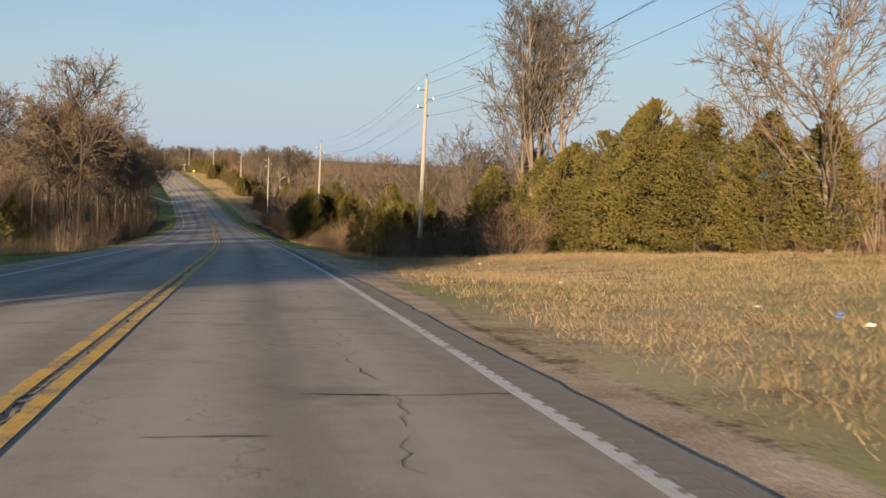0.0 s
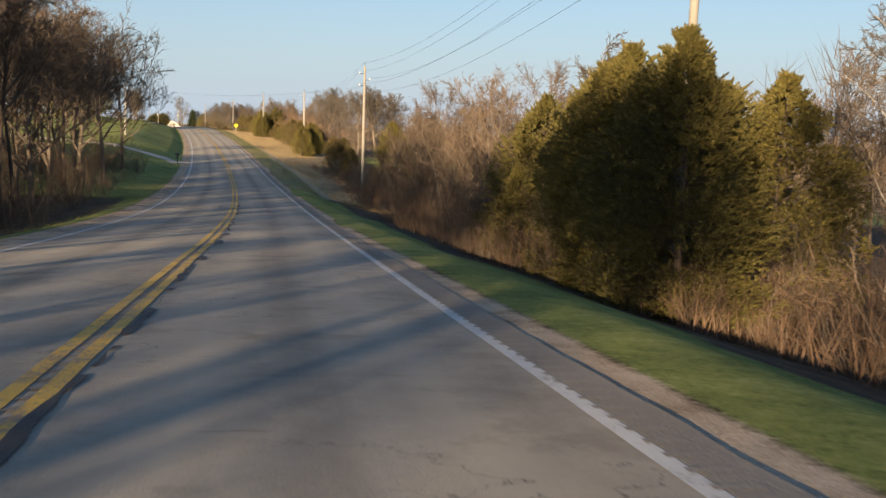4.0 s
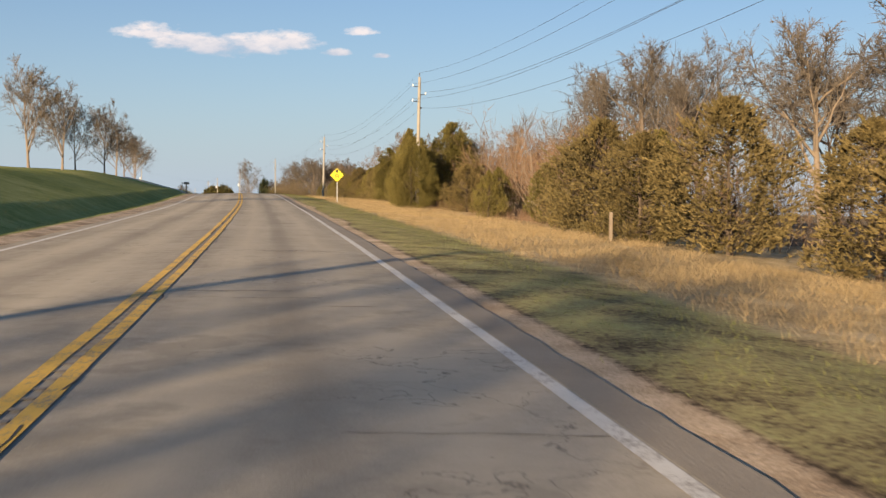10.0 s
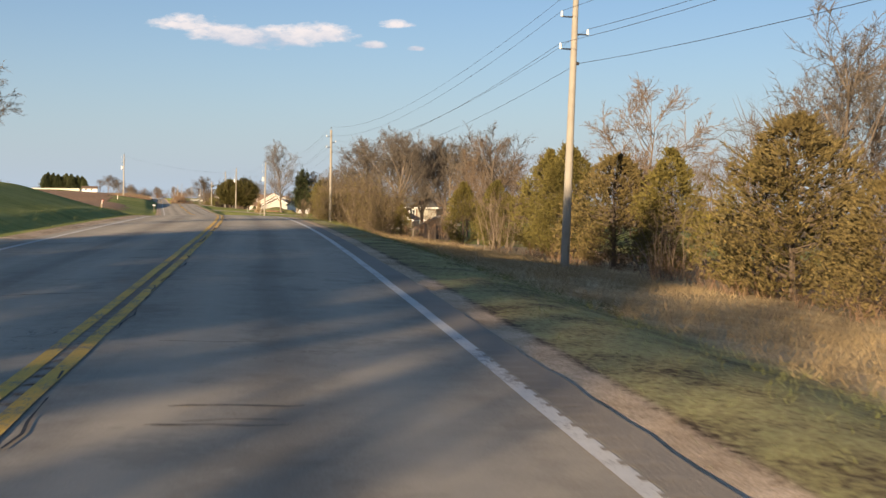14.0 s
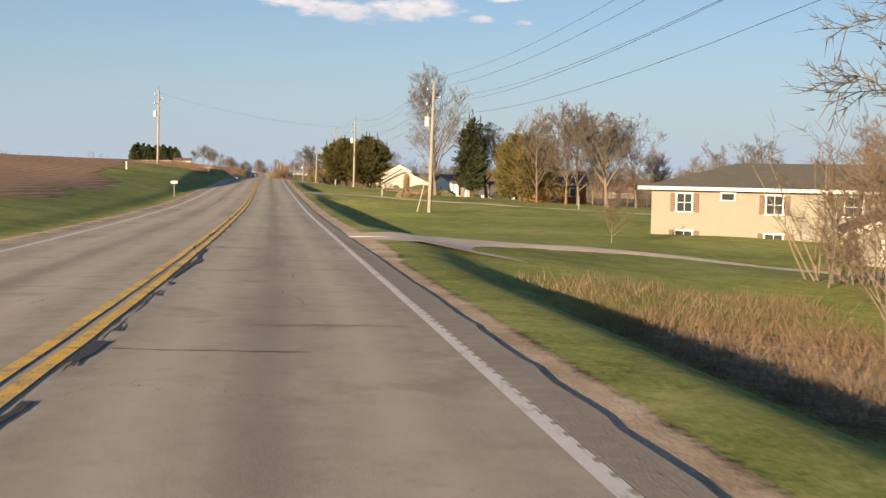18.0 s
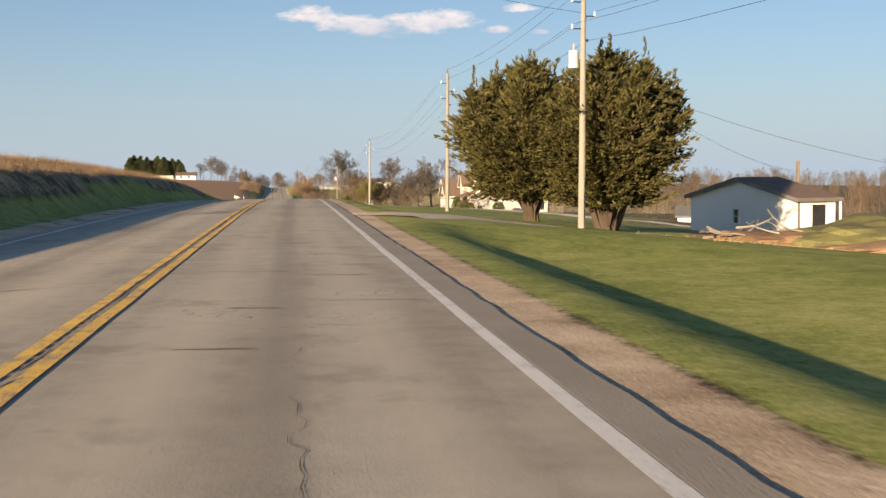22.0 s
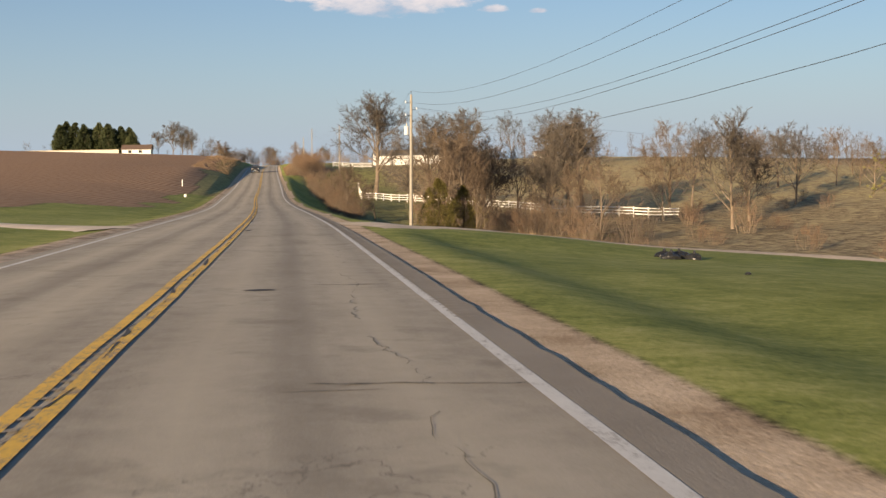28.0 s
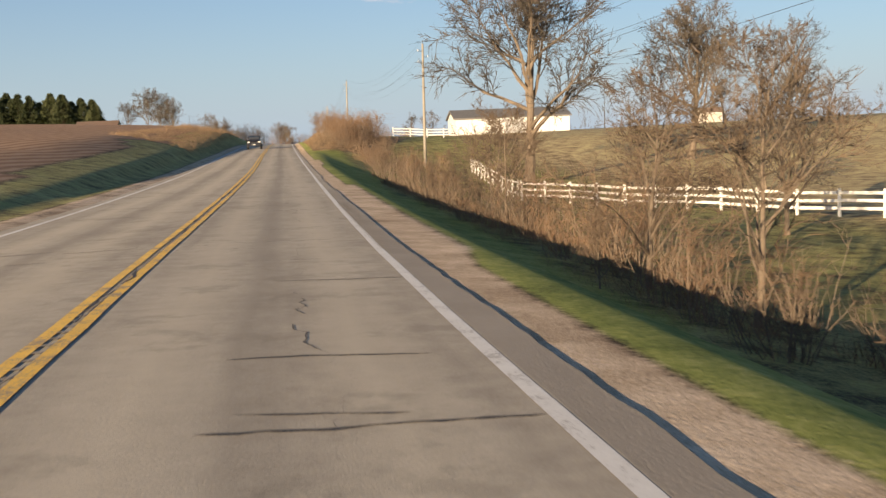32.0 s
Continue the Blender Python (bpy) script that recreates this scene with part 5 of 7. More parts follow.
belt(S3, 760, 900, 62, 110, 26, 2.0, 4.0, 57)
belt(("shrub", "russet", "russet"), 898, 1000, 34, 80, 36, 1.2, 2.6, 571)
belt(T3, 640, 740, 60, 90, 9, 7, 11, 58)
# across the field on the left
for i in range(17):
    plant("spruce", 1320 + (i * 7.3) % 12, -57.5 - i * 1.95, 9.6 + (i * 1.7) % 3.0, rng=random.Random(60 + i))
for s_, d_, h_ in ((1300, -45, 9.5), (1296, -39, 13.5), (1292, -35, 12.0), (1288, -31.0, 11.0), (1290, -33, 9)):
    plant("round", s_, d_, h_, rng=random.Random(int(s_)))
belt(T3, 1300, 1500, -40, 50, 14, 8, 12, 61)
belt(T3, 1330, 1470, -26, -9, 10, 6, 9.5, 62)
belt(T3, 1330, 1470, 8, 30, 8, 6, 9, 63)
belt(("shrub", "russet"), 1290, 1480, -34, 44, 44, 4.0, 6.5, 64)
# ---- power line ----
def part(name, bm, material, parent, label=""):
    me = bpy.data.meshes.new(name)
    bm.to_mesh(me)
    bm.free()
    me.materials.append(material)
    ob = new(name, me)
    ob.parent = parent
    if label:
        ob["label"] = label
    return ob


def bm_box(size, at=(0, 0, 0), bevel=0.0, turn=None):
    bm = bmesh.new()
    bmesh.ops.create_cube(bm, size=1.0)
    bmesh.ops.scale(bm, vec=size, verts=bm.verts)
    if bevel:
        bmesh.ops.bevel(bm, geom=bm.edges[:], offset=bevel, segments=2, affect='EDGES')
    if turn is not None:
        bmesh.ops.transform(bm, matrix=turn, verts=bm.verts)
    bmesh.ops.translate(bm, vec=at, verts=bm.verts)
    return bm


def bm_cyl(r0, r1, length, at=(0, 0, 0), sides=10, turn=None):
    bm = bmesh.new()
    bmesh.ops.create_cone(bm, cap_ends=True, segments=sides, radius1=r0, radius2=r1, depth=length)
    bmesh.ops.translate(bm, vec=(0, 0, length / 2), verts=bm.verts)
    if turn is not None:
        bmesh.ops.transform(bm, matrix=turn, verts=bm.verts)
    bmesh.ops.translate(bm, vec=at, verts=bm.verts)
    return bm


# distance along, across, height
POLES = [(-2, 12.0, 10.5), (71, 11.6, 13.0), (142.5, 11.5, 13.8), (219, 10.9, 12.4), (297.8, 12.6, 10.6), (375.7, 11.9, 10.2), (453.5, 11.0, 9.8), (533, 11.85, 11.2), (621.6, 12.45, 10.4), (706.4, 12.6, 10.6), (744, 11.55, 10.7), (822.5, 10.5, 9.6), (944, 12.2, 12.7), (1081, 14.8, 12.6), (1180, 12.5, 10.8), (1300, 13.0, 10.8), (1420, 13.0, 10.8)]
TOPS = []


def utility_pole(s, d, height, transformer=False, seed=0):
    rng = random.Random(seed)
    p = place(s, d)
    top = tagged(new("utility_pole"), "weathered wooden utility pole with bracketed insulators" + (" and grey transformer" if transformer else ""), "utility pole", "power line poles")
    top.matrix_basis = pose(p.x, p.y, p.z, rng.uniform(-1, 1), rng.uniform(0.2, 1.6), heading(s))
    part("pole", bm_cyl(0.17, 0.105, height + 0.4, (0, 0, -0.4), 12), POLE_WOOD, top)
    part("pole_top_pin", bm_cyl(0.02, 0.035, 0.32, (0, 0, height), 8), DARK_METAL, top, "dark insulator pin on the pole top")
    ends = [(0, 0, height + 0.33)]
    for k, (x, drop) in enumerate(((-0.5, 0.75), (0.5, 1.35), (-0.5, 1.9))):
        arm = part("insulator_bracket", bm_cyl(0.03, 0.025, 0.5, (0, 0, height - drop), 8, Matrix.Rotation(radians(90 if x > 0 else -90), 4, 'Y')), DARK_METAL, top)
        part("insulator", bm_cyl(0.05, 0.04, 0.2, (x, 0, height - drop), 8), GREY_PAINT, arm)
        ends.append((x, 0, height - drop + 0.2))
    if transformer:
        tank = part("transformer", bm_cyl(0.22, 0.22, 0.75, (-0.42, 0, height - 3.6), 14), GREY_PAINT, top, "grey transformer can")
        part("bushing", bm_cyl(0.04, 0.03, 0.3, (-0.42, 0, height - 2.85), 8), STONE, tank)
    part("cable_guard", bm_box((0.06, 0.05, 2.2), (0.03, -0.165, 1.1), 0.01), POLE_WOOD, top)
    part("communication_clamp", bm_box((0.12, 0.1, 0.12), (0.16, 0, height - 2.4), 0.02), DARK_METAL, top)
    ends.append((0.18, 0, height - 2.4))
    TOPS.append([top.matrix_basis @ Vector(e) for e in ends])
    return top


for i, (s_, d_, h_) in enumerate(POLES):
    utility_pole(s_, d_, h_, transformer=s_ in (621.6, 706.4, 944), seed=i)


def wire_between(a, b, sag, radius=0.008):
    cu = bpy.data.curves.new("power_wire", 'CURVE')
    cu.dimensions = '3D'
    cu.bevel_depth = radius
    cu.bevel_resolution = 0
    sp = cu.splines.new('POLY')
    n = 14
    sp.points.add(n)
    for i in range(n + 1):
        u = i / n
        q = a.lerp(b, u)
        sp.points[i].co = (q.x, q.y, q.z - sag * 4 * u * (1 - u), 1)
    cu.materials.append(WIRE)
    return tagged(new("power_wire", cu), "thin dark power wire sagging between poles", "wire", "power line wires")


for a, b in zip(TOPS, TOPS[1:]):
    for k in range(5):
        span = (b[k] - a[k]).length
        wire_between(a[k], b[k], 0.0002 * span * span + 0.2)
# ---- road details ----
def quad_soup(name, quads, material, parent=None, label="", category="", kind="stuff"):
    verts, faces = [], []
    for q in quads:
        b = len(verts)
        verts += q
        faces.append(tuple(range(b, b + len(q))))
    ob = lerp_mesh(name, verts, faces, material, kind, label, category, smooth=False)
    if parent is not None:
        ob.parent = parent
    return ob


def on_road(s, d, lift):
    return place(s, d, lift + CROWN(d), on_ground=False)


# milled rumble grooves on the edge line and shoulder: flat quads, coloured dark to look recessed
quad_soup("rumble_strip", [[on_road(s, 1.795, .005), on_road(s, 2.06, .005), on_road(s + 0.10, 2.05, .005), on_road(s + 0.10, 1.80, .005)] for s in np.arange(2.0, 1000.0, 0.31) if not 566 < s < 742 and math.sin(s * 0.013) + math.sin(s * 0.037) > -0.7], SHOULDER, road, "dark milled grooves along the shoulder")


def ragged_patch(name, s, d, length, width, material, seed, n=28):
    """An irregular flat patch on the road."""
    rng = random.Random(seed)
    pts = []
    for i in range(n):
        a = 2 * math.pi * i / n
        k = rng.uniform(0.65, 1.1)
        pts.append(on_road(s + math.sin(a) * length * 0.5 * k, d + math.cos(a) * width * 0.5 * k, .005))
    ob = lerp_mesh(name, pts, [tuple(range(n))], material, "", "", "", smooth=False)
    ob.parent = road
    return ob


def crack(s0, s1, d, width, seed, wander=0.12, step=0.35, jag=0.03):
    """A long open crack that wanders along the road."""
    rng = random.Random(seed)
    verts, faces = [], []
    n = int((s1 - s0) / step)
    for i in range(n + 1):
        s = s0 + (s1 - s0) * i / n
        c = d + noise.noise(Vector((s * 0.35, seed * 3.1, 0))) * wander + rng.uniform(-jag, jag)
        w = width * max(0.05, 0.5 + 1.6 * noise.noise(Vector((s * 0.5, seed * 7.7, 4.0))) + rng.uniform(-.3, .3)) * 0.5
        verts += [on_road(s, c - w, .005), on_road(s, c + w, .005)]
    for i in range(n):
        # the crack closes up here and there
        if noise.noise(Vector((s0 + i * step * 0.9, seed * 5.3, 9.0))) > -0.12:
            faces.append((2 * i, 2 * i + 1, 2 * i + 3, 2 * i + 2))
    ob = lerp_mesh("road_crack", verts, faces, TAR, "", "", "", smooth=False)
    ob.parent = road
    return ob


for k_, (a_, b_, d_, w_) in enumerate(((3, 60, -1.71, .03), (60, 118, -1.50, .05), (110, 176, -1.46, .10), (205, 262, -1.71, .03), (262, 330, -1.52, .02), (320, 402, -1.71, .035), (402, 440, -1.5, .03), (440, 512, -1.60, .05), (512, 560, -1.42, .09), (540, 640, -1.48, .045), (560, 705, -1.71, .05), (700, 800, -1.52, .05), (790, 850, -1.60, .07), (845, 905, -1.66, .045), (895, 960, -1.64, .06), (950, 1040, -1.72, .055))):
    crack(a_, b_, d_, w_, 1 + k_)
# shallow milled grooves between the centre lines, again flat quads with the recess put into the colour
quad_soup("centre_rumble", [[on_road(s, -1.745, .0045), on_road(s, -1.665, .0045), on_road(s + 0.09, -1.665, .0045), on_road(s + 0.09, -1.745, .0045)] for s in np.arange(2.0, 1000.0, 0.34) if math.sin(s * 0.021) + math.sin(s * 0.047) > -0.2], SHOULDER, road, "dark milled grooves between the centre lines")
for k_, (a_, b_, d_) in enumerate(((585, 640, 0.35), (604, 626, -0.3), (596, 612, 0.75), (640, 668, 0.15), (840, 905, 0.9), (958, 1010, 0.6), (548, 560, 0.3), (3, 26, 0.7))):
    crack(a_, b_, d_, 0.011, 20 + k_, 0.4, 0.16, 0.06)
for k_, (s_, d_, l_, w_) in enumerate(((133, -1.2, 1.6, .34), (139, -1.15, 2.2, .4), (143.5, -1.1, 1.5, .3), (129, -1.25, 1.0, .26), (124, -1.2, 1.4, .25), (147, -1.2, .8, .3), (151, -1.15, 1.1, .2), (118, -1.25, 1.2, .2), (231, -1.2, 1.3, .3), (466, -1.2, 2.0, .32), (474, -1.2, 1.2, .25), (508, -1.2, 1.5, .25), (836, -1.2, 1.1, .4), (884, -1.1, 1.0, .5), (896, -1.2, 1.8, .2), (918, -1.25, 2.2, .3), (924, -1.3, 1.6, .25), (861, -0.2, .35, 0.9), (590, -0.6, .3, .5))):
    ragged_patch("tar_patch", s_, d_ - 0.24, l_ * 0.9, w_ * 0.55, TAR, 40 + k_)
for k_, s_ in enumerate((11, 14, 17, 572, 585, 604, 618, 655, 668, 780, 835, 842, 853, 890, 927, 951)):
    ragged_patch("tar_patch", s_, 0.2 + 0.8 * math.sin(k_ * 2.1), 0.025 + 0.012 * (k_ % 3), 0.8 + 0.3 * (k_ % 4), TAR, 80 + k_)


# short worn cracks across the lanes
def cross_cracks():
    rng = random.Random(77)
    verts, faces = [], []
    s = 2.0
    while s < 1010:
        s += rng.expovariate(1 / 2.6)
        lane = rng.choice((0.2, 0.2, -3.4))
        length = rng.uniform(0.4, 2.2)
        d = lane + rng.uniform(-1.1, 1.1) - length / 2
        n = max(3, int(length / 0.12))
        slope, c, base = rng.uniform(-.12, .12), s, len(verts)
        wide = rng.uniform(0.008, 0.03)
        for i in range(n + 1):
            c += slope * 0.12 + rng.uniform(-.03, .03)
            w = wide * rng.uniform(0.3, 1.2) * (0.2 if i in (0, n) else 1.0)
            dd = min(max(d + length * i / n, -5.0), 1.7)
            verts += [on_road(c - w, dd, .004), on_road(c + w, dd, .004)]
        faces += [(base + 2 * i, base + 2 * i + 1, base + 2 * i + 3, base + 2 * i + 2) for i in range(n)]
    ob = lerp_mesh("road_crack", verts, faces, TAR, "stuff", "short dark cracks across the worn lanes", "", smooth=False)
    ob.parent = road


cross_cracks()


# crumbled asphalt edge of the shoulder
def shoulder_edge():
    rng = random.Random(5)
    verts, faces = [], []
    ss = np.arange(-20, 1010, 0.4)
    for s in ss:
        w = 2.20 + 0.05 * noise.noise(Vector((s * 0.11, 1.0, 0))) + 0.04 * noise.noise(Vector((s * 1.1, 5.0, 0))) + rng.uniform(-.015, .015)
        verts += [on_road(s, 1.86, 0.0015), on_road(s, w, 0.0015), on_road(s, w + 0.10 + rng.uniform(-.02, .06), -0.10)]
    for i in range(len(ss) - 1):
        a = i * 3
        faces += [(a, a + 1, a + 4, a + 3), (a + 1, a + 2, a + 5, a + 4)]
    ob = lerp_mesh("shoulder", verts, faces, SHOULDER, "", "", "", smooth=False)
    ob.parent = road
    ob["label"] = "dark crumbling asphalt shoulder"


shoulder_edge()
GRAVEL = simple("pale_gravel", (0.36, 0.27, 0.18), (0.90, 0.75, 0.57), 0.7, 5.0, 0.95, 0.7, obj=False)
CONCRETE = simple("old_concrete", (0.38, 0.34, 0.27), (0.58, 0.53, 0.44), 0.8, 25.0, 0.9, 0.4, obj=False)


def driveway(points, width, material=None, label="pale gravel driveway joining the road", flare=2.0):
    """A gravel drive laid over the ground along a polyline of (s, d)."""
    fine = []
    for (s0, d0), (s1, d1) in zip(points, points[1:]):
        n = max(2, int(math.hypot(s1 - s0, d1 - d0) / 0.6))
        fine += [(s0 + (s1 - s0) * i / n, d0 + (d1 - d0) * i / n) for i in range(n)]
    fine.append(points[-1])
    for _ in range(3):
        fine = [fine[0]] + [((a[0] + 2 * b[0] + c[0]) / 4, (a[1] + 2 * b[1] + c[1]) / 4) for a, b, c in zip(fine, fine[1:], fine[2:])] + [fine[-1]]
    verts, faces = [], []
    m = 6
    for i, (s, d) in enumerate(fine):
        a, b = fine[max(i - 1, 0)], fine[min(i + 1, len(fine) - 1)]
        ts, td = b[0] - a[0], b[1] - a[1]
        ln = math.hypot(ts, td) or 1.0
        dist = i * 0.6
        w = width * (1 + flare * math.exp(-dist / 2.2))
        for j in range(m + 1):
            u = (j / m - 0.5) * w + 0.5 * noise.noise(Vector((i * 0.35, j * 3.0, s * 0.1))) * (1 if j in (0, m) else 0)
            ps, pd = s + td / ln * -u, d + ts / ln * u
            pd = max(pd, 2.16) if d > 0 else min(pd, -6.2)
            edge = abs(j / m - 0.5) * 2
            if -6.7 < pd < 2.4:
                z = place(ps, pd, CROWN(pd) - 0.012, on_ground=False)
            else:
                z = place(ps, pd, 0.06 * (1 - edge ** 6) * min(1.0, 0.3 + (abs(pd + 1.8) - 4.4) * 0.4) - 0.03 * edge ** 6)
            verts.append(z)
    for i in range(len(fine) - 1):
        for j in range(m):
            a = i * (m + 1) + j
            faces.append((a, a + 1, a + m + 2, a + m + 1))
    return lerp_mesh("driveway", verts, faces, material or GRAVEL, "structure", label, "driveway")


driveway([(252, -6.3), (255, -12), (260, -30), (268, -70)], 3.4)
driveway([(427, -6.3), (429, -12), (436, -35)], 3.6)
driveway([(566, 2.6), (572, 6), (575, 12), (577, 26), (580, 50)], 3.4)
driveway([(639, 2.6), (643, 8), (642.5, 14), (641, 24), (636, 50)], 2.5, flare=1.3)
driveway([(696, 2.6), (699, 6), (702.5, 9.0), (705, 10.4)], 2.8, flare=1.3)
driveway([(842, 2.6), (846, 8), (851, 14), (863, 20), (871, 24), (872.5, 28.5)], 5.5)
driveway([(848, 9), (841, 16), (828, 21.5), (806, 34), (780, 46)], 4.4, flare=0.2, label="narrow pale drive across the lawn")
driveway([(889, 2.6), (890, 8), (889, 14), (886, 26), (880, 34)], 4.0)
driveway([(822, -6.3), (823, -12), (818, -30), (806, -70)], 7.5, flare=2.2)
driveway([(893, -6.3), (896, -12), (905, -30), (920, -60)], 3.0)


# ---- grasses ----
def blades(name, areas, material, label, seed, width=0.03, lean=0.35, per=14, spread_r=0.24):
    """Loose grass in tufts over areas of (s0, s1, d0, d1, count, low, high)."""
    rng = np.random.RandomState(seed)
    tris = []
    for s0, s1, d0, d1, count, lo, hi in areas:
        tuft = max(1, count // per)
        centre = np.array([tuple(place(a, b, -0.03)) for a, b in zip(rng.uniform(s0, s1, tuft), rng.uniform(d0, d1, tuft))])
        root = np.repeat(centre, per, axis=0)
        n = len(root)
        root[:, 0] += rng.normal(0, spread_r, n)
        root[:, 1] += rng.normal(0, spread_r, n)
        h = np.repeat(rng.uniform(lo, hi, tuft), per) * rng.uniform(0.5, 1.2, n)
        a = rng.uniform(0, 2 * math.pi, n)
        half = np.stack([np.cos(a), np.sin(a), np.zeros(n)], axis=1) * (width * rng.uniform(0.6, 1.3, n))[:, None]
        tip = root + np.stack([rng.normal(0, lean, n) * h, rng.normal(0, lean, n) * h, h], axis=1)
        tris.append(np.stack([root - half, root + half, tip], axis=1).reshape(-1, 3))
    verts = np.concatenate(tris)
    faces = np.arange(len(verts)).reshape(-1, 3)
    return lerp_mesh(name, verts.tolist(), faces.tolist(), material, "stuff", label, "grass", smooth=False)


blades("dry_grass", [(4, 44, 3.6, 22, 130000, .05, .2), (38, 62, 5.5, 15, 44000, .08, .3), (84, 116, 6.2, 13, 42000, .15, .55), (64, 100, 7.5, 10.5, 7000, .3, .7), (196, 300, 6.2, 14, 100000, .08, .3), (300, 400, 5.4, 13.5, 110000, .08, .32), (400, 480, 5.2, 13, 80000, .08, .32)], DRY_BLADE, "matted dry tan grass on the road verge", 1, 0.005, 0.85)
blades("rust_grass", [(480, 561, 5.8, 13.5, 105000, .1, .45), (676, 760, -18, -9.0, 36000, .15, .45), (1075, 1190, -16, -8.5, 26000, .3, .8), (1088, 1145, 3.6, 9, 16000, .3, .7), (985, 1050, 7.2, 11, 12000, .2, .5), (895, 935, 11, 16, 4000, .2, .5)], RUST_BLADE, "rank dry grass standing in the ditch", 2, 0.006, 0.55)
blades("verge_grass", [(196, 480, 2.8, 5.4, 110000, .03, .1), (10, 240, -9.8, -7.1, 20000, .06, .18), (240, 560, -9.5, -7.1, 20000, .05, .14), (560, 1000, -9.8, -7.1, 20000, .03, .07),], GREEN_BLADE, "short green grass along the shoulder and yards", 3, 0.005, 0.9)
blades("bank_grass", [(44, 60, -13, -9.5, 2500, .6, 1.2), (690, 700, 13, 17, 900, .08, .22)], DRY_BLADE, "dry grass on the cut bank", 4, 0.009, 0.5)
blades("cattail_reed", [(925, 931, 18.0, 21.5, 2200, .6, 1.15)], STRAW, "clump of pale dry reeds in the wet hollow", 5, 0.02, 0.12)
blades("undergrowth", [(74, 112, 13, 32, 8000, .5, 1.5), (112, 222, 8.5, 32, 26000, .5, 1.8), (205, 262, 9.5, 24, 12000, .4, 1.3), (345, 475, 13, 24, 14000, .4, 1.2), (20, 62, 19, 40, 8000, .5, 1.5), (985, 1050, 8, 12, 3000, .3, .9)], TWIG_RED, "dense brown undergrowth below the trees", 6, 0.011, 0.45)
blades("undergrowth", [(64, 226, -34, -10, 32000, .5, 1.7), (8, 62, -34, -15, 8000, .4, 1.3), (930, 985, 17, 34, 9000, .4, 1.2)], TWIG, "dense brown undergrowth below the trees", 7, 0.011, 0.45)


def deep_woods(areas, twigs, width, seed, material, label):
    """Leafless woods standing behind the first trees, too many to count: a stem and loose twigs each."""
    rng = np.random.RandomState(seed)
    verts, faces = [], []
    for s0, s1, d0, d1, count, lo, hi in areas:
        for _ in range(count):
            c = place(rng.uniform(s0, s1), rng.uniform(d0, d1), -0.3)
            h = rng.uniform(lo, hi)
            lean = Vector((rng.normal(0, .04) * h, rng.normal(0, .04) * h, 0))
            spread_r = rng.uniform(0.16, 0.26)
            for k in range(twigs):
                if k < 2:
                    p, q, wd = c.copy(), c + Vector((0, 0, h * 0.8)) + lean, 0.012 * h
                else:
                    u0 = rng.uniform(0.12, 0.86)
                    a = rng.uniform(0, 6.283)
                    rr = spread_r * h * math.sin(min(1.0, u0 * 1.15) * math.pi) ** 0.6 * rng.uniform(0.05, 0.85)
                    p = c + lean * u0 + Vector((math.cos(a) * rr, math.sin(a) * rr, u0 * h))
                    r = h * rng.uniform(0.07, 0.2)
                    q = p + Vector((math.cos(a) * r * rng.uniform(0, .8) + rng.normal(0, .15) * r, math.sin(a) * r * rng.uniform(0, .8) + rng.normal(0, .15) * r, r * rng.uniform(0.5, 1.1)))
                    wd = width
                a2 = rng.uniform(0, 6.283)
                w = Vector((math.cos(a2), math.sin(a2), 0)) * wd
                b = len(verts)
                verts += [p - w, p + w, q]
                faces.append((b, b + 1, b + 2))
    return lerp_mesh("far_woods", verts, faces, material, "stuff", label, "woods", smooth=False)


deep_woods([(150, 700, 90, 260, 240, 8, 13), (700, 1300, 150, 380, 420, 7, 11), (1150, 1900, 60, 420, 240, 7, 12), (1500, 2300, -300, 80, 160, 8, 13), (1120, 1500, -330, -190, 120, 8, 12), (900, 1700, -420, -340, 170, 7, 11), (200, 560, -260, -130, 80, 7, 11)], 70, 0.07, 9, TWIG_GREY, "distant belt of leafless grey-brown woods")
deep_woods([(58, 225, 26, 80, 120, 9, 14), (215, 335, 36, 90, 70, 9, 13), (330, 485, 26, 80, 80, 8, 12), (10, 58, 30, 70, 30, 7, 11), (640, 900, 62, 150, 190, 6, 10), (880, 1060, 95, 190, 80, 6, 9), (520, 600, 60, 95, 20, 12, 16)], 210, 0.03, 10, TWIG, "leafless brown woods behind the roadside trees")
# mostly out of view on the left, added to shade the roadside woods
deep_woods([(-100, -10, -95, -60, 30, 10, 14), (0, 34, -60, -30, 14, 12, 16), (30, 230, -72, -38, 110, 9, 12)], 210, 0.03, 11, TWIG_GREY, "leafless woods behind the roadside trees, mostly unseen, added to shade them")
# ---- buildings ----
def spot(name, s, d, label, category, group="", turn=0.0, sink=0.0, level=None):
    """An Empty at a place, its y axis down the road; level sets its height over the road instead of the ground."""
    p = place(s, d, -sink) if level is None else place(s, d, level, on_ground=False)
    e = tagged(new(name), label, category, group)
    e.matrix_basis = pose(p.x, p.y, p.z, 0, 0, heading(s) + turn)
    return e


def bm_poly(points, faces):
    bm = bmesh.new()
    vs = [bm.verts.new(p) for p in points]
    for f in faces:
        bm.faces.new([vs[i] for i in f])
    bmesh.ops.recalc_face_normals(bm, faces=bm.faces[:])
    return bm


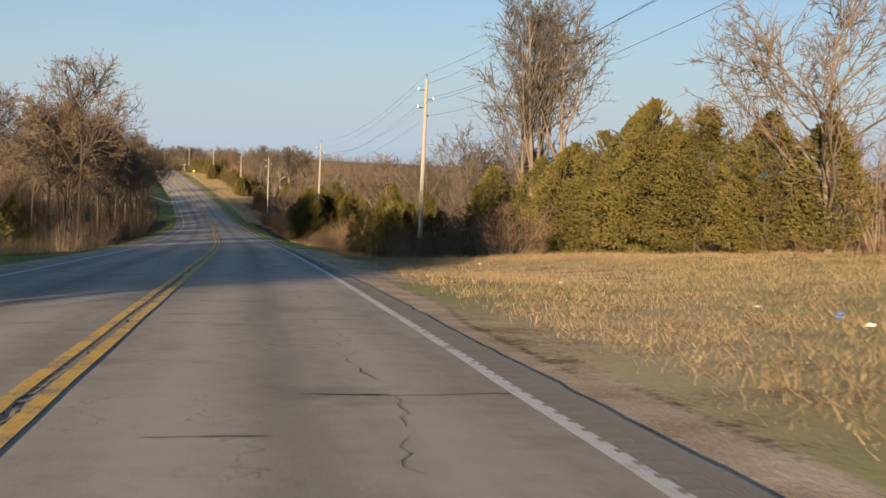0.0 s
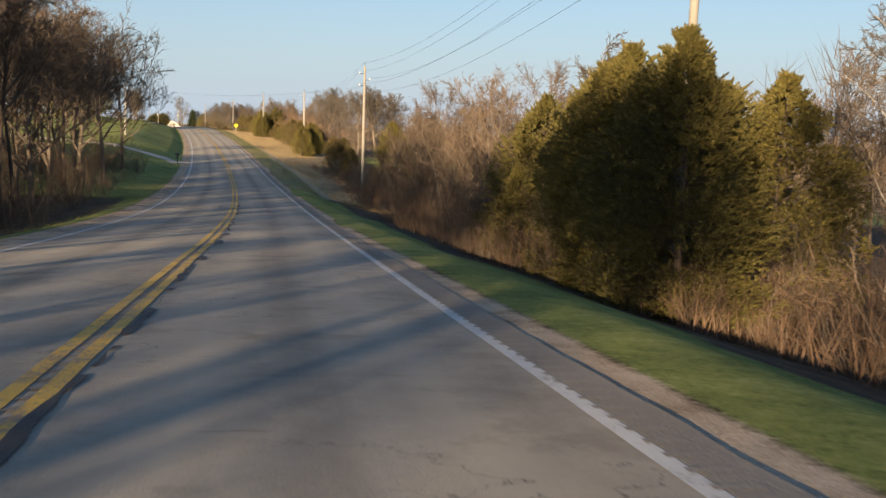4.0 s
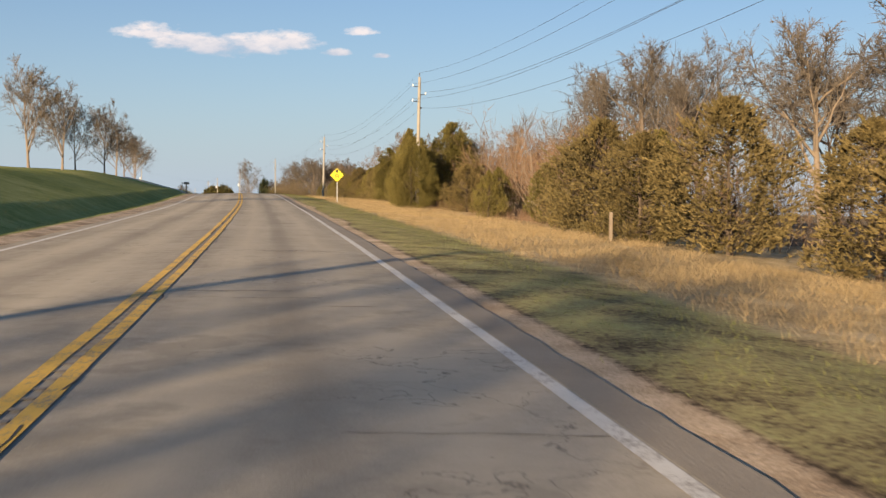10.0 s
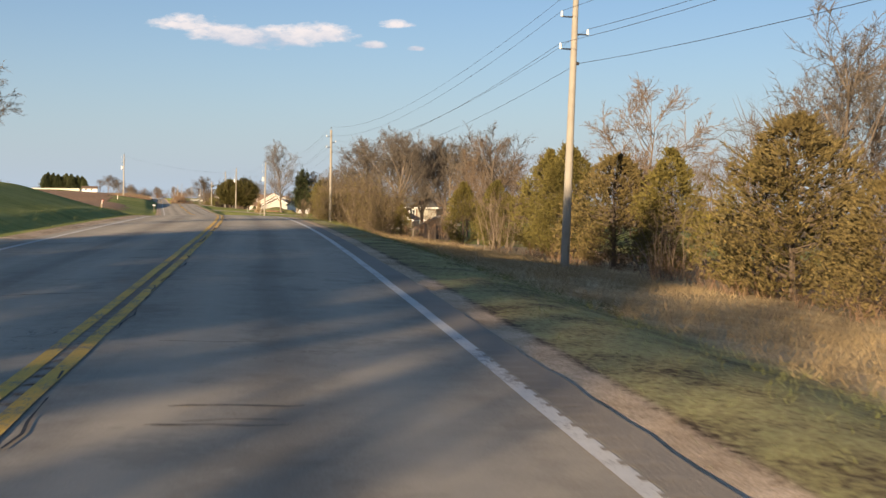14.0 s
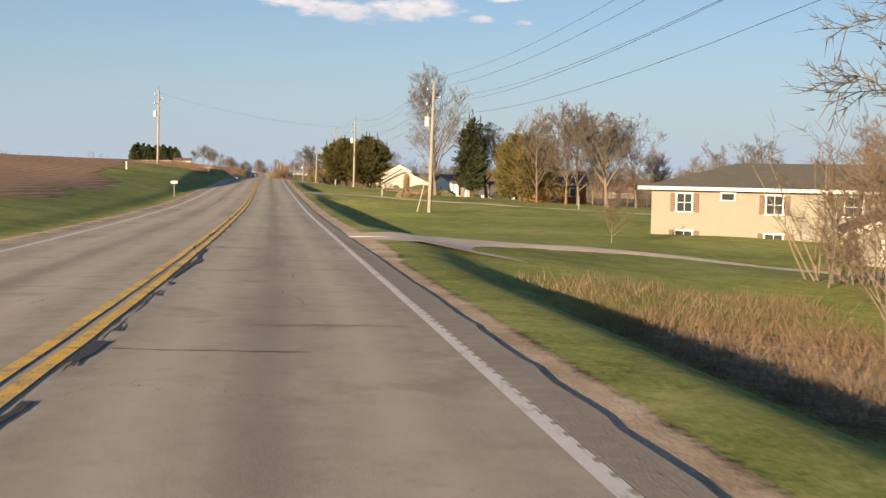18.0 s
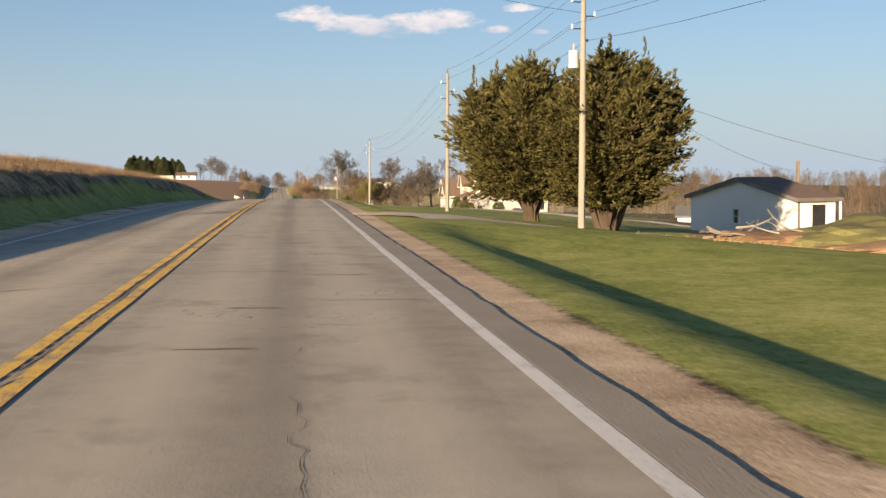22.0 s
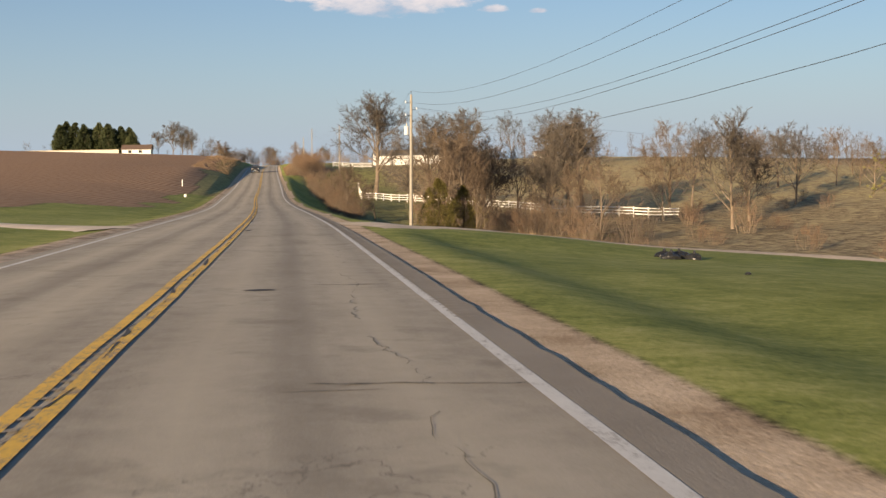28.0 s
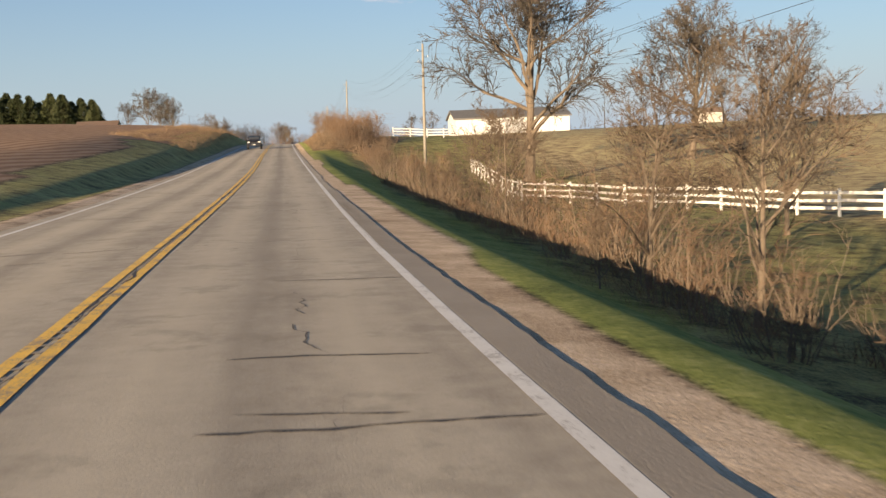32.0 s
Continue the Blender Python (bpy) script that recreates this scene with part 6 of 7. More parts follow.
def gable_prism(x0, x1, y0, y1, z0, z_eave, z_ridge, along_y=True):
    """A house body with gable ends; the ridge runs along y or along x."""
    if along_y:
        m = (x0 + x1) / 2
        p = [(x0, y0, z0), (x1, y0, z0), (x1, y0, z_eave), (m, y0, z_ridge), (x0, y0, z_eave), (x0, y1, z0), (x1, y1, z0), (x1, y1, z_eave), (m, y1, z_ridge), (x0, y1, z_eave)]
    else:
        m = (y0 + y1) / 2
        p = [(x0, y0, z0), (x0, y1, z0), (x0, y1, z_eave), (x0, m, z_ridge), (x0, y0, z_eave), (x1, y0, z0), (x1, y1, z0), (x1, y1, z_eave), (x1, m, z_ridge), (x1, y0, z_eave)]
    f = [(0, 1, 2, 3, 4), (5, 9, 8, 7, 6), (0, 4, 9, 5), (1, 6, 7, 2), (4, 3, 8, 9), (2, 7, 8, 3), (0, 5, 6, 1)]
    return bm_poly(p, f)


def slab(a, b, c, d, thick):
    """A flat slab over four corners, thick upwards along its normal."""
    a, b, c, d = Vector(a), Vector(b), Vector(c), Vector(d)
    n = (b - a).cross(d - a).normalized()
    if n.z < 0:
        n = -n
    top = [p + n * thick for p in (a, b, c, d)]
    return bm_poly([tuple(p) for p in (a, b, c, d, *top)], [(0, 1, 2, 3), (4, 7, 6, 5), (0, 4, 5, 1), (1, 5, 6, 2), (2, 6, 7, 3), (3, 7, 4, 0)])


def beam(a, b, w, h, name, material, parent, label=""):
    """A squared bar from a to b."""
    a, b = Vector(a), Vector(b)
    v = b - a
    m = Matrix.Translation((a + b) / 2) @ v.to_track_quat('Y', 'Z').to_matrix().to_4x4()
    bm = bm_box((w, v.length, h), bevel=min(w, h) * 0.12)
    bmesh.ops.transform(bm, matrix=m, verts=bm.verts)
    return part(name, bm, material, parent, label)


def gable_house(parent, x0, x1, y0, y1, z0, z_eave, z_ridge, wall_mat, roof_mat, along_y=True, over=0.45, trim=None, thick=0.14):
    part("wall", gable_prism(x0, x1, y0, y1, z0, z_eave, z_ridge, along_y), wall_mat, parent)
    if along_y:
        m, half = (x0 + x1) / 2, (x1 - x0) / 2
    else:
        m, half = (y0 + y1) / 2, (y1 - y0) / 2
    slope = (z_ridge - z_eave) / half
    zl = z_eave - slope * over
    for sgn in (-1, 1):
        e = m + sgn * (half + over)
        if along_y:
            q = [(e, y0 - over, zl + .01), (e, y1 + over, zl + .01), (m, y1 + over, z_ridge + .01), (m, y0 - over, z_ridge + .01)]
        else:
            q = [(x0 - over, e, zl + .01), (x1 + over, e, zl + .01), (x1 + over, m, z_ridge + .01), (x0 - over, m, z_ridge + .01)]
        part("roof", slab(*q, thick), roof_mat, parent)
        if trim:
            beam(q[0], q[3], 0.05, 0.24, "fascia", trim, parent)
            beam(q[1], q[2], 0.05, 0.24, "fascia", trim, parent)
            beam(q[0], q[1], 0.05, 0.2, "gutter", trim, parent)


def house_window(parent, centre, w, h, facing, frame=None, rows=2, cols=2, shutters=None, arch=False):
    """A framed window set on a wall; facing is the outward unit vector."""
    c, n = Vector(centre), Vector(facing)
    u = Vector((-n.y, n.x, 0))
    rot = Matrix((u, n, Vector((0, 0, 1)))).transposed().to_4x4()
    m = Matrix.Translation(c) @ rot
    fm = frame or WHITE_PAINT

    def put(name, size, at, mat, par):
        bm = bm_box(size, at, 0.008)
        bmesh.ops.transform(bm, matrix=m, verts=bm.verts)
        return part(name, bm, mat, par)
    win = put("window", (w, 0.06, h), (0, 0.02, 0), GLASS_DARK, parent)
    for sx in (-1, 1):
        put("window_frame", (0.09, 0.14, h + 0.18), (sx * (w / 2 + 0.04), 0.04, 0), fm, win)
    put("window_frame", (w + 0.26, 0.14, 0.09), (0, 0.04, h / 2 + 0.04), fm, win)
    put("window_sill", (w + 0.3, 0.2, 0.07), (0, 0.07, -h / 2 - 0.05), fm, win)
    for i in range(1, cols):
        put("glazing_bar", (0.035, 0.04, h), (-w / 2 + w * i / cols, 0.06, 0), fm, win)
    for i in range(1, rows):
        put("glazing_bar", (w, 0.04, 0.035), (0, 0.062, -h / 2 + h * i / rows), fm, win)
    if shutters:
        for sx in (-1, 1):
            put("shutter", (0.34, 0.05, h + 0.1), (sx * (w / 2 + 0.3), 0.03, 0), shutters, parent)
    if arch:
        n_ = 12
        pts = [(0, 0.0, 0)] + [(math.cos(math.pi * i / n_) * w / 2, 0.0, math.sin(math.pi * i / n_) * w / 2) for i in range(n_ + 1)]
        bm = bm_poly(pts, [(0, i, i + 1) for i in range(1, n_ + 1)])
        bmesh.ops.translate(bm, vec=(0, 0.052, h / 2 + 0.09), verts=bm.verts)
        bmesh.ops.transform(bm, matrix=m, verts=bm.verts)
        part("arch_pane", bm, GLASS_DARK, win)
        for i in range(n_):
            a, b = Vector(pts[i + 1]), Vector(pts[i + 2])
            off = Vector((0, 0.06, h / 2 + 0.09))
            beam(m @ (a * 1.07 + off), m @ (b * 1.07 + off), 0.06, 0.1, "arch_trim", fm, win)
    return win


def cream_house():
    """The cream house: stepped gables, a dormer with an arched window, a double garage and a porch."""
    h = spot("house", 860, 36, "cream sided house with brown shingle roof and double garage", "house", level=-2.35)
    gable_house(h, -4.4, 8.0, -11.5, -3.5, -0.6, 2.9, 5.9, CREAM_SIDING, ROOF_BROWN, trim=WHITE_PAINT)
    gable_house(h, -4.6, 8.2, -3.9, 2.2, -0.6, 3.1, 6.8, CREAM_SIDING, ROOF_BROWN, trim=WHITE_PAINT)
    gable_house(h, -3.9, 6.4, 1.6, 8.4, -0.6, 5.2, 8.0, CREAM_SIDING, ROOF_BROWN, trim=WHITE_PAINT)
    gable_house(h, -4.7, 1.0, 2.4, 6.6, -0.6, 5.2, 7.5, CREAM_SIDING, ROOF_BROWN, along_y=False, trim=WHITE_PAINT)
    gable_house(h, -7.2, 4.0, 8.4, 15.0, -0.6, 3.3, 6.2, CREAM_SIDING, ROOF_BROWN, along_y=False, trim=WHITE_PAINT)
    # stone facing of the garage front, and its two doors
    part("stone_facing", bm_box((0.12, 6.6, 3.2), (-7.27, 11.7, 0.98)), STONE, h, "pale stone facing")
    part("pent_roof", slab((-7.75, 8.0, 2.95), (-7.75, 15.4, 2.95), (-7.2, 15.4, 3.3), (-7.2, 8.0, 3.3), 0.08), ROOF_BROWN, h)
    for y in (10.1, 13.2):
        door = part("garage_door", bm_box((0.08, 2.4, 2.75), (-7.36, y, 0.95), 0.02), WHITE_PAINT, h, "white panelled garage door")
        for i in range(4):
            part("panel_groove", bm_box((0.02, 2.34, 0.03), (-7.405, y, 0.15 + i * 0.55)), GREY_PAINT, door)
    part("gable_vent", bm_cyl(0.28, 0.28, 0.06, (-7.22, 11.7, 4.6), 14, Matrix.Rotation(radians(-90), 4, 'Y')), GREY_PAINT, h)
    house_window(h, (-4.72, 4.5, 5.1), 1.1, 1.3, (-1, 0, 0), rows=4, cols=2, arch=True)
    house_window(h, (7.0, -11.52, 1.5), 0.8, 1.5, (0, -1, 0), rows=1, cols=1)
    # porch
    part("porch_roof", slab((-7.2, -4.4, 2.55), (-7.2, 2.4, 2.55), (-4.0, 2.4, 3.7), (-4.0, -4.4, 3.7), 0.14), ROOF_BROWN, h)
    part("porch_floor", bm_box((2.7, 6.6, 0.6), (-5.9, -1.0, -0.2), 0.02), CONCRETE, h)
    part("porch_beam", bm_box((0.16, 6.7, 0.26), (-7.0, -1.0, 2.42), 0.01), WHITE_PAINT, h)
    for y in (-4.1, -1.6, 0.6, 2.1):
        post = part("porch_column", bm_box((0.22, 0.22, 2.3), (-7.0, y, 1.2), 0.02), WHITE_PAINT, h)
        part("column_base", bm_box((0.34, 0.34, 0.3), (-7.0, y, 0.2), 0.02), WHITE_PAINT, post)
    rail = part("porch_rail", bm_box((0.06, 4.4, 0.06), (-7.0, -1.8, 0.95), 0.01), WHITE_PAINT, h)
    for i in range(22):
        part("baluster", bm_box((0.035, 0.035, 0.75), (-7.0, -3.9 + i * 0.2, 0.55)), WHITE_PAINT, rail)
    house_window(h, (-4.63, 0.4, 1.5), 0.9, 1.5, (-1, 0, 0), rows=4, cols=3)
    house_window(h, (-4.63, -2.6, 1.4), 1.3, 1.4, (-1, 0, 0), rows=3, cols=2)
    part("front_door", bm_box((0.07, 0.95, 2.1), (-4.66, -1.0, 1.15), 0.02), RED_WOOD, h)
    for y in (8.1, 2.0):
        part("downpipe", bm_cyl(0.05, 0.05, 3.2, (-4.9 if y < 5 else -7.0, y + .05, -0.4), 8), WHITE_PAINT, h)
    # deck behind
    part("deck_floor", bm_box((3.0, 2.6, 0.15), (9.6, -9.6, 0.25), 0.01), OLD_WOOD, h)
    for x, y in ((10.9, -10.8), (10.9, -8.4), (8.3, -10.8)):
        part("deck_post", bm_box((0.14, 0.14, 2.4), (x, y, 0.0)), OLD_WOOD, h)
    dr = part("deck_rail", bm_box((3.0, 0.07, 0.07), (9.6, -10.85, 1.2), 0.01), OLD_WOOD, h)
    for i in range(14):
        part("deck_baluster", bm_box((0.04, 0.04, 0.9), (8.3 + i * 0.2, -10.85, 0.75)), OLD_WOOD, dr)
    return h


cream_house()


def tan_house():
    """The raised tan house with a hip roof."""
    h = spot("house", 606.2, 25.4, "tan two-level house with a low grey-brown hip roof", "house", turn=-39.0, level=-1.9)
    # x runs along the front, y goes back
    part("wall", bm_box((17.5, 9.0, 4.4), (8.75, 4.5, 1.1)), TAN_SIDING, h)
    part("foundation", bm_box((17.6, 9.1, 0.9), (8.75, 4.5, -1.3)), CONCRETE, h)
    o, ze, zr = 0.7, 3.25, 4.9
    a, b, c, d = (-o, -o, ze), (17.5 + o, -o, ze), (17.5 + o, 9 + o, ze), (-o, 9 + o, ze)
    r0, r1 = (4.5, 4.5, zr), (13.0, 4.5, zr)
    part("roof", bm_poly([a, b, c, d, r0, r1], [(0, 1, 5, 4), (1, 2, 5), (2, 3, 4, 5), (3, 0, 4), (0, 3, 2, 1)]), OLD_SHINGLE, h)
    for p, q in ((a, b), (b, c), (c, d), (d, a)):
        beam((p[0], p[1], ze - .06), (q[0], q[1], ze - .06), 0.08, 0.22, "fascia", WHITE_PAINT, h)
    for x in (2.3, 8.2, 13.0):
        house_window(h, (x, -0.01, 2.25), 1.0, 1.15, (0, -1, 0), rows=2, cols=2, shutters=ROOF_BROWN)
        house_window(h, (x, -0.01, -0.05), 1.1, 0.8, (0, -1, 0), rows=1, cols=2, shutters=ROOF_BROWN)
    house_window(h, (5.2, -0.01, 2.7), 0.8, 0.4, (0, -1, 0), rows=1, cols=1)
    for y in (2.5, 6.5):
        house_window(h, (-0.01, y, 2.25), 1.0, 1.15, (-1, 0, 0), shutters=ROOF_BROWN)
    part("garage_door", bm_box((2.6, 0.08, 2.1), (15.6, -0.04, 0.1), 0.02), WHITE_PAINT, h)
    return h


tan_house()


def small_building(name, label, s, d, turn, w, l, eave, ridge, wall, roof, level=None, doors=(), windows=(), along_y=True):
    h = spot(name, s, d, label, name.split("_")[-1], turn=turn, level=level)
    gable_house(h, 0, w, 0, l, -0.6, eave, ridge, wall, roof, along_y=along_y, over=0.35, trim=ROOF_GREY if wall in (WHITE_SIDING, OLD_WOOD) else WHITE_PAINT)
    for x, dw, dh, mat in doors:
        part("door", bm_box((dw, 0.07, dh), (x, -0.03, dh / 2), 0.01), mat, h)
    for x, z, ww, hh in windows:
        house_window(h, (x, -0.01, z), ww, hh, (0, -1, 0), rows=1, cols=1)
    return h


shop = small_building("shop_building", "white metal workshop with a low dark gable roof", 724.4, 31.2, 8, 2.6, 14.0, 2.25, 3.5, WHITE_SIDING, ROOF_BROWN, level=-2.55, doors=((1.4, 0.9, 1.9, DARK_METAL),), along_y=False)
house_window(shop, (-0.01, 7.4, 0.95), 0.62, 0.95, (-1, 0, 0), rows=2, cols=1)
part("porch_post", bm_box((0.12, 0.12, 2.5), (2.8, -0.25, 0.95), 0.01), WHITE_PAINT, shop)
part("downspout", bm_box((0.08, 0.08, 2.5), (-0.05, -0.05, 0.95), 0.01), ROOF_BROWN, shop)
small_building("long_shed", "long low white shed with small windows", 800, 50, -20, 12.0, 6.0, 2.2, 3.3, WHITE_SIDING, ROOF_GREY, level=-5.0, windows=((7.0, 1.2, 0.7, 0.9), (9.0, 1.2, 0.7, 0.9)), along_y=False)
small_building("red_house", "small red-stained wooden house among trees", 687, 34.6, -10, 9.5, 8.0, 2.7, 4.4, RED_WOOD, ROOF_BROWN, doors=((5.0, 0.9, 2.0, OLD_WOOD),), windows=((2.2, 1.5, 0.9, 1.1), (7.6, 1.5, 0.9, 1.1)), along_y=False)
small_building("white_barn", "long white barn with a dark roof on the pasture hill", 1155, 29.7, 0, 20.0, 9.0, 2.9, 4.3, WHITE_SIDING, ROOF_GREY, level=0.3, doors=((10.0, 3.0, 2.6, GREY_PAINT), (16.0, 1.1, 2.1, GREY_PAINT)), along_y=False)
small_building("horse_hut", "small cream hut on the pasture ridge", 1171, 80.0, 0, 4.0, 3.0, 2.0, 2.8, CREAM_SIDING, ROOF_BROWN, along_y=False)
small_building("hill_house", "low white house on the field ridge", 1290, -58.0, 0, 11.0, 8.0, 2.4, 4.0, WHITE_SIDING, ROOF_BROWN, along_y=False, windows=((3.0, 1.4, 1.2, 1.0), (7.0, 1.4, 1.2, 1.0)))
small_building("old_shed", "small weathered grey shed in the brush", 541, 24.0, -15, 4.0, 3.5, 1.9, 2.8, OLD_WOOD, ROOF_GREY, level=-2.7, doors=((2.0, 0.9, 1.7, DARK_METAL),))
small_building("garage_shed", "small tan shed beside the house", 583, 27.0, -25, 5.0, 6.0, 2.3, 3.4, TAN_SIDING, ROOF_BROWN, level=-2.9, doors=((2.5, 2.4, 2.0, WHITE_PAINT),))
small_building("far_house", "distant house with a brown roof below the hill", 900, 112, -30, 12.0, 8.0, 2.4, 4.2, TAN_SIDING, ROOF_BROWN, along_y=False)
small_building("far_house", "distant barn with grey boards on the slope", 985, 105, -20, 7.0, 6.0, 2.6, 4.2, OLD_WOOD, ROOF_BROWN)
wall_ = spot("field_wall", 1296, -62, "long low cream wall along the field ridge", "wall")
part("wall_panel", bm_box((36.0, 0.3, 2.2), (-16.0, 0, 0.9), 0.03), CREAM_SIDING, wall_)
part("wall_cap", bm_box((36.2, 0.42, 0.12), (-16.0, 0, 2.06), 0.02), STONE, wall_)
carport = spot("carport", 690, 31.0, "open wooden carport beside the red house", "carport", turn=-10)
part("carport_roof", slab((-0.4, -0.4, 2.3), (6.4, -0.4, 2.3), (6.4, 5.4, 2.6), (-0.4, 5.4, 2.6), 0.14), ROOF_BROWN, carport)
for x in (0, 2.0, 4.0, 6.0):
    for y in (0, 5):
        part("carport_post", bm_box((0.14, 0.14, 3.0), (x, y, 1.0)), OLD_WOOD, carport)


# ---- vehicles ----
def car_body(length, width, height, suv):
    """A car shell from a side profile, narrowed towards the roof."""
    L, H = length, height
    prof = [(-.5, .22), (-.5, .50), (-.47, .58), (-.40, .62), (-.33, .95), (-.05, 1.0), (.12, .96), (.24, .64), (.44, .56), (.50, .46), (.50, .22)] if not suv else [(-.5, .22), (-.5, .60), (-.47, .92), (-.35, 1.0), (.05, .99), (.14, .93), (.24, .66), (.45, .60), (.50, .50), (.50, .22)]
    pts, faces = [], []
    n = len(prof)
    for sx in (-1, 1):
        for y, z in prof:
            k = 1.0 if z < 0.66 else 0.80
            pts.append((sx * width / 2 * k, y * L, z * H))
    for i in range(n):
        j = (i + 1) % n
        faces.append((i, j, n + j, n + i))
    faces += [tuple(range(n)), tuple(range(2 * n - 1, n - 1, -1))]
    bm = bm_poly(pts, faces)
    bmesh.ops.bevel(bm, geom=bm.edges[:], offset=0.05, segments=2, affect='EDGES')
    return bm


def build_car(s, d, turn, paint, label, length=4.6, width=1.82, height=1.48, suv=False, level=None):
    c = spot("car", s, d, label, "car", turn=turn, level=level)
    body = part("body", car_body(length, width, height, suv), paint, c)
    k = 0.86 if not suv else 0.83
    part("windscreen", bm_box((width * 0.74, 0.04, height * 0.30), (0, length * 0.192, height * 0.80), 0.02, Matrix.Rotation(radians(52 if not suv else 30), 4, 'X')), GLASS_DARK, c)
    part("rear_window", bm_box((width * 0.70, 0.04, height * 0.26), (0, -length * (0.385 if not suv else 0.488), height * 0.79), 0.02, Matrix.Rotation(radians(-38 if not suv else -10), 4, 'X')), GLASS_DARK, c)
    for sx in (-1, 1):
        for y, l in ((-0.18, 0.22), (0.06, 0.18)):
            part("side_window", bm_box((0.03, length * l, height * 0.22), (sx * width * 0.425, y * length, height * 0.80), 0.01, Matrix.Rotation(radians(sx * 12), 4, 'Y')), GLASS_DARK, c)
        part("headlight", bm_box((0.36, 0.08, 0.17), (sx * width * 0.36, length * 0.487, height * 0.50), 0.03), WHITE_PAINT, c)
        part("tail_light", bm_box((0.28, 0.07, 0.22), (sx * width * 0.38, -length * 0.492, height * 0.52), 0.03), RED_PAINT, c)
        part("mirror", bm_box((0.2, 0.12, 0.14), (sx * width * 0.53, length * 0.13, height * 0.66), 0.03), paint, c)
        for y in (-0.30, 0.30):
            w = part("wheel", bm_cyl(0.34, 0.34, 0.22, (sx * width * 0.46 - 0.11, y * length, 0.34), 18, Matrix.Rotation(radians(90), 4, 'Y')), RUBBER, c)
            part("rim", bm_cyl(0.2, 0.18, 0.24, (sx * width * 0.46 - 0.12, y * length, 0.34), 12, Matrix.Rotation(radians(90), 4, 'Y')), STEEL, w)
    part("grille", bm_box((width * 0.45, 0.06, 0.2), (0, length * 0.492, height * 0.44), 0.02), BLACK_PLASTIC, c)
    part("bumper", bm_box((width * 0.92, 0.14, 0.2), (0, length * 0.485, height * 0.28), 0.04), BLACK_PLASTIC, c)
    part("number_plate", bm_box((0.4, 0.03, 0.13), (0, length * 0.503, height * 0.32), 0.01), GREY_PAINT, c)
    return c


build_car(1118, -3.4, 180, CAR_DARK, "dark sport utility vehicle in the opposite lane", 4.7, 1.9, 1.78, True, level=0.02)
build_car(699, 35.5, 60, CAR_WHITE, "white sedan parked beside the carport")
build_car(693, 33.2, 70, CAR_WHITE, "pale saloon car parked under the carport roof")

# ---- roadside things ----
def left_pole(s, d, height, transformer):
    p = utility_pole(s, d, height, transformer, seed=int(s))
    TOPS.pop()
    return p


left_pole(684.6, -14.9, 9.8, True)
left_pole(280.5, -15.3, 7.4, False)
wire_between(place(684.6, -14.9, 9.4), place(706.4, 12.6, 9.4), 1.0)
wire_between(place(280.5, -15.3, 7.2), place(219, 10.9, 10.4), 1.2)
wire_between(place(706.4, 12.6, 7.2), place(690, 30.5, 2.7), 1.5)
wire_between(place(706.4, 12.6, 7.8), place(735, 36.0, 4.6), 1.0)
wire_between(place(621.6, 12.6, 8.6), place(655, 38, 5.0), 0.9)
wire_between(place(944, 12.2, 11.6), place(985, 105, 6.0), 1.5)


def warning_sign():
    g = spot("road_sign", 377.4, 5.8, "yellow diamond school bus stop ahead sign on a post", "sign")
    part("post", bm_box((0.07, 0.05, 2.9), (0, 0, 1.1), 0.008), STEEL, g)
    z = 2.15
    diamond = Matrix.Rotation(radians(45), 4, 'Y')
    sheet = part("sign_plate", bm_box((0.78, 0.012, 0.78), (0, -0.04, z), 0.0, diamond), SIGN_YELLOW, g)
    for sx in (-1, 1):
        for sz in (-1, 1):
            beam((sx * 0.515, -0.052, z), (0, -0.052, z + sz * 0.515), 0.006, 0.022, "border_line", BLACK_PAINT, sheet)
    y = -0.052
    part("arrow_head", bm_poly([(-.17, y, z + .27), (.17, y, z + .27), (0, y, z + .45)], [(0, 1, 2)]), BLACK_PAINT, sheet)
    part("arrow_shaft", bm_box((0.11, 0.006, 0.12), (0, y, z + .215)), BLACK_PAINT, sheet)
    bus = part("bus_symbol", bm_box((0.30, 0.006, 0.27), (0, y, z - 0.04), 0.002), BLACK_PAINT, sheet)
    part("bus_window", bm_box((0.24, 0.006, 0.06), (0, y - .005, z - 0.0)), SIGN_YELLOW, bus)
    part("bus_bumper", bm_box((0.22, 0.006, 0.025), (0, y - .005, z - 0.10)), SIGN_YELLOW, bus)
    for sx in (-1, 1):
        part("bus_wheel", bm_box((0.07, 0.006, 0.05), (sx * 0.10, y, z - 0.195)), BLACK_PAINT, bus)
        part("warning_light", bm_cyl(0.035, 0.035, 0.008, (sx * 0.08, y - .004, z + 0.065), 10, Matrix.Rotation(radians(90), 4, 'X')), RED_PAINT, bus)
    part("stop_arm", bm_cyl(0.055, 0.055, 0.008, (-0.27, y, z - 0.06), 8, Matrix.Rotation(radians(90), 4, 'X')), RED_PAINT, sheet)
    for x in (0.22, 0.28):
        part("child_symbol", bm_box((0.035, 0.006, 0.12), (x, y, z - 0.08)), BLACK_PAINT, sheet)


warning_sign()


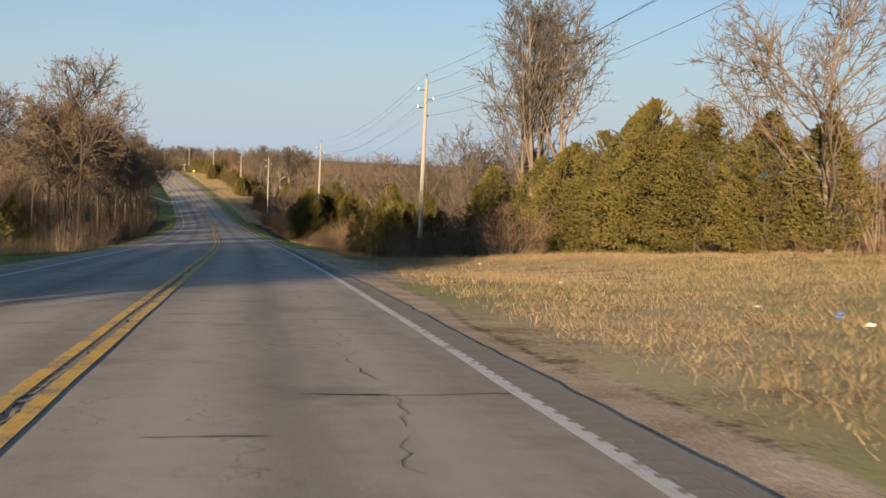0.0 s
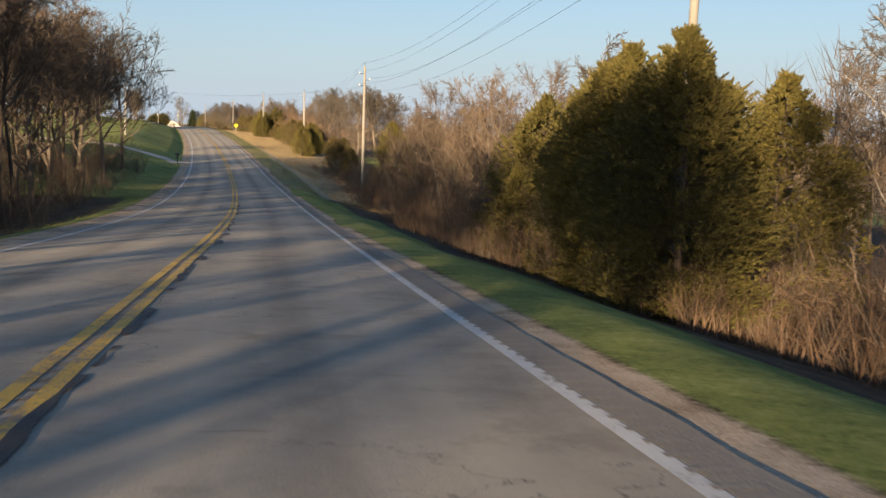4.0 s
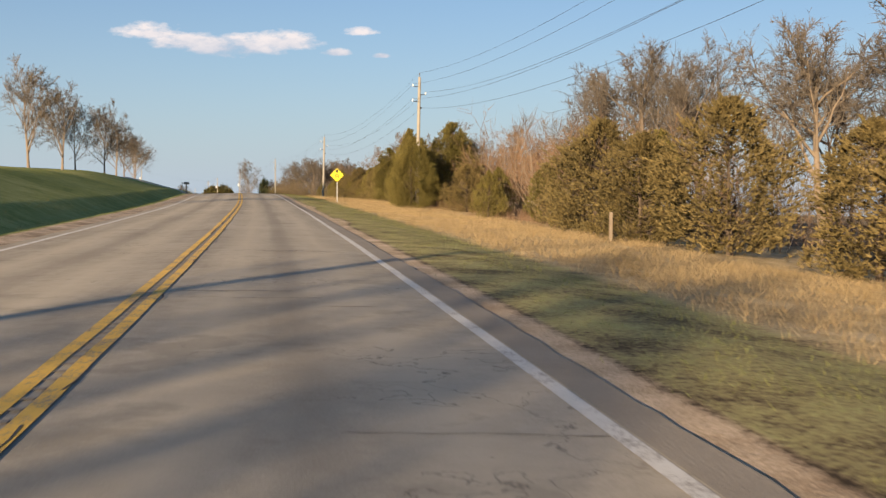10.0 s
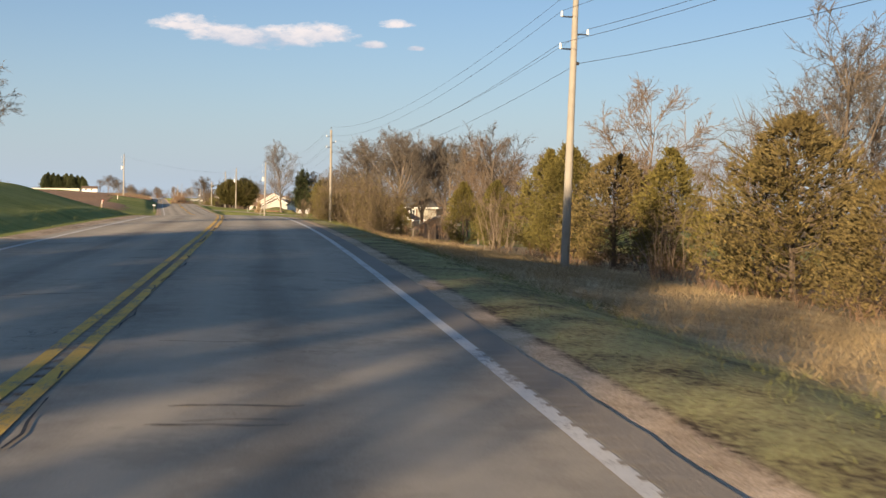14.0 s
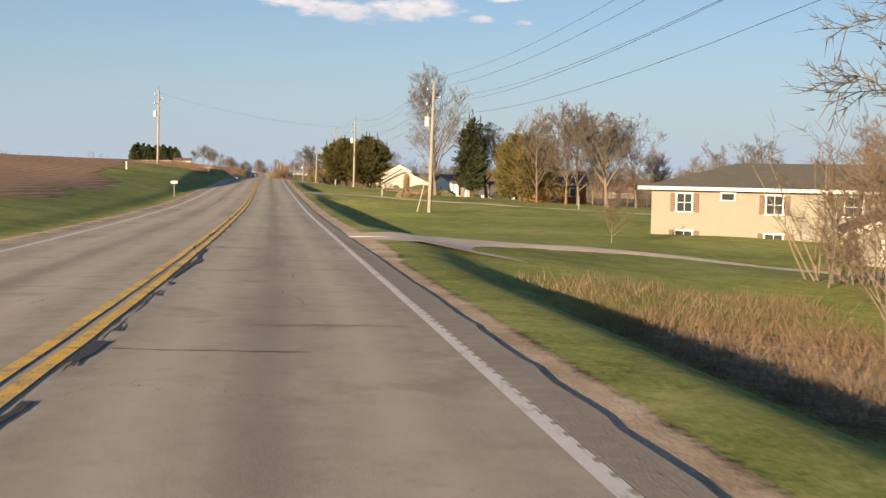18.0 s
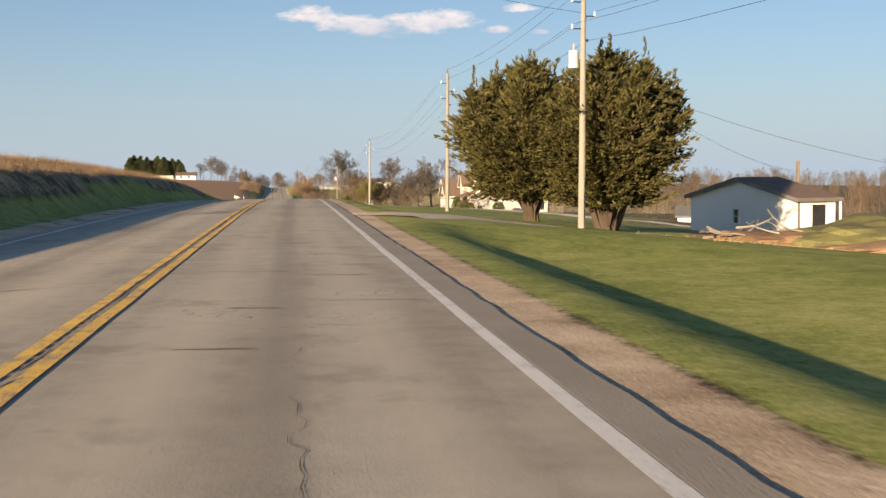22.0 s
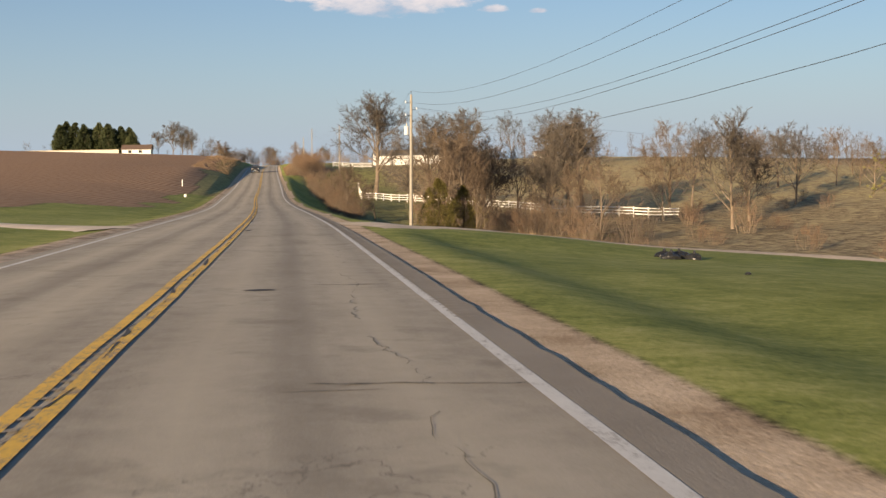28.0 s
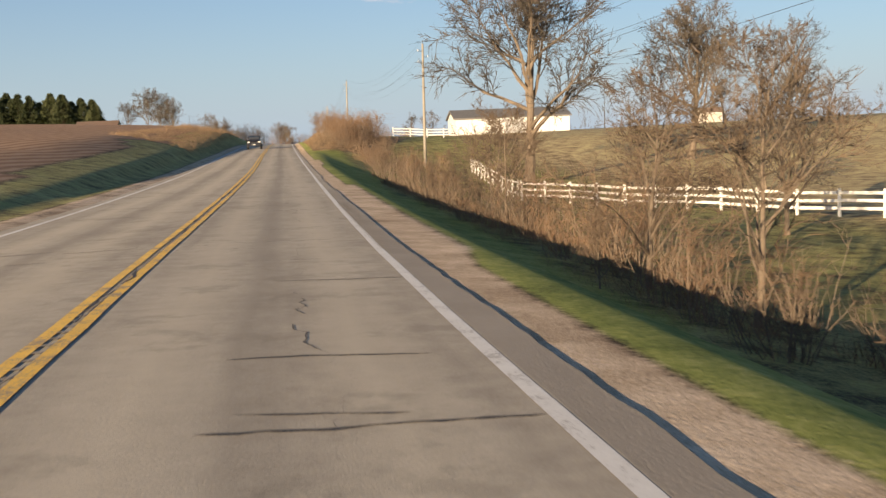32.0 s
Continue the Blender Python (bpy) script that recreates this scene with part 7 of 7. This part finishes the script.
def mailbox(s, d, turn, box_mat, post_mat, label, size=(0.2, 0.52, 0.24), height=1.05, arm=False, tube=False):
    g = spot("mailbox", s, d, label, "mailbox", turn=turn)
    part("post", bm_box((0.1, 0.1, height + 0.3), (0, 0, (height - 0.3) / 2), 0.01), post_mat, g)
    w, l, h = size
    n = 10
    ring = [(-w / 2, 0), (w / 2, 0)] + [(math.cos(math.pi * i / n) * w / 2, h * 0.55 + math.sin(math.pi * i / n) * w / 2) for i in range(n + 1)]
    pts = [(x, -l / 2, height + z) for x, z in ring] + [(x, l / 2, height + z) for x, z in ring]
    k = len(ring)
    body = part("box", bm_poly(pts, [tuple(range(k)), tuple(range(2 * k - 1, k - 1, -1))] + [(i, (i + 1) % k, k + (i + 1) % k, k + i) for i in range(k)]), box_mat, g)
    part("box_door", bm_box((w * 0.94, 0.02, h * 0.8), (0, -l / 2 - 0.012, height + h * 0.42), 0.008), box_mat, body)
    part("flag", bm_box((0.015, 0.05, 0.22), (w / 2 + 0.015, 0.05, height + h * 0.7)), RED_PAINT, body)
    if arm:
        part("arm", bm_box((0.09, 1.1, 0.1), (0, -0.1, height - 0.06), 0.01), post_mat, g)
        part("post_top", bm_box((0.1, 0.1, 0.55), (0, 0.3, height + 0.2), 0.01), post_mat, g)
    if tube:
        part("newspaper_tube", bm_box((0.16, 0.45, 0.14), (0, 0, height - 0.22), 0.03), box_mat, g)
    return g


mailbox(248.5, -7.5, 90, BLACK_PLASTIC, BLACK_PLASTIC, "black mailbox on a black post by the drive", tube=True)
mailbox(418.0, -7.6, 90, OLD_WOOD, OLD_WOOD, "brown wooden mailbox on a thick post by the drive", size=(0.26, 0.6, 0.26))
mailbox(623.3, -7.6, 90, GREY_PAINT, OLD_WOOD, "grey mailbox on a wooden post at the verge")
mailbox(855.6, -10.4, 90, WHITE_PAINT, WHITE_PAINT, "white mailbox on a white cross-armed post", arm=True)


def stake(name, s, d, height, width, material, label, cap=None, lean=0.0):
    g = spot(name, s, d, label, "post")
    part("post", bm_box((width, width, height + 0.3), (0, 0, (height - 0.3) / 2), width * 0.12, Matrix.Rotation(radians(lean), 4, 'Y')), material, g)
    if cap:
        part("cap", bm_box((width * 1.08, width * 1.08, height * 0.18), (math.sin(radians(lean)) * height, 0, height * 0.92), width * 0.1, Matrix.Rotation(radians(lean), 4, 'Y')), cap, g)
    return g


stake("marker_post", 416.8, -8.0, 1.2, 0.07, WHITE_PAINT, "thin white marker post with a dark reflector", BLACK_PAINT)
stake("marker_post", 552.6, -13.0, 1.5, 0.08, WHITE_PAINT, "leaning white marker post with a red top", RED_PAINT, 6)
stake("wooden_post", 547.5, -12.7, 1.0, 0.2, OLD_WOOD, "short weathered wooden post in the grass")
stake("marker_post", 654.7, -15.1, 0.8, 0.16, CREAM_SIDING, "stubby pale utility marker in the grass")
stake("marker_post", 911.0, -17.8, 1.4, 0.1, WHITE_PAINT, "white plastic marker post at the field edge")
stake("marker_post", 1012.0, -13.0, 1.0, 0.12, WHITE_PAINT, "short white marker post on the bank")
stake("marker_post", 985.0, -10.5, 0.35, 0.3, WHITE_PAINT, "low white marker stub in the grass")
PEDESTAL = simple("faded_green_enamel", (0.20, 0.235, 0.175), (0.30, 0.335, 0.255), 3.0, 40.0, 0.5, 0.05)
stake("utility_pedestal", 652.2, 11.7, 0.95, 0.17, PEDESTAL, "pale green-grey utility pedestal on the lawn")
stake("utility_pedestal", 822.2, 10.85, 0.75, 0.13, PEDESTAL, "grey cable pedestal at the foot of the pole")
stake("tree_stump", 684, 26.0, 1.5, 0.5, PALE_BARK, "tall pale cut tree stump at the yard edge")
stake("fence_post", 330, 12.5, 1.1, 0.12, OLD_WOOD, "grey wooden fence post in the dry grass")
stake("fence_post", 262, 14.0, 1.2, 0.1, OLD_WOOD, "grey wooden fence post in the dry grass")
for s_, d_, h_ in ((538.1, 22.6, 1.3), (529, 20.4, 1.1), (520, 18.2, 1.2), (516.2, 18.9, 1.0), (507.4, 19.1, 1.2), (497, 19.4, 1.1)):
    stake("fence_post", s_, d_, h_, 0.11, OLD_WOOD, "grey wooden fence post at the edge of the hollow", None, 4)
stake("wooden_post", 735, 36.0, 5.4, 0.2, OLD_WOOD, "bare brown wooden post behind the workshop")
stake("clothes_pole", 640, 30.0, 1.4, 0.08, STEEL, "thin steel pole on the lawn")
cross = spot("wooden_cross", 691.0, -8.6, "small brown wooden cross on the bank", "cross")
part("upright", bm_box((0.14, 0.08, 1.7), (0, 0, 0.55), 0.01), OLD_WOOD, cross)
part("crossbar", bm_box((0.95, 0.08, 0.16), (0, -0.045, 0.95), 0.01), OLD_WOOD, cross)
for s_, d_, k_ in ((621.8, 11.45, 1),):
    g_ = spot("guy_wire", s_, d_, "pale guy wire guard leaning to the pole", "guy wire")
    beam((0, 0, -0.2), (0.62 * k_, 0.05, 2.3), 0.05, 0.05, "guard", CREAM_SIDING, g_)


def grass_sheaf(s, d, height):
    """A bound clump of tall ornamental grass that fans at the foot."""
    g = spot("ornamental_grass", s, d, "tall bound sheaf of pale ornamental grass on the lawn", "grass")
    rng = random.Random(8)
    up, fan = Soup(), Soup()
    for _ in range(900):
        a, r = rng.uniform(0, 6.28), rng.uniform(0, 0.28)
        p = Vector((math.cos(a) * r, math.sin(a) * r, 0.0))
        q = Vector((math.cos(a) * r * 0.8 + rng.uniform(-.18, .35), math.sin(a) * r * 0.8 + rng.uniform(-.25, .25), height * rng.uniform(0.55, 1.0)))
        up.blade(p, q, 0.03, rng)
    for _ in range(1700):
        a = rng.uniform(0, 6.28)
        z0, z1, r = rng.uniform(0.7, 1.3), rng.uniform(0.0, 0.35), rng.uniform(0.5, 1.15)
        p = Vector((math.cos(a) * 0.16, math.sin(a) * 0.16, z0))
        fan.blade(p, Vector((math.cos(a + rng.uniform(-.3, .3)) * r, math.sin(a + rng.uniform(-.3, .3)) * r, z1)), 0.035, rng)
    for name, sp in (("upright_blades", up), ("fanned_blades", fan)):
        o = new("sheaf" if name == "upright_blades" else "skirt", sp.mesh(name, STRAW))
        o.parent = g


grass_sheaf(644.2, 13.3, 3.0)
grass_tuft = spot("grass_tuft", 814.5, 3.9, "pale dry grass tuft in the ditch", "grass")
sp_ = Soup()
r_ = random.Random(4)
for _ in range(260):
    a_ = r_.uniform(0, 6.28)
    p_ = Vector((math.cos(a_) * r_.uniform(0, .5), math.sin(a_) * r_.uniform(0, .5), 0))
    sp_.blade(p_, p_ + Vector((r_.uniform(-.25, .25), r_.uniform(-.25, .25), r_.uniform(.15, .4))), 0.014, r_)
o_ = new("tuft", sp_.mesh("tuft", STRAW))
o_.parent = grass_tuft


def heap(name, s, d, size, material, label, category, seed, level=None):
    """A lumpy mound with a rough outline."""
    g = spot(name, s, d, label, category, level=level)
    bm = bmesh.new()
    bmesh.ops.create_icosphere(bm, subdivisions=4, radius=1.0)
    for v in bm.verts:
        n = noise.noise(v.co * 1.6 + Vector((seed, 0, 0))) * 0.28 + noise.noise(v.co * 5.0 + Vector((0, seed, 0))) * 0.11 + noise.noise(v.co * 13.0 + Vector((0, seed, 0))) * 0.06
        v.co *= 1 + n
        v.co.x *= size[0]
        v.co.y *= size[1]
        v.co.z = max(-0.35, v.co.z * size[2])
    part("mound", bm, material, g)
    return g


EARTH = simple("dug_earth", (0.14, 0.085, 0.045), (0.36, 0.23, 0.13), 1.5, 14.0, 0.95, 0.9)
MOSSY = simple("weedy_earth", (0.07, 0.075, 0.03), (0.22, 0.20, 0.08), 1.5, 14.0, 0.95, 0.9)
heap("dirt_pile", 699, 22.6, (4.6, 4.6, 1.3), MOSSY, "weedy mound of dug earth on the lawn", "dirt pile", 1)
heap("dirt_pile", 700.2, 18.2, (2.2, 2.6, 0.6), EARTH, "brown heap of dug earth with roots", "dirt pile", 2)
heap("dirt_pile", 694.4, 20.4, (2.8, 1.7, 0.42), EARTH, "low brown spill of dug earth", "dirt pile", 3)
heap("dirt_pile", 708.5, 19.5, (2.4, 1.3, 0.24), EARTH, "low brown spill of dug earth", "dirt pile", 4)
brush = spot("brush_pile", 700.0, 17.6, "pulled roots and broken branches on the dug earth", "brush pile")
r_ = random.Random(77)
for i in range(16):
    a_, z_ = r_.uniform(0, 6.28), r_.uniform(0.35, 0.75)
    p_ = Vector((r_.uniform(-1.6, 1.6), r_.uniform(-1.4, 1.4), z_))
    w_ = Vector((math.cos(a_), math.sin(a_), r_.uniform(-.25, .45))) * r_.uniform(0.5, 1.1)
    sp_ = Soup()
    sp_.tube(limb(r_, p_ - w_, w_.normalized(), w_.length * 2, 4, 0.2, 0.0), [0.05, 0.04, 0.03, 0.022, 0.01], 5)
    o_ = new("branch", sp_.mesh("branch", PALE_BARK))
    o_.parent = brush
heap("mulch_bed", 857.6, 12.4, (3.2, 3.6, 0.28), EARTH, "raised mulch bed round the budding tree", "garden bed", 5)
heap("mulch_bed", 866.0, 25.4, (2.6, 3.4, 0.22), EARTH, "mulch bed with low shrubs by the garage", "garden bed", 6)
for i, (s_, d_, r_) in enumerate(((855.2, 10.0, .28), (856, 15.2, .3), (860.2, 10.2, .25), (861, 14.6, .32), (858, 9.3, .22), (863, 24, .3), (868, 22.6, .28))):
    heap("garden_rock", s_, d_, (r_, r_ * 0.8, r_ * 0.7), STONE, "pale rock at the edge of the mulch bed", "rock", 10 + i)
for i in range(16):
    heap("garden_rock", 893 - i * 0.6, 24 + i * 0.9, (.4, .35, .28), STONE, "pale rock lining the drive", "rock", 30 + i)
for i, (s_, d_, k_) in enumerate(((879.1, 12.3, .34), (879.6, 12.75, .38), (880.0, 12.4, .3), (879.4, 13.2, .3))):
    g_ = heap("trash_bag", s_, d_, (k_, k_ * 0.8, k_ * 0.7), BLACK_PLASTIC, "shiny black tied trash bag on the lawn", "trash bag", 50 + i)
    part("knot", bm_cyl(0.07, 0.03, 0.12, (0.05, 0, k_ * 0.6), 8), BLACK_PLASTIC, g_)


def figurine(s, d, seed):
    """A small pale garden statue, plain."""
    g = spot("garden_statue", s, d, "small pale garden statue on the mulch bed", "statue")
    bm = bm_cyl(0.10, 0.06, 0.27, (0, 0, 0.02), 12)
    head = bmesh.new()
    bmesh.ops.create_icosphere(head, subdivisions=2, radius=0.085, matrix=Matrix.Translation((0, -0.02, 0.34)))
    me = bpy.data.meshes.new("head")
    head.to_mesh(me)
    head.free()
    bm.from_mesh(me)
    bpy.data.meshes.remove(me)
    part("figure", bm, CREAM_SIDING, g)


yard_light = spot("yard_light", 866.4, 23.4, "short black yard light with a pale lantern", "lamp")
part("post", bm_cyl(0.05, 0.04, 1.2, (0, 0, -0.1), 8), BLACK_PAINT, yard_light)
part("lantern", bm_box((0.18, 0.18, 0.2), (0, 0, 1.18), 0.02), WHITE_PAINT, yard_light)
part("lantern_cap", bm_cyl(0.16, 0.04, 0.12, (0, 0, 1.28), 8), BLACK_PAINT, yard_light)
figurine(855.6, 11.2, 1)
figurine(855.4, 11.8, 2)
LITTER_BLUE = simple("blue_plastic", (0.03, 0.12, 0.45), (0.06, 0.25, 0.65), 3.0, 20.0, 0.4, 0.1)
for i, (s_, d_, m_) in enumerate(((13.9, 8.2, LITTER_BLUE), (14.4, 8.5, LITTER_BLUE), (12.8, 8.0, WHITE_PAINT), (16.0, 8.0, WHITE_PAINT), (24, 7.0, WHITE_PAINT), (38, 8.2, WHITE_PAINT), (853.3, 9.6, LITTER_BLUE), (868, 10.0, BLACK_PLASTIC))):
    heap("litter", s_, d_, (.07, .05, .035), m_, "crumpled scrap of litter in the grass", "litter", 70 + i)


# ---- white board fence ----
def board_fence(points, seed):
    """A three-rail white board fence; every panel is one thing."""
    rng = random.Random(seed)
    for (s0, d0), (s1, d1) in zip(points, points[1:]):
        a, b = place(s0, d0), place(s1, d1)
        n = max(1, int(round((b - a).length / 2.5)))
        for i in range(n):
            p, q = place(s0 + (s1 - s0) * i / n, d0 + (d1 - d0) * i / n), place(s0 + (s1 - s0) * (i + 1) / n, d0 + (d1 - d0) * (i + 1) / n)
            v = q - p
            g = tagged(new("board_fence"), "white painted three-rail board fence panel", "fence", "pasture fence panels")
            g.matrix_basis = pose(p.x, p.y, p.z, 0, 0, -math.degrees(math.atan2(v.x, v.y)))
            l = math.hypot(v.x, v.y)
            part("post", bm_box((0.13, 0.13, 1.75), (0, 0, 0.5), 0.01), WHITE_PAINT, g)
            for z in (0.42, 0.80, 1.18):
                beam((0.085, -0.04, z + rng.uniform(-.02, .02)), (0.085, l + 0.04, z + v.z + rng.uniform(-.02, .02)), 0.035, 0.15, "rail", WHITE_PAINT, g)


board_fence([(1041, 16.0), (1027.5, 22.5), (1014, 29.0), (992, 40.0), (975, 50.0)], 1)
board_fence([(1043, 16.2), (1058, 17.0), (1074, 18.2)], 3)
board_fence([(1125, 16), (1127, 26)], 4)
